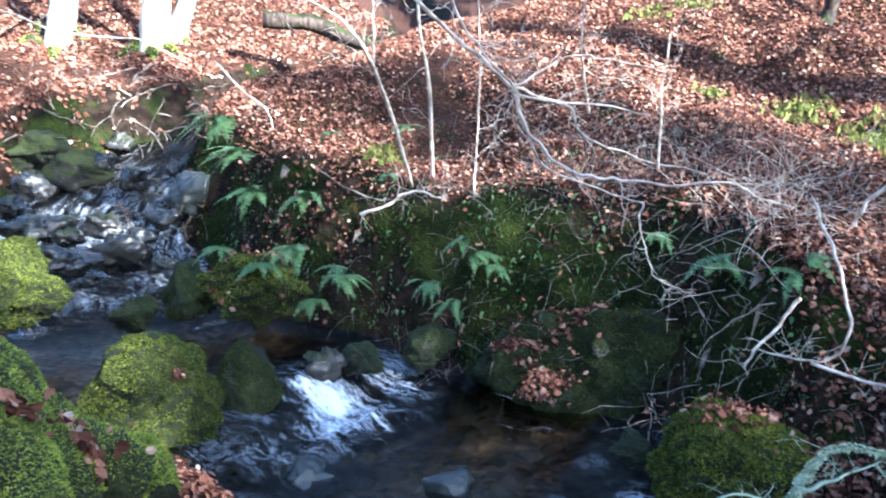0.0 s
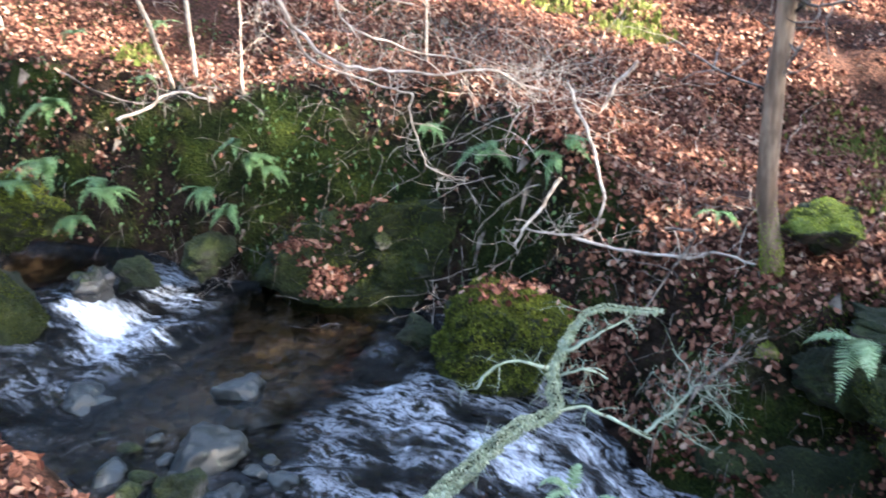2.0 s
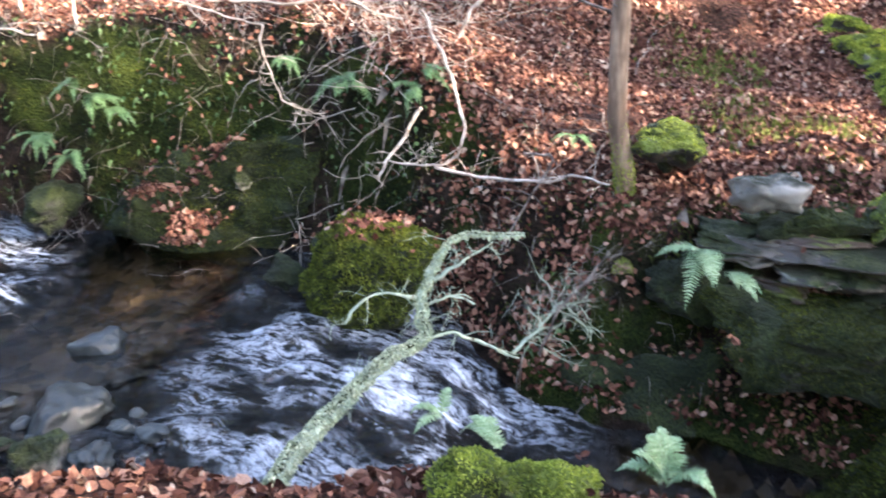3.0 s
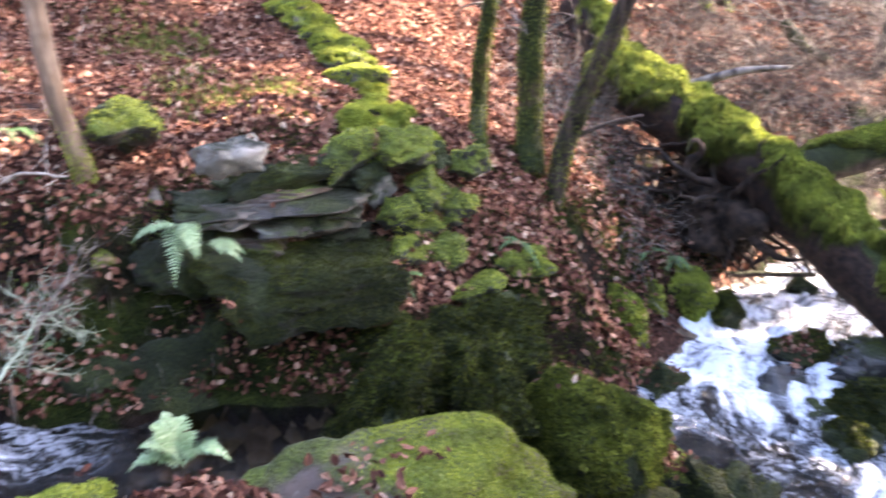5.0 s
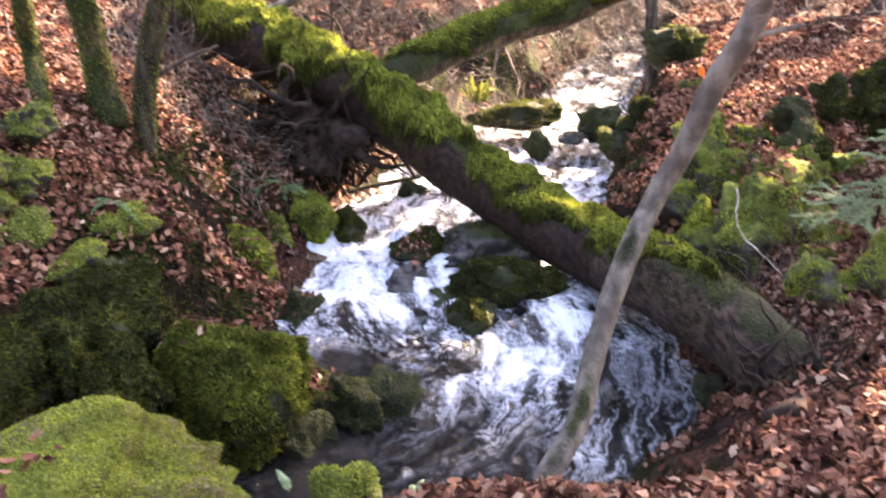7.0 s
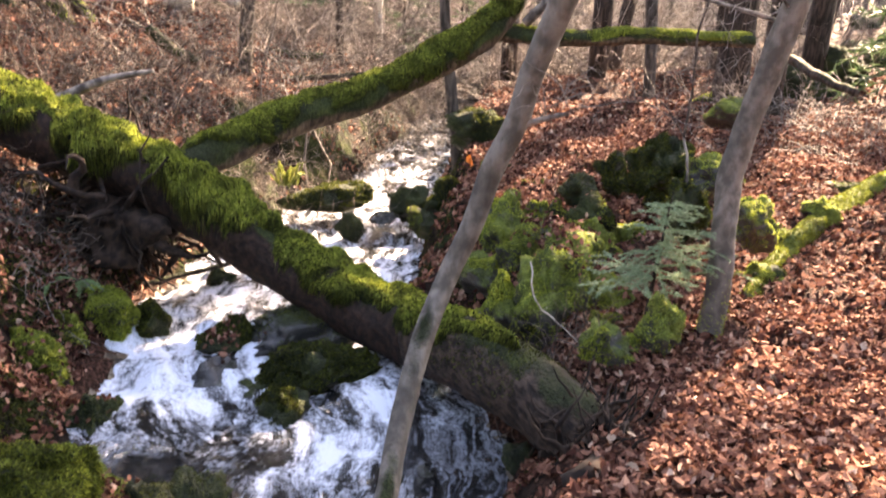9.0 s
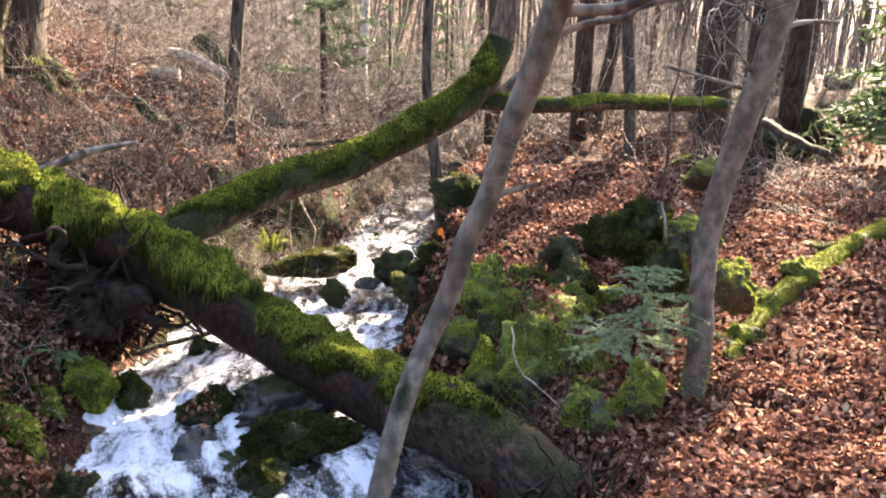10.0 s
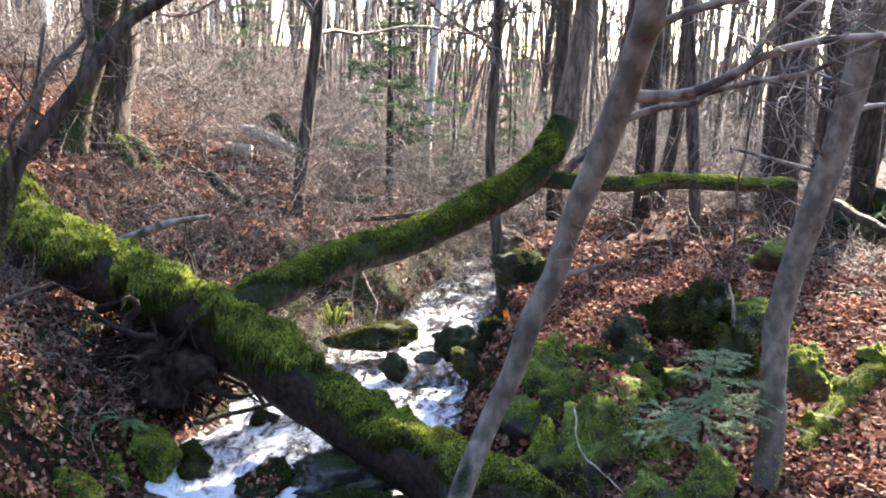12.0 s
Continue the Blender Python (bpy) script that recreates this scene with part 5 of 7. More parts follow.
mat_ob = moss_mat(leaner, path, 0.072, 0.02, 80, 10)
moss_on(mat_ob, 7000, 0.02, 0.005, 14, -0.5, 0.3, 0.0, MOSS_LIT)
stem(leaner, "dead_branch", [(8.10, -2.83, 1.20), (7.91, -3.07, 1.50)], 0.05, 0.04, TWIG, 7, 5, 0.08, 15, "grey bare branch")
rp = np.random.default_rng(10)
# crown above the view, made dense to cast shade on the small fall
s = Soup()
twigs(s, rp, spline(leaner_path, 6)[46:], 0.014, 1.9, 70, 2, 3, 0.3)
mesh_object("twig_growth", s, TWIG_DARK, leaner, kind="stuff")


# ---- young trees and saplings ----
def young_tree(points, r0, r1, mat, label, branches=(), twig_count=20, seed=0, twig_mat=None, name="young_tree", twig_len=0.7, sides=10, mossy=0, category="tree", twig_from=0.4, steps=8, moss_to=99.0, moss_kind=None):
    top = thing(name, points[0], label, category)
    body, path = stem(top, "trunk", points, r0, r1, mat, sides, steps, 0.05, seed)
    rng = np.random.default_rng(seed)
    if mossy:
        moss_on(body, mossy, 0.016, 0.005, seed, -1.5, 0.2, 0.05, moss_kind or MOSS_LIT, points[0][2] + moss_to)
    s = Soup()
    for i, (pts, b0, b1) in enumerate(branches):
        _, bp = stem(top, "branch", pts, b0, b1, twig_mat or mat, 8, 8, 0.06, seed + i)
        twigs(s, rng, bp, b1 * 0.35 + 0.001, twig_len, 6, 2, 3, 0.15)
    if twig_count:
        twigs(s, rng, path[int(len(path) * twig_from):], min(0.012, r1 * 0.4), twig_len, twig_count, 2, 3, 0.25)
    if s.v:
        mesh_object("twig_growth", s, twig_mat or TWIG, top, kind="stuff")
    return top


# leaning sapling before the log and its neighbour
young_tree([(2.62, -0.50, -0.52), (2.69, -0.56, -0.30), (2.82, -0.62, -0.26), (3.04, -0.77, -0.15), (3.26, -0.85, -0.02), (3.46, -0.94, 0.14), (3.63, -1.04, 0.33), (3.80, -1.18, 0.54), (3.83, -1.30, 0.80), (3.83, -1.38, 1.06), (3.80, -1.47, 1.28), (3.74, -1.51, 1.52), (3.65, -1.58, 1.79), (3.55, -1.62, 2.04), (3.47, -1.64, 2.19), (3.38, -1.64, 2.34), (3.30, -1.64, 2.45), (3.14, -1.65, 3.04)], 0.048, 0.060, BARK_GREY,
    "smooth grey leaning sapling on the near bank", [
    ([(3.51, -1.67, 2.10), (3.43, -1.87, 2.12), (3.34, -1.99, 2.19), (3.25, -2.08, 2.27), (3.10, -2.19, 2.32), (2.93, -2.32, 2.34)], 0.025, 0.012),
    ([(3.36, -1.66, 2.36), (3.30, -1.80, 2.43), (3.23, -1.95, 2.47), (3.14, -2.09, 2.51)], 0.018, 0.012),
    ([(3.56, -1.65, 2.00), (3.55, -1.78, 2.05), (3.53, -1.95, 2.08), (3.51, -1.99, 2.12), (3.43, -2.16, 2.17), (3.34, -2.31, 2.21), (3.26, -2.42, 2.28), (3.19, -2.51, 2.34)], 0.016, 0.008),
    ([(3.30, -2.03, 2.21), (3.27, -2.06, 2.30), (3.25, -2.12, 2.38), (3.17, -2.19, 2.47)], 0.014, 0.009),
    ([(3.78, -1.48, 1.28), (3.69, -1.61, 1.34), (3.65, -1.66, 1.36)], 0.017, 0.008)], 0, 21, TWIG, steps=5, sides=14)
young_tree([(4.52, -3.06, -0.48), (4.64, -3.18, -0.13), (4.75, -3.23, 0.13), (4.83, -3.26, 0.36), (4.90, -3.29, 0.64), (4.91, -3.34, 0.90), (4.89, -3.41, 1.27), (4.85, -3.47, 1.63), (4.80, -3.51, 1.98), (4.74, -3.52, 2.30), (4.67, -3.51, 2.55), (4.55, -3.52, 3.20)], 0.082, 0.080, BARK_GREY,
    "grey young tree with a mossy foot on the leafy bank", [
    ([(4.86, -3.45, 1.60), (4.98, -3.25, 1.66), (5.20, -3.02, 1.72)], 0.016, 0.008), ([(4.80, -3.51, 1.98), (4.86, -3.75, 2.02), (4.95, -4.05, 2.02)], 0.02, 0.01)], 14, 22, TWIG, mossy=9000, moss_to=0.3, sides=14)
# young tree of the far bank
young_tree([(2.86, 3.44, 0.31), (3.07, 3.72, 0.49), (3.05, 3.74, 0.81), (3.00, 3.77, 1.15), (2.99, 3.79, 1.66), (3.00, 3.78, 2.02), (2.97, 3.75, 2.31), (2.89, 3.81, 2.72), (2.79, 3.95, 3.46)], 0.062, 0.045, BARK_TAN,
    "brown young tree with a mossy foot on the far bank", [
    ([(2.97, 3.75, 2.23), (2.91, 3.80, 2.35), (2.84, 3.85, 2.56)], 0.03, 0.02)], 10, 23, TWIG, mossy=26000, moss_to=0.55)
# three mossy stems beside the log
young_tree([(5.22, 2.34, 0.51), (5.61, 2.53, 0.71), (5.62, 2.51, 1.09), (5.64, 2.46, 1.44), (5.79, 2.40, 2.29), (6.03, 2.33, 3.47)], 0.065, 0.05, BARK_MOSSY, "thin mossy trunk lit on one edge", (), 8, 24, mossy=9000, moss_kind=MOSS_MID)
young_tree([(5.46, 2.02, 0.30), (5.59, 2.10, 0.60), (5.59, 2.11, 0.99), (5.59, 2.11, 1.31), (5.72, 2.04, 2.29), (5.96, 2.00, 3.44)], 0.10, 0.075, BARK_MOSSY, "mossy trunk in a clump of three", (), 8, 25, mossy=9000, moss_kind=MOSS_MID)
young_tree([(5.57, 1.89, 0.02), (5.60, 1.82, 0.52), (5.62, 1.70, 0.90), (5.60, 1.56, 1.26), (5.58, 1.44, 1.57), (5.61, 1.27, 1.77), (5.66, 1.02, 2.08), (5.72, 0.80, 2.39), (5.78, 0.51, 2.60), (5.83, 0.10, 2.89)], 0.078, 0.035, BARK_BROWN, "mossy trunk leaning out of a clump of three and forking above", [
    ([(5.63, 1.75, 0.58), (5.60, 1.53, 0.71), (5.57, 1.28, 0.81)], 0.018, 0.008),
    ([(5.58, 1.44, 1.57), (5.57, 1.32, 1.84), (5.70, 1.25, 2.11), (5.86, 1.06, 2.35), (5.87, 1.00, 2.69)], 0.03, 0.018),
    ([(5.66, 1.02, 2.08), (5.67, 0.97, 2.35), (5.67, 0.98, 2.64)], 0.026, 0.018),
    ([(5.58, 1.44, 1.57), (5.44, 1.40, 1.78), (5.48, 1.26, 2.01), (5.51, 1.18, 2.40)], 0.018, 0.01)], 10, 26, TWIG_DARK, mossy=9000, moss_kind=MOSS_MID, moss_to=1.3)

# ---- trees ----
def big_tree(points, r0, r1, mat, label, seed=0, mossy=0, flare=0.0, limbs=6, twig_mat=None, name="tree", crown=True):
    """A grown tree: stem with spreading foot, limbs and a crown of bare twigs above."""
    points = [np.array(p, float) for p in points]
    if points[1][2] > 1.2 or name == "tree":
        points[0][2] = min(points[0][2], float(height(points[0][0], points[0][1]))) - 0.1
    top = thing(name, points[0], label, "tree")
    body, path = stem(top, "trunk", points, r0, r1, mat, 14, 8, 0.07, seed)
    rng = np.random.default_rng(seed)
    if mossy:
        moss_on(body, mossy * 3, 0.02, 0.006, seed, -1.5, 0.1)
    if flare:
        for k in range(5):
            a = k * 1.26 + rng.uniform(-0.3, 0.3)
            foot = np.array(points[0])
            out = np.array([math.cos(a), math.sin(a), 0])
            tip = foot + out * r0 * 2.0
            tip[2] = float(height(tip[0], tip[1])) - 0.05
            mid = foot + out * r0 * 1.3
            mid[2] = float(height(mid[0], mid[1])) + flare * 0.25
            r_ob, _ = stem(top, "root", [foot + np.array([0, 0, flare * 0.8]) + out * r0 * 0.55, mid, tip], r0 * 0.42, r0 * 0.16, BARK_MOSSY, 8, 5, 0.1, seed + k)
            moss_on(r_ob, 350, 0.035, 0.012, seed + k, -0.3, 0.1, 0.1, MOSS_LIT)
    if crown:
        s = Soup()
        for k in range(limbs):
            j = int(len(path) * rng.uniform(0.55, 0.95))
            a = rng.uniform(0, 6.3)
            way = np.array([math.cos(a), math.sin(a), rng.uniform(0.2, 0.9)])
            lp = wander(rng, path[j], way, rng.uniform(2.0, 4.0), 8, 0.6)
            twig(s, lp, r1 * 0.5, 0.012, 4)
            twigs(s, rng, lp, 0.012, 1.6, 10, 2, 3, 0.2)
        mesh_object("crown", s, twig_mat or TWIG, top, True, "bare winter twigs", "stuff")
    return top


big_tree([(-6.19, 13.11, 2.90), (-6.07, 13.17, 3.58), (-5.94, 13.23, 4.45), (-5.68, 13.45, 8.11), (-5.48, 13.75, 12.75)], 0.24, 0.14, BARK_PALE, "pale beech trunk with a mossy foot in sunlit leaves", 31, flare=0.35)
big_tree([(-4.68, 13.19, 2.90), (-4.59, 13.23, 3.59), (-4.54, 13.24, 4.45), (-4.44, 13.28, 8.04), (-4.34, 13.52, 12.57)], 0.25, 0.15, BARK_PALE, "pale beech trunk beside another on the slope", 32, flare=0.35)
big_tree([(-4.52, 13.57, 2.97), (-4.33, 13.63, 3.63), (-4.08, 13.71, 4.53), (-3.46, 14.08, 8.39), (-2.91, 14.51, 13.33)], 0.17, 0.10, BARK_PALE, "slender pale beech trunk leaning from a double foot", 33, flare=0.3)
big_tree([(4.04, 8.98, 2.81), (4.62, 9.99, 3.26), (4.69, 9.95, 3.78), (4.88, 9.86, 5.37), (5.10, 9.97, 7.73)], 0.10, 0.07, BARK_BROWN, "thin dark tree on the sunlit slope", 34, limbs=3)
# beyond the log
big_tree([(11.40, 2.50, 1.05), (11.50, 2.42, 1.49), (11.54, 2.26, 2.50), (11.56, 2.15, 3.60), (11.62, 1.88, 6.77), (11.68, 1.60, 10.59)], 0.36, 0.24, BARK_BROWN, "thick furrowed brown trunk on the hillside", 35, flare=0.3)
big_tree([(10.80, 2.66, 1.00), (10.95, 2.54, 1.66), (11.04, 2.18, 2.75), (11.09, 1.97, 3.68), (11.38, 1.55, 6.70)], 0.16, 0.11, BARK_MOSSY, "mossy trunk beside a thicker brown one", 36, mossy=2500, limbs=3)
big_tree([(13.17, -8.26, -0.84), (13.18, -8.23, 1.02), (13.19, -8.21, 2.43), (13.18, -8.23, 3.78), (13.33, -7.97, 7.52), (13.68, -7.77, 11.33)], 0.30, 0.22, BARK_BROWN, "thick dark trunk at the edge of the clearing", 38, flare=0.3, crown=False)
big_tree([(11.80, -0.02, 0.05), (11.85, -0.06, 0.46), (11.86, -0.19, 1.50), (11.86, -0.33, 2.57), (11.86, -0.41, 3.74), (11.86, -0.61, 7.07)], 0.10, 0.07, BARK_FAR, "slim brown tree with a mossy foot behind the log", 39, limbs=5, mossy=400)
big_tree([(10.66, -2.82, -1.20), (10.71, -2.71, -0.06), (10.74, -2.59, 0.85), (10.74, -2.60, 1.95), (10.73, -2.64, 3.00), (10.83, -2.67, 5.61)], 0.08, 0.05, BARK_FAR, "thin crooked tree at the stream's edge", 40, limbs=4)
big_tree([(19.63, -2.86, -1.01), (19.21, -2.81, 0.40), (19.20, -2.92, 2.35), (19.18, -3.04, 4.21), (19.16, -3.18, 9.31)], 0.10, 0.08, BARK_PALE, "pale thin birch trunk in the wood", 41, limbs=4)
big_tree([(12.46, -6.40, -0.62), (12.52, -6.30, 0.62), (12.61, -6.11, 2.39), (12.69, -5.93, 4.06), (12.84, -5.60, 7.88)], 0.10, 0.08, BARK_FAR, "slim trunk at the far edge of the leaves", 43, limbs=4)

# the wood behind: a few kinds, copied
protos = []
for k, (r0, r1, mat, lean) in enumerate(((0.12, 0.08, BARK_FAR, 0.3), (0.15, 0.10, BARK_FAR, -0.4), (0.08, 0.05, BARK_GREY, 0.6), (0.19, 0.13, BARK_BROWN, 0.2), (0.06, 0.04, BARK_FAR, -0.7), (0.09, 0.06, BARK_PALE, 0.2))):
    p = big_tree([(0, 0, -0.3), (lean * 0.1, 0.1, 2.0), (lean * 0.4, -0.1, 5.0), (lean, 0.1, 9.0), (lean * 1.4, 0, 15.0)], r0, r1, mat, "bare winter tree in the wood beyond the stream", 60 + k, limbs=5, name="forest_tree", twig_mat=TWIG_DARK if k % 2 else TWIG)
    protos.append(tagged(p, group="trees of the wood"))
bare = []
for k, (r0, r1, mat) in enumerate(((0.11, 0.08, BARK_FAR), (0.16, 0.11, BARK_BROWN), (0.07, 0.05, BARK_FAR))):
    p = big_tree([(0, 0, -0.3), (0.1, 0.1, 2.0), (0.2, -0.1, 5.0), (0.3, 0.1, 9.0), (0.5, 0, 14.0)], r0, r1, mat, "bare straight trunk in the open wood", 160 + k, limbs=2, name="forest_tree", twig_mat=TWIG)
    bare.append(tagged(p, group="trees of the wood"))
wood = np.random.default_rng(77)
spots = []
while len(spots) < 230:
    a, r = math.radians(wood.uniform(-40, 36)), 18 + 75 * wood.random() ** 0.8
    x, y = 0.4 + r * math.cos(a), -0.4 + r * math.sin(a)
    _, d, side = along(x, y)
    clear = -16 < math.degrees(a) < 2 and r < 16
    if a < -0.5 and r < 26:
        continue
    if a < -0.33 and wood.random() < 0.45:
        continue
    if d > 2.2 and not clear and all((x - u) ** 2 + (y - v) ** 2 > 1.2 for u, v in spots):
        spots.append((x, y))
for _ in range(30):  # the slope above the far bank and the wood behind the camera
    a, r = math.radians(wood.uniform(55, 200)), 17 + 25 * wood.random()
    x, y = r * math.cos(a), r * math.sin(a)
    if 55 < math.degrees(a) % 360 < 130 and r < 19:
        r += 6
        x, y = r * math.cos(a), r * math.sin(a)
    spots.append((x, y))
used = set()
for k, (x, y) in enumerate(spots):
    m = Matrix.Translation((x, y, float(height(x, y)))) @ Matrix.Rotation(wood.uniform(0, 6.3), 4, "Z") @ Matrix.Rotation(wood.normal(0, 0.05), 4, "X")
    kinds = bare if math.atan2(y, x) < -0.33 else protos  # thin, open wood toward the light
    pick = kinds[k % len(kinds)]
    if pick.name in used:
        copy_thing(pick, m)
    else:
        pick.matrix_basis = m
        used.add(pick.name)


# the wood farther off, too dense to tell apart
def far_wood(count, near, far, a0, a1, low, high, girth, mat, label, seed, side=5):
    rng = np.random.default_rng(seed)
    s = Soup()
    for _ in range(count):
        a, r = radians(rng.uniform(a0, a1)), rng.uniform(near, far)
        x, y = r * math.cos(a), r * math.sin(a)
        z = float(on_ground(np.array([x]), np.array([y]))[0][0])
        tall = rng.uniform(low, high)
        line = wander(rng, (x, y, z - 0.2), (rng.normal(0, 0.08), rng.normal(0, 0.08), 1), tall, 6, 0.18)
        g = girth * rng.uniform(0.4, 1.3)
        twig(s, line, g, g * 0.35, 4)
        twigs(s, rng, line, g * 0.16, tall * 0.22, side, 1, 3, 0.3)
    return tagged(mesh_object("far_wood", s, mat, None, True, label, "stuff"), category="wood")


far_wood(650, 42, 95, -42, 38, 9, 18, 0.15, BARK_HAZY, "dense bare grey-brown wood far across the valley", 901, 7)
far_wood(900, 30, 80, -42, 38, 2.0, 6.0, 0.035, TWIG, "bare undergrowth of the far wood", 902, 12)


# ---- spruces ----
def needles(soup, rng, path, length, count, flat=0.35):
    path = np.asarray(path)
    k = rng.uniform(0, len(path) - 1.01, count)
    j = k.astype(int)
    p = path[j] + (path[j + 1] - path[j]) * (k - j)[:, None]
    t = path[j + 1] - path[j]
    t = t / (np.linalg.norm(t, axis=1)[:, None] + 1e-9)
    s = np.cross(t, np.array([0, 0, 1.0]))
    s = s / (np.linalg.norm(s, axis=1)[:, None] + 1e-9)
    d = s * rng.choice([-1, 1], count)[:, None] + t * 0.55 + rng.normal(0, flat, (count, 3))
    blades_dir = d / np.linalg.norm(d, axis=1)[:, None]
    w = np.cross(blades_dir, rng.normal(0, 1, (count, 3)))
    w = w / np.linalg.norm(w, axis=1)[:, None] * length * 0.09
    e = p + blades_dir * length * rng.uniform(0.6, 1.2, (count, 1))
    soup.add(np.stack([p - w, p + w, e], 1).reshape(-1, 3), np.arange(count * 3).reshape(-1, 3))


def spruce(base, tall, reach, whorls, per, label, seed, needle, dense, name="spruce", lean=(0, 0), mat=None):
    top = thing(name, base, label, "tree")
    rng = np.random.default_rng(seed)
    b = np.array(base)
    tip = b + np.array([lean[0], lean[1], tall])
    stem(top, "trunk", [b - np.array([0, 0, 0.1]), (b + tip) / 2, tip], tall * 0.016 + 0.004, tall * 0.003, BARK_BROWN, 8, 8, 0.03, seed)
    for w in range(whorls):
        k = 0.22 + 0.74 * w / whorls
        for i in range(per):
            a = rng.uniform(0, 6.3)
            ln = reach * (1.05 - k) * rng.uniform(0.6, 1.1) + 0.12 * reach
            bough = wander(rng, b + (tip - b) * k, (math.cos(a), math.sin(a), 0.12), ln, 6, 0.25, 0.25)
            s = Soup()
            twig(s, bough, ln * 0.012 + 0.001, ln * 0.003)
            needles(s, rng, bough, needle, int(dense * ln))
            for q in range(5):
                j = int(rng.integers(1, 6))
                sd = np.cross(bough[j] - bough[j - 1], (0, 0, 1.0)) * rng.choice([-1, 1]) + (bough[j] - bough[j - 1]) * 1.1
                side_path = wander(rng, bough[j], sd, ln * rng.uniform(0.25, 0.5), 4, 0.2, 0.1)
                twig(s, side_path, ln * 0.005, ln * 0.002)
                needles(s, rng, side_path, needle, int(dense * ln * 0.4))
            mesh_object("bough", s, mat or NEEDLE, top, False)
    return top


spruce((4.80, -2.78, -0.20), 0.80, 0.56, 7, 5, "small blue-green spruce seedling on the leafy bank", 71, 0.03, 420, "spruce_seedling", (0.02, -0.08), NEEDLE_PALE)
spruce((26.73, -6.69, -3.10), 6.5, 1.7, 12, 4, "young spruce with sparse drooping boughs in the wood", 72, 0.09, 190)
spruce((20.42, -3.63, -1.74), 4.2, 1.3, 9, 4, "small spruce at the edge of the wood", 73, 0.08, 170)

valley = [spruce((15.63, -1.64, -0.45), 5.0, 1.4, 10, 4, "green spruce in the valley", 76, 0.10, 150)]
for x, y in ((21.0, 1.5), (23.0, -2.5), (24.5, -6.0)):
    copy_thing(valley[0], Matrix.Translation((x, y, float(height(x, y)))) @ Matrix.Rotation(x * 7 + y, 4, "Z"))

# tall right-bank spruces, crowns and some whole trees added unseen to shade the stream
def tall_spruce(place, tall, reach, low, girth, label, seed):
    top = thing("spruce", place, label, "tree")
    rng = np.random.default_rng(seed)
    b = np.array(place)
    stem(top, "trunk", [b - np.array([0, 0, 0.2]), b + np.array([0.1, 0, tall * 0.5]), b + np.array([0, 0.1, tall])], girth, 0.03, BARK_BROWN, 12, 8, 0.05, seed)
    s = Soup()
    for k in np.linspace(low / tall, 0.98, 40):
        for i in range(8):
            a = rng.uniform(0, 6.3)
            ln = reach * (1.08 - k) * rng.uniform(0.7, 1.1) / (1.08 - low / tall)
            bough = wander(rng, b + np.array([0, 0, tall * k]), (math.cos(a), math.sin(a), -0.05), ln, 6, 0.25, 0.3)
            twig(s, bough, 0.02, 0.006)
            needles(s, rng, bough, 0.30, int(26 * ln), 0.5)
    mesh_object("crown", s, NEEDLE, top, False, "dense dark needles", "stuff")
    return top


for k, (p, h, r, low, girth) in enumerate((((15.25, -6.60, -0.69), 21, 2.1, 7.0, 0.19), ((21.90, -13.80, -1.51), 24, 2.4, 10.5, 0.25), ((11.91, -8.18, -0.71), 18, 2.3, 6.6, 0.22),
        ((13.60, -10.10, -0.80), 17, 2.3, 7.0, 0.22), ((17.60, -10.60, -1.00), 21, 2.4, 9.0, 0.24), ((16.60, -5.20, -0.80), 19.0, 1.9, 9.4, 0.17), ((11.60, -11.10, -0.70), 6.5, 1.9, 0.8, 0.09))):
    tall_spruce(p, h, r, low, girth, "tall dark spruce with an unseen crown added for shade", 740 + k)

# young dense spruces added unseen on the slope behind, to block low skylight
for k, (x, y, h, r) in enumerate(((-7.5, 1.0, 13, 2.6), (-8.0, -3.5, 14, 2.8), (-5.8, -7.0, 12, 2.6), (-1.5, -8.8, 13, 2.6), (3.0, -10.5, 12, 2.4), (-10.5, -7.5, 15, 3.0), (-4.5, -11.5, 14, 2.8), (-10.8, 4.6, 14, 2.8), (-12.5, -1.0, 15, 3.0))):
    tall_spruce((x, y, float(height(x, y))), h, r, 1.2, 0.16, "dense dark spruce added unseen behind the camera to block skylight", 770 + k)

LICHEN_TUFT = leaf_material("lichen tufts", ((0.0, (0.26, 0.30, 0.19)), (0.6, (0.44, 0.49, 0.34)), (1.0, (0.60, 0.64, 0.48))), 0.9)

# ---- bare branches over the far bank ----
def crooked(points, rng, amount=0.005):
    path = spline(points, 4)
    path[1:-1] += rng.normal(0, amount, (len(path) - 2, 3))
    return path


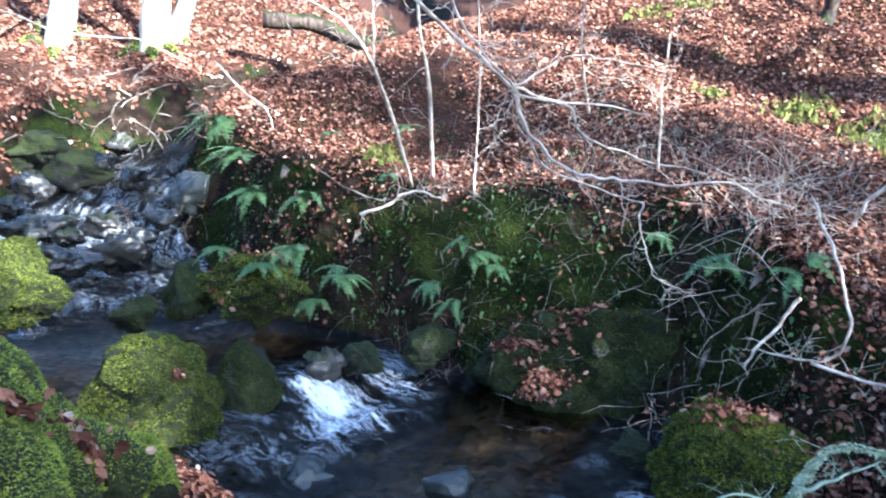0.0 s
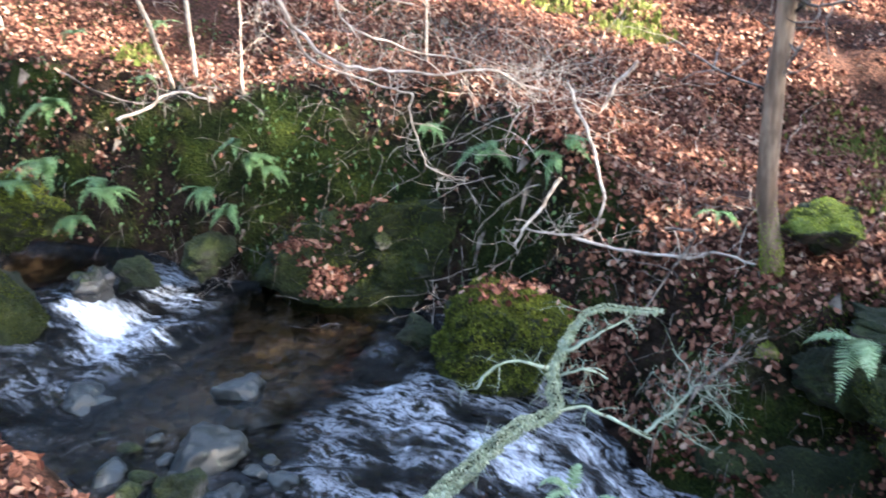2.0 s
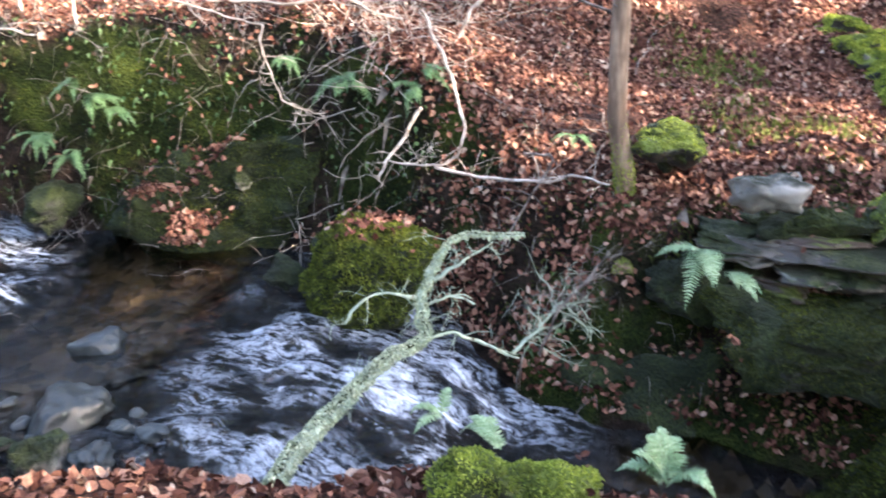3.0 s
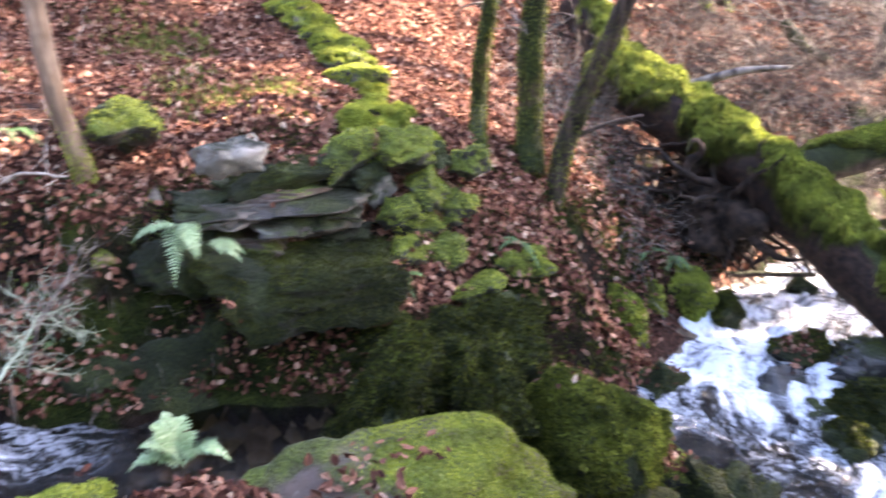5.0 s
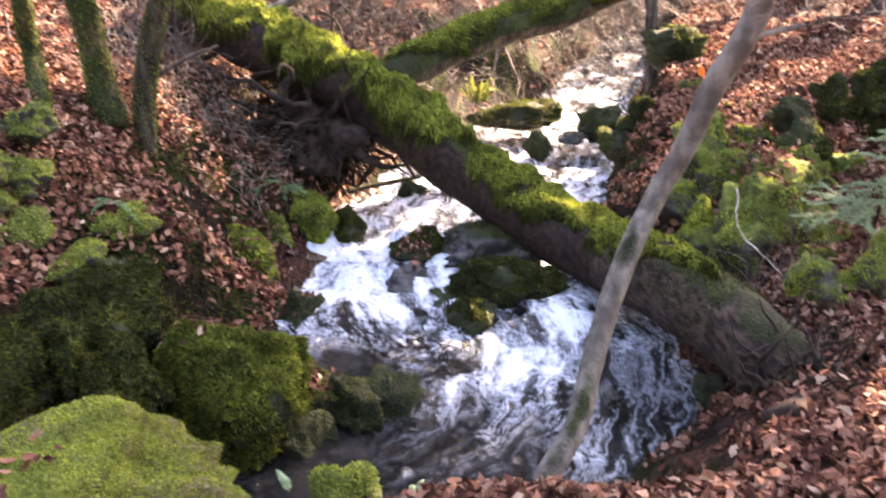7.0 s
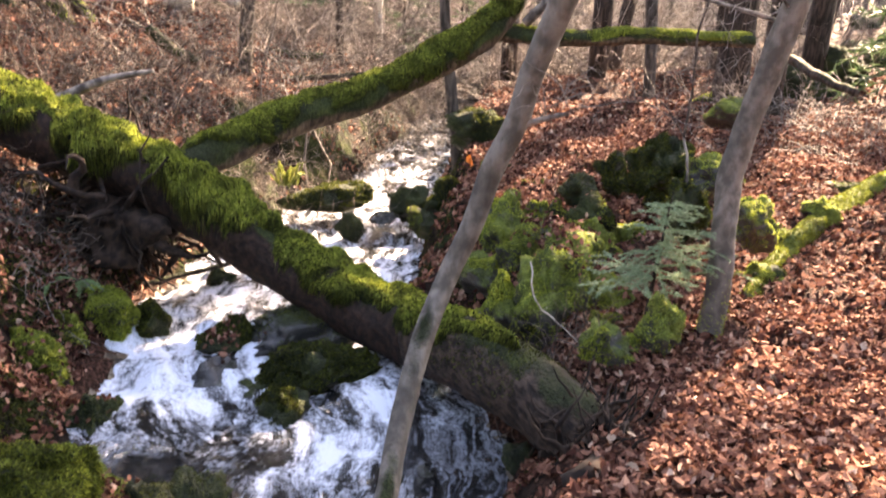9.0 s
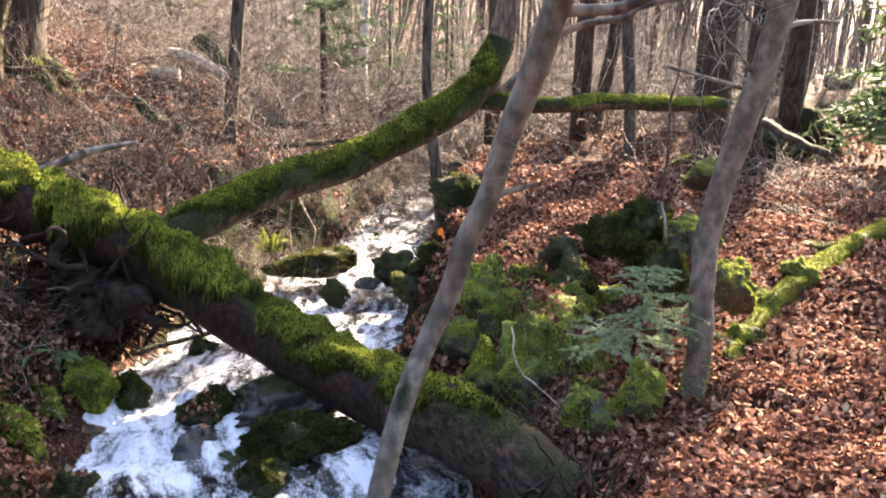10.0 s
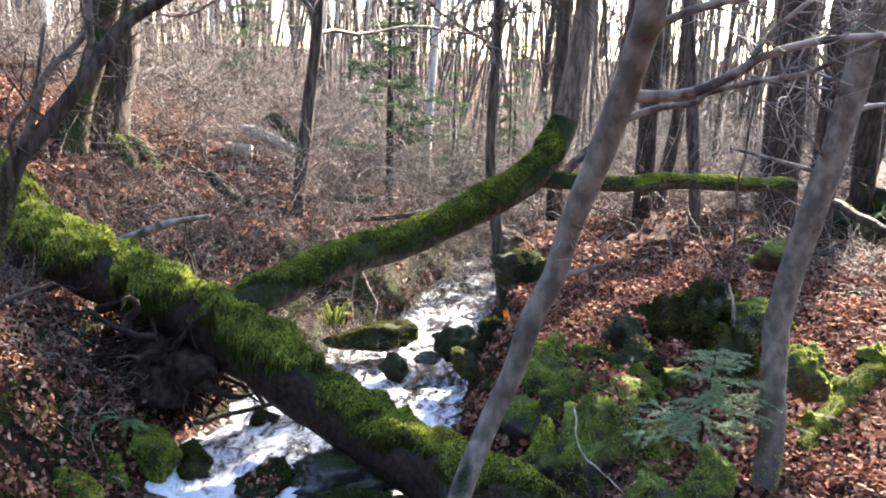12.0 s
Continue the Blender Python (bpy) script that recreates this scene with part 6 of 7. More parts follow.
def branch(points, r0, r1, mat, label, seed=0, twig_count=10, twig_len=0.4, depth=2, name="branch", side=(), twig_r=0.0035, crust=0):
    top = thing(name, points[0], label, "branch")
    rng = np.random.default_rng(seed)
    points = crooked(points, rng)
    _, path = stem(top, "main_stem", points, r0, r1, mat, 8, 3, 0.1, seed)
    if crust:
        pts, nrm = surface_samples(top.children[0], crust, rng, -1.2)
        s = Soup()
        blades(s, rng, pts, nrm, 0.017, 0.012, 0.8, 0.0)
        mesh_object("lichen", s, LICHEN_TUFT, top, False, "pale green lichen crust", "stuff")
    s = Soup()
    if twig_count:
        twigs(s, rng, path, twig_r, twig_len, twig_count, depth, 3, 0.05, 0.7)
    for i, (pts, a, b) in enumerate(side):
        _, q = stem(top, "side_branch", crooked(pts, rng), a, b, mat, 7, 3, 0.1, seed + i)
        if twig_count:
            twigs(s, rng, q, twig_r, twig_len * 0.7, max(3, twig_count // 2), depth, 3, 0.05, 0.7)
    if s.v:
        mesh_object("twig_growth", s, mat, top, True, kind="stuff")
    return top


branch([(-0.29, 4.59, 3.01), (-0.14, 4.70, 2.83), (0.15, 4.80, 2.59), (0.40, 4.78, 2.37), (0.45, 4.78, 2.22), (0.54, 4.77, 2.07), (0.66, 4.70, 1.93), (0.85, 4.62, 1.86), (1.02, 4.59, 1.84), (1.26, 4.53, 1.82), (1.61, 4.52, 1.83), (1.77, 4.57, 1.76), (2.00, 4.58, 1.69)], 0.013, 0.006, TWIG_PALE, "pale bare branch hanging over the stream", 81, 14, 0.5, 2, side=(
    ([(0.42, 4.78, 2.33), (0.51, 4.82, 2.09), (0.62, 4.86, 1.90), (0.95, 4.86, 1.76), (1.22, 4.85, 1.68)], 0.010, 0.004),
    ([(1.22, 4.85, 1.68), (1.20, 4.85, 1.56), (1.25, 4.84, 1.36), (1.32, 4.82, 1.21), (1.47, 4.78, 1.14)], 0.006, 0.003),
    ([(0.40, 4.78, 2.37), (0.59, 4.86, 2.47), (0.77, 4.94, 2.56), (1.00, 4.90, 2.53), (1.37, 5.02, 2.46)], 0.008, 0.004),
    ([(0.40, 4.78, 2.37), (0.67, 4.95, 2.29), (0.98, 5.11, 2.27), (1.33, 5.23, 2.20)], 0.010, 0.005),
    ([(0.45, 4.78, 2.32), (0.74, 4.74, 2.24), (0.80, 4.73, 2.11), (1.06, 4.78, 1.99), (1.56, 4.75, 1.86)], 0.009, 0.004)))
branch([(-0.01, 4.60, 2.96), (0.15, 4.70, 2.66), (0.31, 4.69, 2.48), (0.47, 4.78, 2.30)], 0.009, 0.005, TWIG_PALE, "pale bare branch crossing another", 82, 12, 0.5)
for k, pts in enumerate((
        [(-0.96, 5.92, 3.01), (-0.72, 6.06, 2.86), (-0.55, 6.18, 2.61), (-0.42, 6.49, 2.21), (-0.27, 6.89, 1.58)],
        [(-0.22, 6.60, 3.26), (-0.18, 6.70, 2.80), (-0.11, 6.80, 2.39), (-0.09, 7.00, 1.65)],
        [(0.27, 6.49, 3.33), (0.30, 6.69, 2.53), (0.29, 6.89, 1.97), (0.28, 6.99, 1.50)],
        [(-0.56, 6.48, 3.29), (-0.55, 6.58, 2.83), (-0.57, 6.68, 2.57)],
        [(0.97, 5.52, 3.17), (0.96, 5.72, 2.75), (1.05, 6.01, 2.40), (1.11, 6.20, 2.21)],
        [(1.59, 5.79, 2.76), (1.61, 5.99, 2.29), (1.63, 6.09, 1.79)])):
    branch(pts[::-1], 0.017 if k < 2 else 0.010, 0.010 if k < 2 else 0.005, TWIG_PALE, "thin pale sapling on the far bank", 90 + k, 8, 0.5, name="sapling")
branch([(-0.62, 5.97, 1.46), (-0.41, 6.09, 1.52), (-0.24, 6.20, 1.61), (-0.02, 6.40, 1.54)], 0.013, 0.006, TWIG_PALE, "short pale dead branch on the bank", 101, 8, 0.4)
branch([(-0.98, 6.22, 1.78), (-0.72, 6.26, 1.62), (-0.43, 6.39, 1.52), (-0.11, 6.60, 1.61), (0.22, 6.70, 1.53), (0.45, 6.58, 1.36)], 0.007, 0.003, TWIG, "thin dead twig on the bank", 102, 8, 0.4)
branch([(2.24, 4.86, 1.71), (2.32, 4.72, 1.45), (2.36, 4.59, 1.18), (2.35, 4.48, 0.98), (2.29, 4.51, 0.81), (2.15, 4.58, 0.77), (1.95, 4.77, 0.78)], 0.011, 0.006, TWIG_PALE, "bent pale branch hanging down the bank", 103, 8, 0.35)
branch([(2.18, 4.56, 0.76), (2.40, 4.34, 0.72), (2.70, 4.05, 0.72), (2.81, 3.91, 0.79), (2.96, 3.75, 0.75)], 0.011, 0.006, TWIG_PALE, "slender branch lying along the bank", 104, 6, 0.4)
branch([(2.19, 4.78, 1.10), (2.09, 4.82, 0.93), (1.95, 4.77, 0.80), (1.84, 4.70, 0.68)], 0.012, 0.007, TWIG_PALE, "short branch propped on the bank", 105, 4, 0.3)
branch([(2.58, 4.12, 0.90), (2.73, 4.03, 0.87), (2.49, 3.94, 0.64), (2.29, 3.83, 0.46)], 0.009, 0.005, TWIG, "thin broken branch on the bank", 106, 6, 0.3)
branch([(2.88, 5.10, 1.81), (2.75, 5.17, 1.64), (2.68, 5.21, 1.48)], 0.016, 0.010, TWIG_PALE, "short pale stick in the leaves", 107, 2, 0.2, 1)
branch([(-4.23, 7.94, 3.16), (-3.93, 8.65, 3.01), (-3.49, 9.37, 3.01), (-3.04, 9.74, 2.78)], 0.012, 0.006, TWIG_PALE, "thin pale twig across the beech trunks", 108, 5, 0.4, 1)
branch([(-2.46, 8.86, 2.74), (-2.14, 8.74, 2.43), (-1.87, 8.60, 2.23), (-1.76, 8.42, 2.02)], 0.012, 0.007, TWIG_PALE, "bare stick leaning on the bank", 109, 4, 0.4)
branch([(-2.87, 13.19, 3.63), (-2.04, 13.35, 3.56), (-1.30, 13.14, 3.25), (-0.44, 12.99, 3.12)], 0.14, 0.10, BARK_BROWN, "dark rotting log on the leafy slope", 110, 0, name="fallen_log")
branch([(-2.13, 9.77, 2.22), (-1.80, 9.84, 2.31), (-1.56, 10.08, 2.43)], 0.09, 0.05, BARK_MOSSY, "short mossy log on the bank", 111, 0, name="fallen_log")
# lichen branch over the riffle
branch([(0.52, 2.58, 0.10), (0.71, 2.75, 0.21), (0.95, 2.89, 0.28), (1.20, 3.02, 0.36), (1.43, 3.09, 0.40), (1.49, 3.23, 0.51), (1.60, 3.29, 0.67), (1.74, 3.33, 0.77), (2.07, 3.26, 0.75)], 0.040, 0.008, LICHEN, "branch crusted with pale green lichen over the riffle", 120, 12, 0.24, 2, crust=5200, twig_r=0.004, side=(
    ([(1.46, 3.24, 0.54), (1.32, 3.24, 0.60), (1.19, 3.24, 0.58), (1.11, 3.26, 0.47)], 0.013, 0.007),
    ([(1.43, 3.09, 0.40), (1.59, 3.07, 0.40), (1.74, 3.05, 0.31), (1.91, 3.01, 0.21)], 0.014, 0.006),
    ([(1.56, 3.25, 0.61), (1.72, 3.23, 0.69), (1.89, 3.25, 0.75)], 0.012, 0.006),
    ([(1.49, 3.23, 0.48), (1.63, 3.22, 0.52), (1.77, 3.21, 0.45)], 0.009, 0.005)))
branch([(2.08, 3.35, 0.03), (2.25, 3.37, 0.12), (2.40, 3.39, 0.25), (2.47, 3.35, 0.17)], 0.010, 0.005, LICHEN, "lichen-grey twigs over the dark channel", 121, 16, 0.35, 2)
branch([(2.21, 3.29, 0.01), (2.35, 3.32, 0.25), (2.54, 3.31, 0.42), (2.67, 3.34, 0.52)], 0.010, 0.005, TWIG, "grey dead branch at the foot of a young tree", 122, 14, 0.35, 2)
# sticks at the lower rapids
branch([(6.73, 1.64, -0.77), (7.07, 1.12, -0.92), (7.36, 0.58, -0.98), (7.60, 0.08, -0.97)], 0.035, 0.022, BARK_BROWN, "dark dead branch under the log", 123, 3, 0.3, 1)
branch([(7.33, 2.32, 0.04), (7.52, 2.10, 0.16), (7.73, 1.78, 0.27)], 0.035, 0.02, BARK_BROWN, "dark branch running into the log", 124, 3, 0.4, 1)
branch([(7.44, 1.71, -0.56), (7.42, 1.41, -0.43), (7.39, 1.10, -0.22)], 0.11, 0.09, BARK_BROWN, "dark rotten root beside the log", 125, 0)
branch([(6.15, -3.61, 0.55), (6.15, -3.62, 0.92), (6.15, -3.60, 1.33), (6.13, -3.65, 1.81), (6.12, -3.67, 2.39)], 0.012, 0.006, TWIG_DARK, "thin dark sapling with a few side twigs", 126, 12, 0.6, name="sapling", side=(([(6.15, -3.61, 0.55), (6.24, -3.44, 0.81), (6.34, -3.23, 0.96)], 0.007, 0.004),))
branch([(5.95, -3.56, 0.06), (6.03, -3.62, 0.31), (6.15, -3.61, 0.55)], 0.013, 0.010, TWIG, "pale foot of a thin sapling", 127, 0)
branch([(5.10, -2.04, 0.01), (4.98, -2.07, -0.24), (4.82, -2.21, -0.36), (4.66, -2.35, -0.48)], 0.006, 0.004, TWIG_PALE, "thin pale arching stem", 128, 3, 0.3, 1)
branch([(8.00, -5.74, 0.86), (7.44, -5.67, 0.79), (6.91, -5.71, 0.73)], 0.055, 0.04, BARK_BROWN, "mossy branch leaning down to the leaves", 129, 3, 0.4, 1)
branch([(13.89, 0.90, 1.08), (13.73, 0.44, 0.96), (13.55, 0.08, 0.76)], 0.11, 0.09, HEARTWOOD, "pale stripped log on the hillside", 130, 0, name="fallen_log")
branch([(14.13, 0.46, 1.30), (13.95, 0.18, 1.04), (13.75, 0.04, 0.69)], 0.13, 0.11, BARK_MOSSY, "mossy log on the hillside", 131, 0, name="fallen_log")
branch([(13.76, 1.17, 0.80), (13.71, 0.76, 0.75)], 0.12, 0.11, HEARTWOOD, "pale cut log end on the hillside", 132, 0, name="fallen_log")
branch([(13.36, -0.27, 0.09), (13.36, -0.73, 0.03), (13.54, -1.20, -0.01)], 0.09, 0.07, BARK_MOSSY, "mossy log by the stream", 133, 0, name="fallen_log")
branch([(12.36, -0.45, -0.15), (12.33, -1.30, -0.09), (12.46, -2.01, -0.08)], 0.05, 0.03, BARK_BROWN, "dark fallen branch by the stream", 134, 4, 0.4, 1)
branch([(11.25, 1.10, 0.71), (11.09, 0.80, 0.47), (10.92, 0.50, 0.35)], 0.08, 0.06, BARK_MOSSY, "short mossy log on the hillside", 135, 0, name="fallen_log")

# ---- mossy ridge in the leaves ----
ridge_top = thing("tree_root", (5.16, -3.81, -0.35), "long surface root under bright moss in the leaf litter", "root")
r_ob, _ = stem(ridge_top, "root", [(5.07, -3.71, -0.37), (5.57, -4.25, -0.31), (6.19, -5.04, -0.27), (6.95, -6.09, -0.28), (7.74, -7.43, -0.27)], 0.05, 0.12, STONE_LIT_MOSS, 12, 8, 0.2, 171)
moss_on(r_ob, 18000, 0.022, 0.005, 172, -0.4, 0.2, 0.15, MOSS_MID)

# ---- tree root on the near bank ----
root_top = thing("tree_root", (-1.59, 2.54, 1.27), "spreading tree roots under thick green moss", "root")
for k, (pts, a, b) in enumerate((
        ([(-1.81, 2.52, 1.47), (-1.59, 2.61, 1.30), (-1.44, 2.63, 1.13), (-1.27, 2.66, 1.05), (-1.10, 2.74, 0.91)], 0.20, 0.10),
        ([(-1.59, 2.43, 1.31), (-1.44, 2.46, 1.16), (-1.29, 2.43, 1.04), (-1.24, 2.40, 0.86)], 0.22, 0.12),
        ([(-1.33, 2.69, 1.06), (-1.21, 2.80, 0.98), (-1.11, 2.84, 0.94), (-1.02, 2.71, 0.86)], 0.09, 0.06),
        ([(-1.46, 2.15, 1.28), (-1.27, 2.15, 1.18), (-1.16, 2.10, 1.08)], 0.2, 0.12))):
    r_ob, _ = stem(root_top, "root", pts, a, b, STONE_MOSSY, 16, 10, 0.08, 140 + k)
    co = np.empty(len(r_ob.data.vertices) * 3)
    r_ob.data.vertices.foreach_get("co", co)
    ROCKS.append((co.reshape(-1, 3) + np.array(root_top.matrix_basis.translation), [tuple(f.vertices) for f in r_ob.data.polygons]))
    moss_on(r_ob, 7000, 0.016, 0.004, 150 + k, -0.2, 0.1, 0.0, MOSS_LIT)

from mathutils.bvhtree import BVHTree

BANK_GREEN = leaf_material("dark ivy green", ((0.0, (0.02, 0.05, 0.018)), (0.6, (0.05, 0.11, 0.04)), (1.0, (0.12, 0.20, 0.08))), 0.5)

# ---- ferns ----
def frond(soup, rng, base, way, length, wide, droop):
    """One fern frond: an arching rib with pairs of tapering leaflets."""
    d = np.array(way, float)
    d /= np.linalg.norm(d)
    k = np.linspace(0, 1, 15)[:, None]
    rib = np.array(base) + d * length * k + np.array([0, 0, -droop * length]) * k ** 2.2
    twig(soup, rib, 0.003, 0.001)
    t = np.gradient(rib, axis=0)
    t /= np.linalg.norm(t, axis=1)[:, None]
    s = np.cross(t, (0, 0, 1.0))
    s /= np.linalg.norm(s, axis=1)[:, None] + 1e-9
    fine = np.linspace(0.08, 0.99, 28)
    for f in fine:
        p = np.array([np.interp(f, k[:, 0], rib[:, i]) for i in range(3)])
        j = min(int(f * 14), 13)
        w = wide * math.sin(math.pi * min(1.0, 0.18 + f * 0.82)) ** 0.7 * (1.05 - f * 0.6)
        step = length * 0.036
        for sgn in (-1, 1):
            o = s[j] * sgn * w + t[j] * w * 0.35 + rng.normal(0, 0.08, 3) * w + np.array([0, 0, -0.12 * w])
            soup.add([p - t[j] * step * 0.42, p + t[j] * step * 0.42, p + o * 0.6 + t[j] * step * 0.36, p + o, p + o * 0.6 - t[j] * step * 0.30], [[0, 1, 2, 3, 4]])


def fern(base, fronds, length, label, seed, aim=None, spread=1.0, wide=0.26, mat=None, rise=(0.15, 0.8)):
    top = thing("fern", base, label, "fern")
    rng = np.random.default_rng(seed)
    for i in range(fronds):
        a = rng.uniform(0, 6.3) if aim is None else math.radians(aim) + rng.normal(0, 0.5) * spread
        s = Soup()
        frond(s, rng, np.array(base), (math.cos(a), math.sin(a), rng.uniform(*rise)), length * rng.uniform(0.7, 1.1), length * wide * rng.uniform(0.85, 1.15), rng.uniform(0.4, 0.9))
        mesh_object("frond", s, mat or FERN, top, False)
    return top


BANK_FERN = "green fern hanging from the dark bank"
for k, (p, n, ln, aim) in enumerate((
        ((-1.25, 6.63, 1.09), 6, 0.42, -90), ((-1.47, 6.54, 0.96), 5, 0.36, -120), ((-0.87, 6.54, 0.86), 4, 0.30, -80), ((-1.06, 6.41, 0.70), 4, 0.26, -90), ((-1.17, 6.90, 1.48), 5, 0.34, -100),
        ((0.26, 6.49, 1.06), 5, 0.32, -80), ((0.39, 6.39, 0.99), 3, 0.25, -80), ((0.05, 6.30, 0.68), 3, 0.24, -90), ((-0.11, 6.40, 0.85), 4, 0.26, -90), ((-1.83, 7.58, 1.81), 7, 0.45, -130),
        ((-2.32, 8.69, 2.11), 8, 0.55, -110), ((-1.68, 7.10, 1.51), 6, 0.35, -110), ((-1.93, 6.94, 1.03), 5, 0.3, -110), ((1.96, 5.56, 1.15), 2, 0.34, -90), ((2.28, 5.23, 1.18), 4, 0.32, -90),
        ((2.35, 5.08, 1.28), 3, 0.22, -80), ((1.63, 6.08, 1.29), 3, 0.22, -90), ((-1.05, 7.53, 2.00), 4, 0.22, None), ((-0.36, 7.49, 2.07), 5, 0.2, None), ((-0.47, 7.08, 1.66), 3, 0.2, None))):
    fern(p, n + 3, ln * 1.05, BANK_FERN, 200 + k, aim, 1.2, 0.24)
for k, (p, n, ln) in enumerate((((0.18, 6.22, 1.22), 5, 0.26), ((-0.07, 6.02, 0.91), 4, 0.24), ((0.10, 5.92, 0.81), 3, 0.22), ((1.51, 5.54, 1.39), 3, 0.24), ((1.81, 5.14, 1.29), 3, 0.34), ((2.13, 4.80, 1.23), 3, 0.24), ((2.26, 4.85, 1.36), 3, 0.2), ((-0.77, 6.16, 1.02), 4, 0.3), ((2.94, 4.13, 0.97), 4, 0.2), ((3.62, 3.15, 0.83), 3, 0.16), ((3.90, 2.21, 0.10), 4, 0.22))):
    fern(p, n, ln, BANK_FERN, 260 + k, -110, 0.8, 0.2)
fern((3.08, 3.06, 0.55), 5, 0.36, "bright green fern hanging over the ledge", 230, -125, 0.9, 0.24, FERN_PALE)
fern((3.15, 2.92, 0.46), 3, 0.28, "bright green fern hanging over the ledge", 231, -110, 0.8, 0.24, FERN_PALE)
fern((3.09, 4.27, 0.81), 4, 0.2, "small green fern on the bank", 232, -100)
fern((1.80, 1.79, 0.35), 9, 0.42, "pale green fern on the near bank", 233, 60, 2.4, 0.15, FERN_PALE, (1.2, 3.0))
fern((1.38, 2.28, 0.34), 3, 0.32, "pale upright fern on the near bank", 234, 90, 0.8, 0.15, FERN_PALE, (0.6, 1.8))
fern((1.18, 2.34, 0.49), 4, 0.24, "pale green fern on the near bank", 235, 90, 1.4, 0.15, FERN_PALE, (0.6, 1.8))
fern((1.36, 2.20, 0.37), 4, 0.2, "pale green fern on the near bank", 236, 90, 1.2, 0.15, FERN_PALE, (0.6, 1.8))
fern((3.07, 0.23, -0.51), 3, 0.2, "pale fern at the edge of the near bank", 237, 20, 1.0, 0.15, FERN_PALE, (0.6, 1.8))
fern((2.91, 0.45, -0.42), 3, 0.16, "pale fern at the edge of the near bank", 238, 20, 1.0, 0.15, FERN_PALE, (0.6, 1.8))
fern((3.00, -0.08, -0.56), 2, 0.16, "pale fern at the edge of the near bank", 239, 20, 1.0, 0.15, FERN_PALE, (0.6, 1.8))
fern((4.56, 1.71, 0.18), 5, 0.3, "pale fern in the leaf litter", 240, None, 1.0, 0.12)
fern((6.11, 1.63, -0.64), 4, 0.34, "green fern at the edge of the rapids", 241, -150)
fern((6.54, 1.17, -0.60), 5, 0.25, "bright green fern under the log", 242, None)
fern((6.39, 1.71, -0.81), 5, 0.34, "green fern beside a mossy boulder", 243, -140)
fern((6.37, 1.32, -0.53), 5, 0.3, "pale fern near the mossy stems", 244, None, 1.0, 0.12)
fern((7.22, 1.68, -0.29), 4, 0.4, "pale fern behind the log", 245, None, 1.0, 0.12)

# ---- small green plants ----
def tuft(place, radius, tall, count, label, seed, mat=None, droop=0.5):
    top = thing("grass_tuft", place, label, "plant")
    rng = np.random.default_rng(seed)
    p = np.array(place) + rng.normal(0, radius * 0.5, (count, 3)) * np.array([1, 1, 0])
    p[:, 2] = np.maximum(on_ground(p[:, 0], p[:, 1])[0], place[2] - 0.1)
    s = Soup()
    blades(s, rng, p, np.tile((0, 0, 1.0), (count, 1)), tall, tall * 0.07, 0.5, droop)
    mesh_object("grass", s, mat or GRASSY, top, False, kind="stuff")
    return top


for k, (p, r, h, n) in enumerate((((3.59, 7.99, 2.20), 0.3, 0.08, 220), ((2.74, 8.33, 2.37), 0.15, 0.12, 150), ((3.88, 7.11, 1.93), 0.35, 0.16, 500), ((3.56, 8.02, 2.21), 0.3, 0.14, 300), ((4.90, 5.08, 1.03), 0.4, 0.12, 600), ((3.68, 6.96, 1.92), 0.3, 0.1, 240), ((-0.58, 7.88, 1.76), 0.2, 0.12, 250), ((4.32, 4.08, 0.89), 0.35, 0.1, 500), ((4.66, 3.71, 0.88), 0.3, 0.1, 400), ((3.30, 10.64, 3.50), 0.3, 0.14, 160), ((2.55, 10.23, 3.42), 0.25, 0.14, 120))):
    tuft(p, r, h, n, "yellow-green grass and moss in the leaf litter", 300 + k)
tuft((8.96, -0.50, -0.55), 0.10, 0.34, 46, "long yellow grass on the bank below the leaning stem", 320, None, 0.1)
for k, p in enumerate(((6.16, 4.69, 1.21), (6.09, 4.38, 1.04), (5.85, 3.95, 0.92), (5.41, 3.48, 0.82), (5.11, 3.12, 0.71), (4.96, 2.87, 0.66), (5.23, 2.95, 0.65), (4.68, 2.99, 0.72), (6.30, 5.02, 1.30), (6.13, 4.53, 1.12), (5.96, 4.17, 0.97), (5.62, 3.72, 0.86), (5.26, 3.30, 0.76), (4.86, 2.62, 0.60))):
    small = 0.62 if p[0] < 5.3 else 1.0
    boulder((p[0], p[1], p[2] + 0.02), (0.24 * small, 0.2 * small, 0.15 * small), STONE_MOSSY, "sunlit mossy stone in a line down the slope", 40 * k, 330 + k, moss=1500, tuft=0.024, shoots=MOSS_LIT)


# ---- leaf litter ----
def litter(count, cx, cy, spread, size, seed, lo=3.0):
    """Fallen leaves on the ground about a place, clear of the water and of steep earth."""
    rng = np.random.default_rng(seed)
    a = rng.uniform(0, 6.3, count)
    r = spread * np.sqrt(rng.random(count))
    x, y = cx + r * np.cos(a), cy + r * np.sin(a)
    z, n, level, d, side = on_ground(x, y)
    patch = fbm(x, y, 1.1, 4, 41)
    chance = smooth(0.36, 0.68, n[:, 2] + patch * 0.4) * smooth(-0.34, -0.04, patch + 0.12)
    ok = (z > level + 0.05) & (rng.random(count) < np.maximum(chance, 0.05))
    p = np.stack([x, y, z], 1)[ok]
    s = Soup()
    leaves(s, rng, p, n[ok], size)
    ob = mesh_object("leaf_litter", s, LITTER, None, False, "fallen red-brown beech leaves covering the ground", "stuff")
    return tagged(ob, category="leaves")


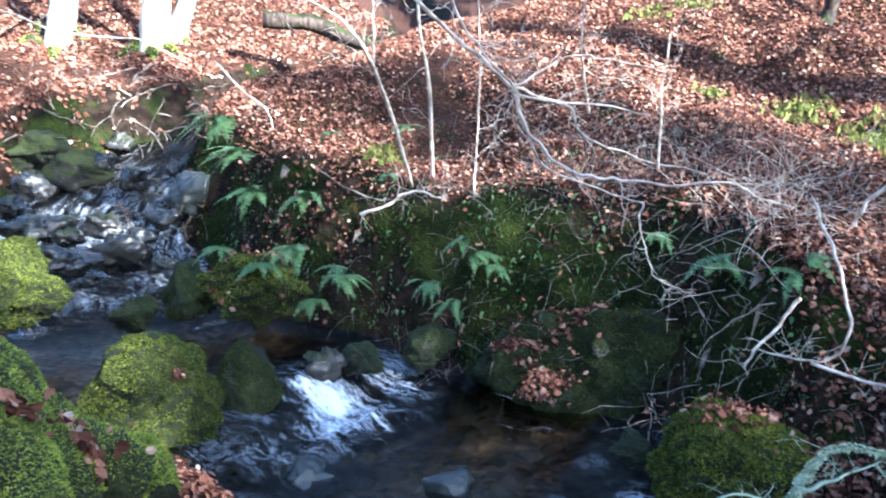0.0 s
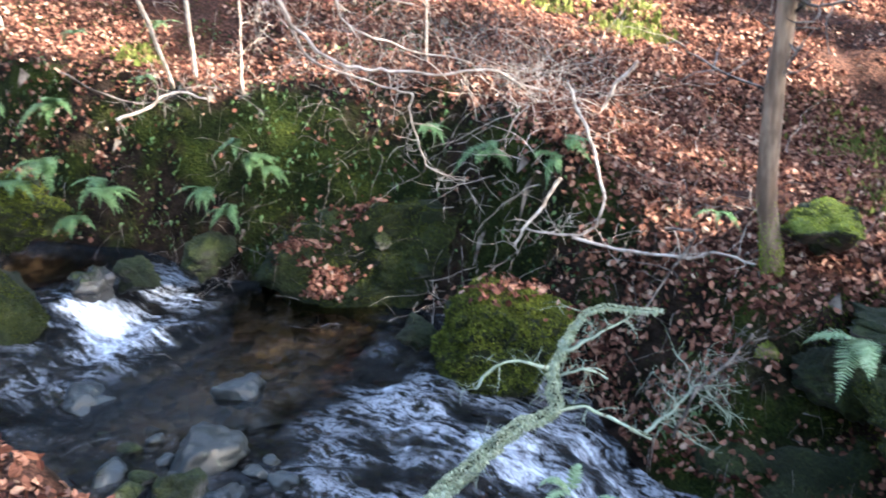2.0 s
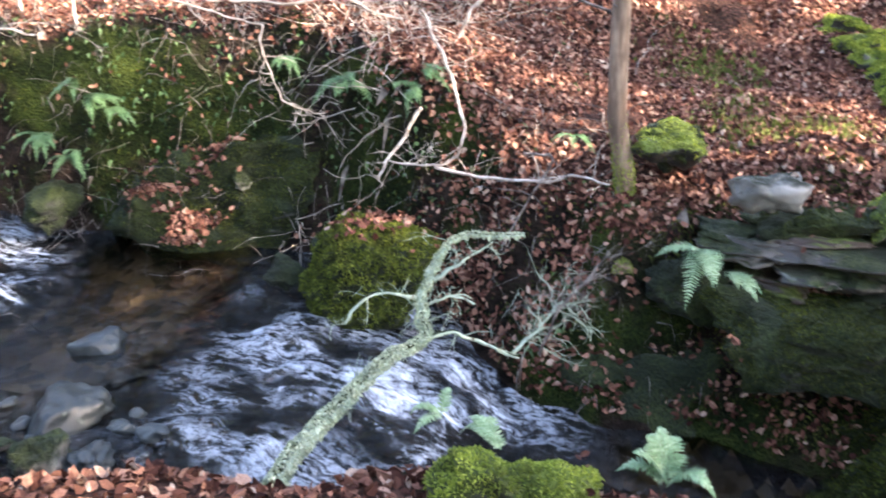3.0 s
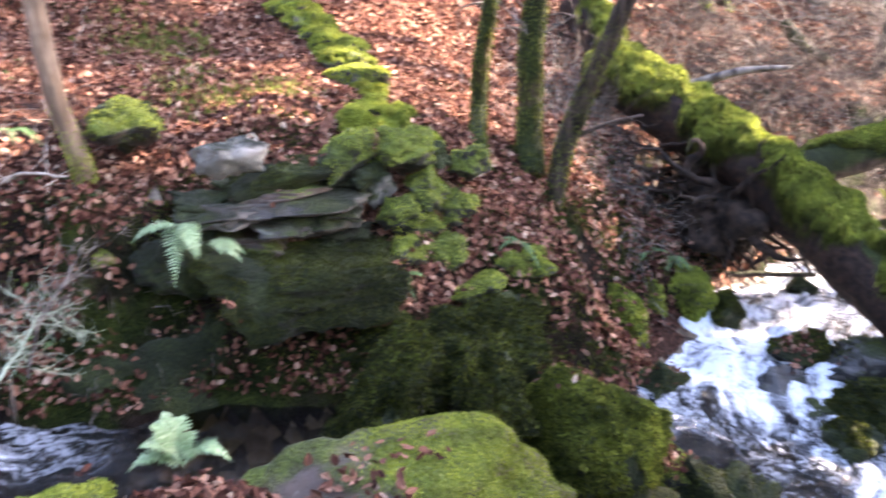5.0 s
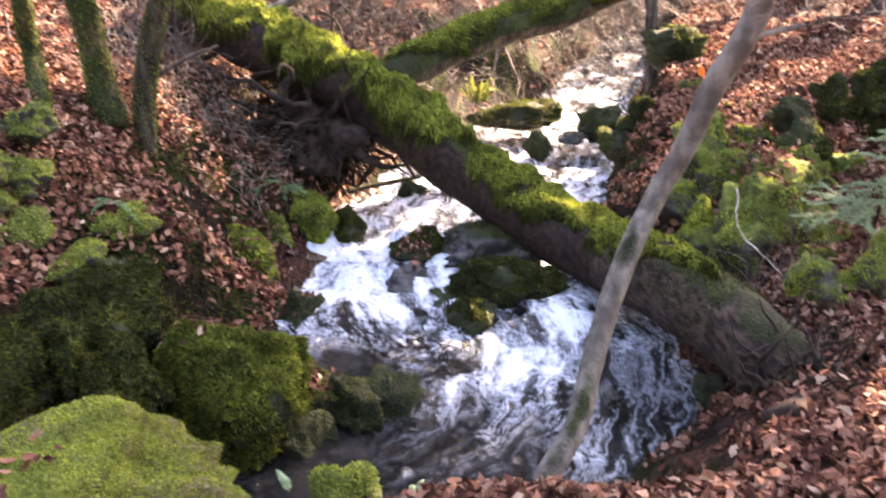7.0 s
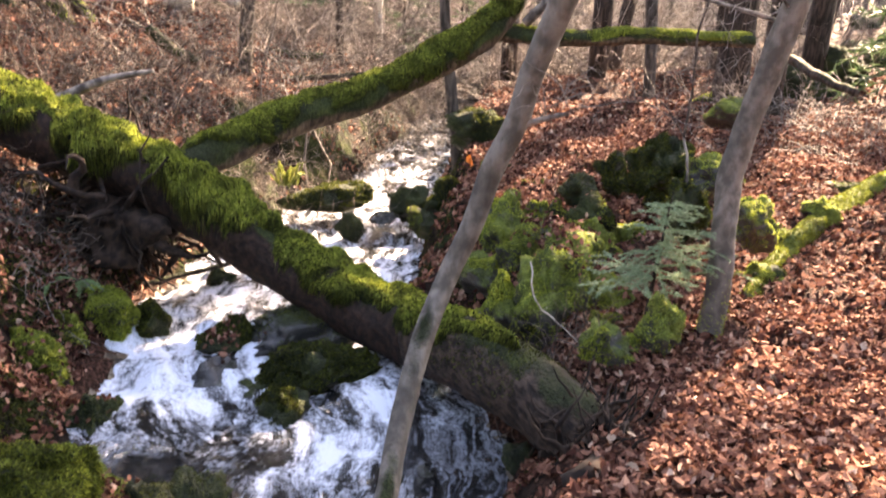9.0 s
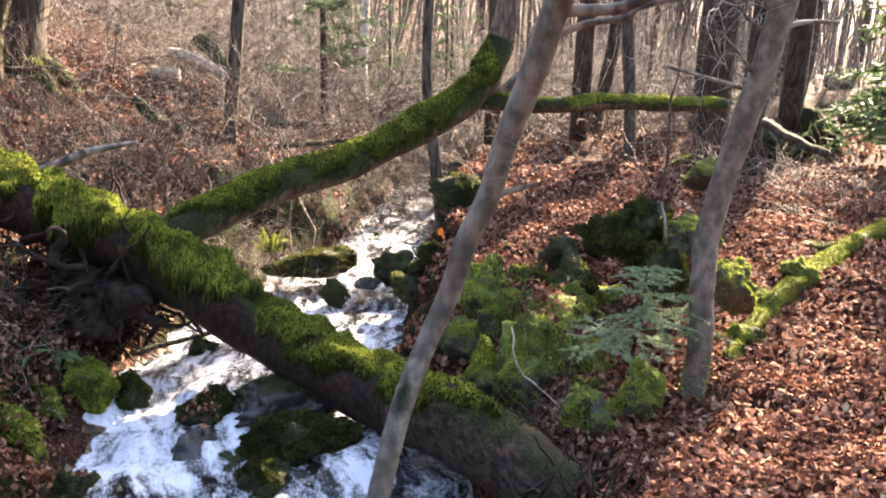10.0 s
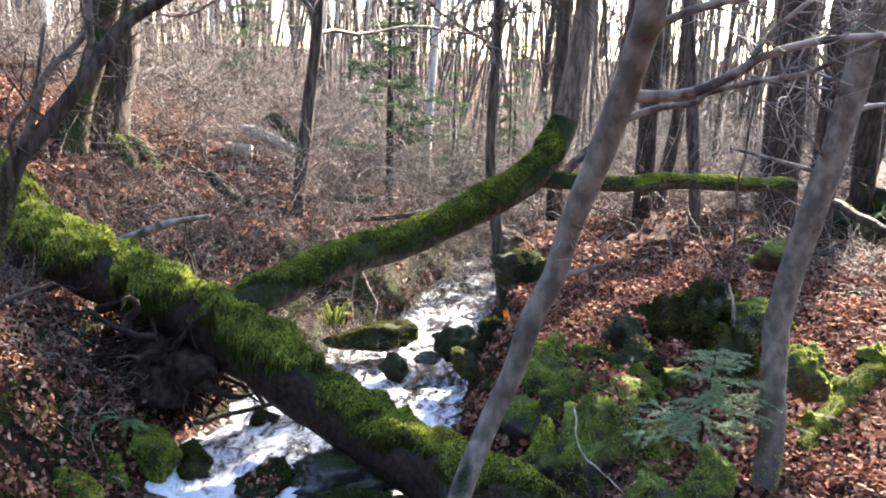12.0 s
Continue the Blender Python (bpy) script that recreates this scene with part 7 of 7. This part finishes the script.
litter(34000, 2.8, -2.4, 2.6, 0.062, 401)
litter(56000, 7.0, -5.0, 4.6, 0.062, 402)
litter(100000, 1.0, 9.0, 5.2, 0.048, 403)
litter(52000, 5.0, 5.0, 3.2, 0.048, 404)
litter(34000, 6.5, 3.2, 2.8, 0.056, 405)
litter(35200, -6.0, 14.0, 6.0, 0.080, 406)
litter(14400, 1.0, 1.2, 2.2, 0.064, 407)
litter(25600, 11.5, -3.0, 5.0, 0.080, 408)
LEFT_BANK = (-5.27, 10.95, 2.26)
litter(16000, LEFT_BANK[0], LEFT_BANK[1], 2.6, 0.075, 411)
litter(24000, -1.6, -2.4, 4.2, 0.075, 412)
litter(14000, -4.0, 3.0, 3.6, 0.075, 413)
litter(16000, 12.5, -8.5, 5.0, 0.090, 410)
litter(17000, 10.5, 3.5, 4.0, 0.075, 409)


rock_v, rock_f, rock_n = [], [], 0
for v, f in ROCKS:
    rock_v.append(v)
    rock_f.extend(tuple(i + rock_n for i in q) for q in f)
    rock_n += len(v)
ROCK_TREE = BVHTree.FromPolygons(np.concatenate(rock_v).tolist(), rock_f)


def leaf_heap(place, radii, count, seed, size=0.05):
    """A pocket of leaves caught on a rock or ledge."""
    rng = np.random.default_rng(seed)
    q = rng.normal(0, 0.5, (count, 3)) * np.array(radii)
    p = np.array(place) + q
    z, n, level, _, _ = on_ground(p[:, 0], p[:, 1])
    n = n.copy()
    for i in range(count):  # each leaf falls on the rock or ground below it
        hit = ROCK_TREE.ray_cast(Vector((p[i, 0], p[i, 1], place[2] + radii[2] + 0.25)), Vector((0, 0, -1)))
        if hit[0] and hit[0].z > z[i]:
            z[i], n[i] = hit[0].z, hit[1]
    p[:, 2] = z + 0.012 * rng.random(count) * min(4, count * 0.0012 / (radii[0] * radii[1]))
    ok = z > level + 0.02
    s = Soup()
    leaves(s, rng, p[ok], n[ok], size, tilt=0.5)
    ob = mesh_object("leaf_heap", s, LITTER, None, False, "pocket of red-brown leaves caught among the rocks", "stuff")
    return tagged(ob, category="leaves")


for k, (p, r, n) in enumerate((((0.71, 5.86, 0.64), (0.30, 0.12, 0.16), 420), ((1.09, 5.90, 0.80), (0.2, 0.1, 0.06), 120), ((0.50, 5.93, 0.42), (0.12, 0.08, 0.1), 110), ((1.67, 4.45, 0.50), (0.22, 0.16, 0.03), 120), ((1.91, 4.73, 0.57), (0.2, 0.12, 0.1), 160),
        ((-1.63, 4.73, 0.64), (0.05, 0.05, 0.08), 24), ((-1.18, 2.48, 1.06), (0.10, 0.08, 0.07), 70), ((-1.06, 2.59, 0.97), (0.10, 0.08, 0.06), 70), ((-1.27, 2.21, 1.23), (0.08, 0.08, 0.05), 40),
        ((-1.91, 6.42, 0.89), (0.16, 0.12, 0.16), 120), ((-1.74, 6.88, 1.19), (0.35, 0.2, 0.1), 220), ((-1.23, 6.48, 0.83), (0.15, 0.1, 0.08), 60), ((2.86, 2.71, -0.07), (0.16, 0.1, 0.05), 60), ((2.96, 2.39, -0.23), (0.1, 0.1, 0.12), 60),
        ((3.98, 1.04, -0.19), (0.3, 0.25, 0.06), 160), ((1.71, 1.79, 0.30), (0.22, 0.14, 0.05), 160), ((2.19, 1.27, 0.29), (0.35, 0.25, 0.03), 110), ((3.94, 2.04, -0.05), (0.2, 0.15, 0.05), 90), ((3.93, 0.52, -0.76), (0.14, 0.1, 0.1), 60),
        ((5.09, 1.18, -0.87), (0.3, 0.22, 0.06), 160), ((5.80, 0.08, -1.00), (0.2, 0.12, 0.03), 40), ((6.02, -2.44, -0.12), (0.2, 0.2, 0.06), 80), ((2.60, 3.64, 0.24), (0.4, 0.3, 0.1), 300), ((2.36, 4.25, 0.41), (0.3, 0.2, 0.1), 200), ((3.92, 2.96, 0.85), (0.35, 0.25, 0.05), 160))):
    leaf_heap(p, r, n, 420 + k)
for k, (x, y, z, r, n) in enumerate(((5.9, -2.5, 0.0, 0.3, 160), (6.4, -2.8, 0.0, 0.3, 160), (5.4, -2.5, 0.0, 0.25, 120), (6.8, -2.6, 0.0, 0.3, 140), (5.1, -2.9, -0.1, 0.3, 160), (7.4, -2.7, -0.1, 0.35, 160), (5.9, 0.0, -0.7, 0.25, 40), (4.6, 0.9, -0.5, 0.4, 160), (5.3, 1.0, -0.5, 0.4, 160), (6.0, 1.3, -0.4, 0.4, 140))):
    leaf_heap((x, y, z), (r, r, 0.1), n, 1500 + k, 0.055)
leaf_heap((-1.37, 4.00, 0.24), (0.3, 0.25, 0.05), 260, 471)
leaf_heap((-1.24, 4.26, 0.06), (0.3, 0.2, 0.05), 160, 472)
leaf_heap((3.28, -2.12, -0.3), (0.3, 0.25, 0.1), 160, 470)
one = Soup()
leaves(one, np.random.default_rng(3), [(3.04, -1.07, 1.34)], [(-0.9, 0.2, 0.3)], 0.07)
hang = leaf_material("orange leaf", ((0.0, (0.55, 0.16, 0.03)), (1.0, (0.60, 0.18, 0.04))))
tagged(mesh_object("hanging_leaf", one, hang, None, False, "single orange leaf hanging on a sapling"), category="leaf")


# ---- brushwood ----
def brush(place, radii, count, length, mat, label, seed, r=0.004, up=0.6, bend=0.9):
    """A tangle of thin bare stems rooted in the ground."""
    rng = np.random.default_rng(seed)
    s = Soup()
    places = np.array(place) + rng.normal(0, 0.5, (count, 3)) * np.array(radii)
    places[:, 2] = on_ground(places[:, 0], places[:, 1])[0]
    for p in places:
        ln = length * rng.uniform(0.4, 1.2)
        w = wander(rng, p, rng.normal(0, 0.7, 3) + np.array([0, 0, up]), ln, 7, bend, 0.7)
        twig(s, w, r * rng.uniform(0.5, 1.5), r * 0.35)
    return tagged(mesh_object("brushwood", s, mat, None, True, label, "stuff"), category="brushwood")


brush((9.95, 0.09, 0.07), (1.6, 1.8, 0), 924, 1.0, TWIG, "tangle of bare grey-brown stems behind the log", 501)
brush((9.43, 1.12, 0.20), (1.4, 1.4, 0), 704, 1.0, TWIG_DARK, "tangle of bare brown stems behind the log", 502)
brush((9.43, 1.12, 0.26), (1.5, 1.5, 0), 260, 1.2, TWIG, "bare stems behind the log", 519)
brush((12.86, -0.63, 0.31), (1.8, 2.0, 0), 300, 1.3, TWIG, "bare stems in the valley", 520, 0.005)
brush((15.35, -1.09, 0.24), (3.0, 4.0, 0), 700, 1.6, TWIG_DARK, "bare scrub in the valley beyond the stream", 503, 0.006)
brush((15.23, 1.52, 1.27), (3.0, 4.0, 0), 520, 1.8, TWIG_DARK, "bare scrub on the hillside", 504, 0.006)
brush((22.28, -2.31, 0.86), (5.0, 8.0, 0), 900, 2.6, TWIG, "bare scrub far back in the wood", 505, 0.009)
brush((19.05, -7.57, -0.24), (4.0, 7.0, 0), 1126, 2.2, TWIG_DARK, "bare scrub far back in the wood", 506, 0.008)
brush((7.88, 2.29, -0.63), (1.0, 1.0, 0), 572, 0.7, TWIG, "brown bramble stems beside the log", 507)
brush((6.82, 2.02, -0.21), (0.9, 0.9, 0), 240, 0.6, TWIG, "brown bramble stems below the mossy trunks", 508)
brush((4.64, -2.14, -0.18), (0.4, 0.4, 0), 132, 0.6, TWIG_DARK, "dead stems beside the log's end", 509)
brush((1.76, 6.36, 2.08), (2.2, 1.0, 0), 420, 0.8, TWIG, "fine bare twigs over the far bank", 510, 0.0032)
brush((2.23, 5.57, 1.71), (1.2, 0.8, 0), 260, 0.7, TWIG_PALE, "fine pale twigs over the far bank", 511, 0.003)
brush((-0.25, 6.60, 1.42), (1.0, 0.4, 0), 130, 0.5, TWIG, "fine twigs at the brow of the bank", 512, 0.003)
brush((2.56, 4.37, 0.88), (1.0, 0.6, 0), 120, 0.6, TWIG, "fine dead twigs on the bank", 513, 0.003)
brush((-3.53, 9.36, 1.34), (1.1, 1.0, 0), 260, 0.7, TWIG_DARK, "driftwood and sticks jammed between the rocks", 514, 0.012, 0.1)
brush((-4.34, 11.19, 1.72), (1.3, 1.0, 0), 160, 0.8, TWIG, "driftwood and sticks jammed between the rocks", 515, 0.012, 0.1)
brush((11.32, -1.39, -0.59), (1.4, 1.0, 0), 484, 0.7, TWIG_DARK, "dark dead twigs along the water", 516)
brush((6.64, 1.34, -0.39), (0.8, 0.8, 0), 160, 0.5, TWIG, "brown bramble stems on the bank", 517)
brush((10.06, -7.51, 0.95), (2.0, 2.0, 0), 396, 1.4, TWIG, "bare scrub among the mossy outcrops", 518, 0.005)

brush((30.25, -2.98, 2.00), (8.0, 14.0, 0), 800, 5.0, TWIG, "bare undergrowth far back in the wood", 530, 0.012)
brush((23.98, 3.80, 2.54), (6.0, 8.0, 0), 672, 4.0, TWIG, "bare undergrowth on the hillside", 531, 0.010)
brush((29.55, -13.56, 1.58), (6.0, 12.0, 0), 672, 5.0, TWIG, "bare undergrowth far back in the wood", 532, 0.012)
brush((34.29, 1.72, 1.87), (8.0, 14.0, 0), 672, 5.0, TWIG_DARK, "bare undergrowth far back in the wood", 533, 0.014)


def thicket(place, radii, count, length, mat, label, seed, r=0.012):
    """Arching bare stems, each with a spray of side twigs."""
    rng = np.random.default_rng(seed)
    s = Soup()
    for p in np.array(place) + rng.uniform(-1, 1, (count, 3)) * np.array(radii):
        p[2] = on_ground(p[:1], p[1:2])[0][0] - 0.03
        a = rng.uniform(0, 6.3)
        line = wander(rng, p, (0.7 * math.cos(a), 0.7 * math.sin(a), 1.0), length * rng.uniform(0.5, 1.2), 10, 0.8, 0.9)
        g = r * rng.uniform(0.5, 1.3)
        twig(s, line, g, g * 0.3, 4)
        twigs(s, rng, line, g * 0.45, length * 0.4, 8, 2, 3, 0.1, 0.8)
    return tagged(mesh_object("thicket", s, mat, None, True, label, "stuff"), category="thicket")


thicket((13.5, 0.6, 0), (2.6, 1.9, 0), 70, 2.8, TWIG, "grey tangle of arching bare stems on the hillside", 560)
thicket((14.5, -1.6, 0), (2.2, 1.4, 0), 40, 2.4, TWIG, "grey tangle of arching bare stems above the stream", 561)
thicket((18.5, 1.0, 0), (3.0, 4.0, 0), 90, 3.8, TWIG, "grey tangle of arching bare stems in the wood", 562, 0.016)
thicket((19.5, -5.0, 0), (3.5, 3.0, 0), 70, 3.6, TWIG, "grey tangle of arching bare stems in the wood", 563, 0.015)
thicket((19.0, -10.5, 0), (3.0, 2.5, 0), 70, 3.8, TWIG, "grey tangle of arching bare stems beyond the clearing", 565, 0.014)
thicket((26.0, -12.0, 0), (4.0, 6.0, 0), 90, 5.5, TWIG, "tall bare scrub far back in the wood", 566, 0.018)
thicket((26.0, 0.0, 0), (4.0, 6.0, 0), 90, 5.5, TWIG, "tall bare scrub far back in the wood", 567, 0.018)
thicket((10.2, 1.2, 0), (1.2, 1.2, 0), 26, 1.8, TWIG_DARK, "dark tangle of bare stems behind the log", 564, 0.009)

# ---- the face of the far bank: roots, small plants, moss ----
def bank_cover(count, x0, x1, y0, y1, length, mat, label, seed, droop, width=0.3, lo=0.2, hi=0.85, name="bank_plants", side_of=1):
    rng = np.random.default_rng(seed)
    x, y = rng.uniform(x0, x1, count), rng.uniform(y0, y1, count)
    z, n, level, d, side = on_ground(x, y)
    lump = fbm(x, y, 0.5, 3, seed)
    ok = (z > level + 0.08) & (n[:, 2] < hi) & (n[:, 2] > lo) & (lump > -0.05) & (side * side_of > 0) & (d < 3.5)
    s = Soup()
    blades(s, rng, np.stack([x, y, z], 1)[ok], n[ok], length, length * width, 0.7, droop)
    return tagged(mesh_object(name, s, mat, None, False, label, "stuff"), category="plants")


bank_cover(110000, -4.5, 4.5, 2.5, 9.5, 0.026, MOSS_SHADED, "dark green moss on the steep bank", 551, 0.4, 0.35, name="bank_moss")
bank_cover(16000, -3.5, 4.0, 2.8, 8.5, 0.042, BANK_GREEN, "small dark green leaves on the steep bank", 552, 0.5, 0.6)
bank_cover(5000, -3.5, 4.0, 2.8, 8.5, 0.16, TWIG, "fine bare roots and dead stems on the steep bank", 553, 1.1, 0.03, name="bank_roots")
bank_cover(120000, 3.0, 8.0, -0.5, 3.5, 0.028, MOSS_SHADED, "green moss on the rocky bank", 554, 0.4, 0.35, 0.2, 0.95, name="bank_moss")
bank_cover(110000, 3.6, 12.0, -6.0, -0.5, 0.028, MOSS_SHADED, "green moss on the edge of the leafy bank", 555, 0.4, 0.35, 0.2, 0.9, name="bank_moss", side_of=-1)

brush((20.36, -0.21, 0.55), (3.0, 9.0, 0), 500, 3.2, TWIG, "bare hazel scrub across the valley", 540, 0.009, 1.0)
brush((18.94, 3.51, 1.98), (3.0, 6.0, 0), 380, 3.0, TWIG_DARK, "bare hazel scrub on the hillside", 541, 0.009, 1.0)
brush((23.93, -4.96, 0.79), (4.0, 9.0, 0), 600, 4.0, TWIG_DARK, "bare hazel scrub across the valley", 542, 0.011, 1.0)
brush((16.95, -7.42, 0.04), (3.0, 5.0, 0), 300, 2.2, TWIG_DARK, "bare hazel scrub at the edge of the clearing", 543, 0.008, 1.0)
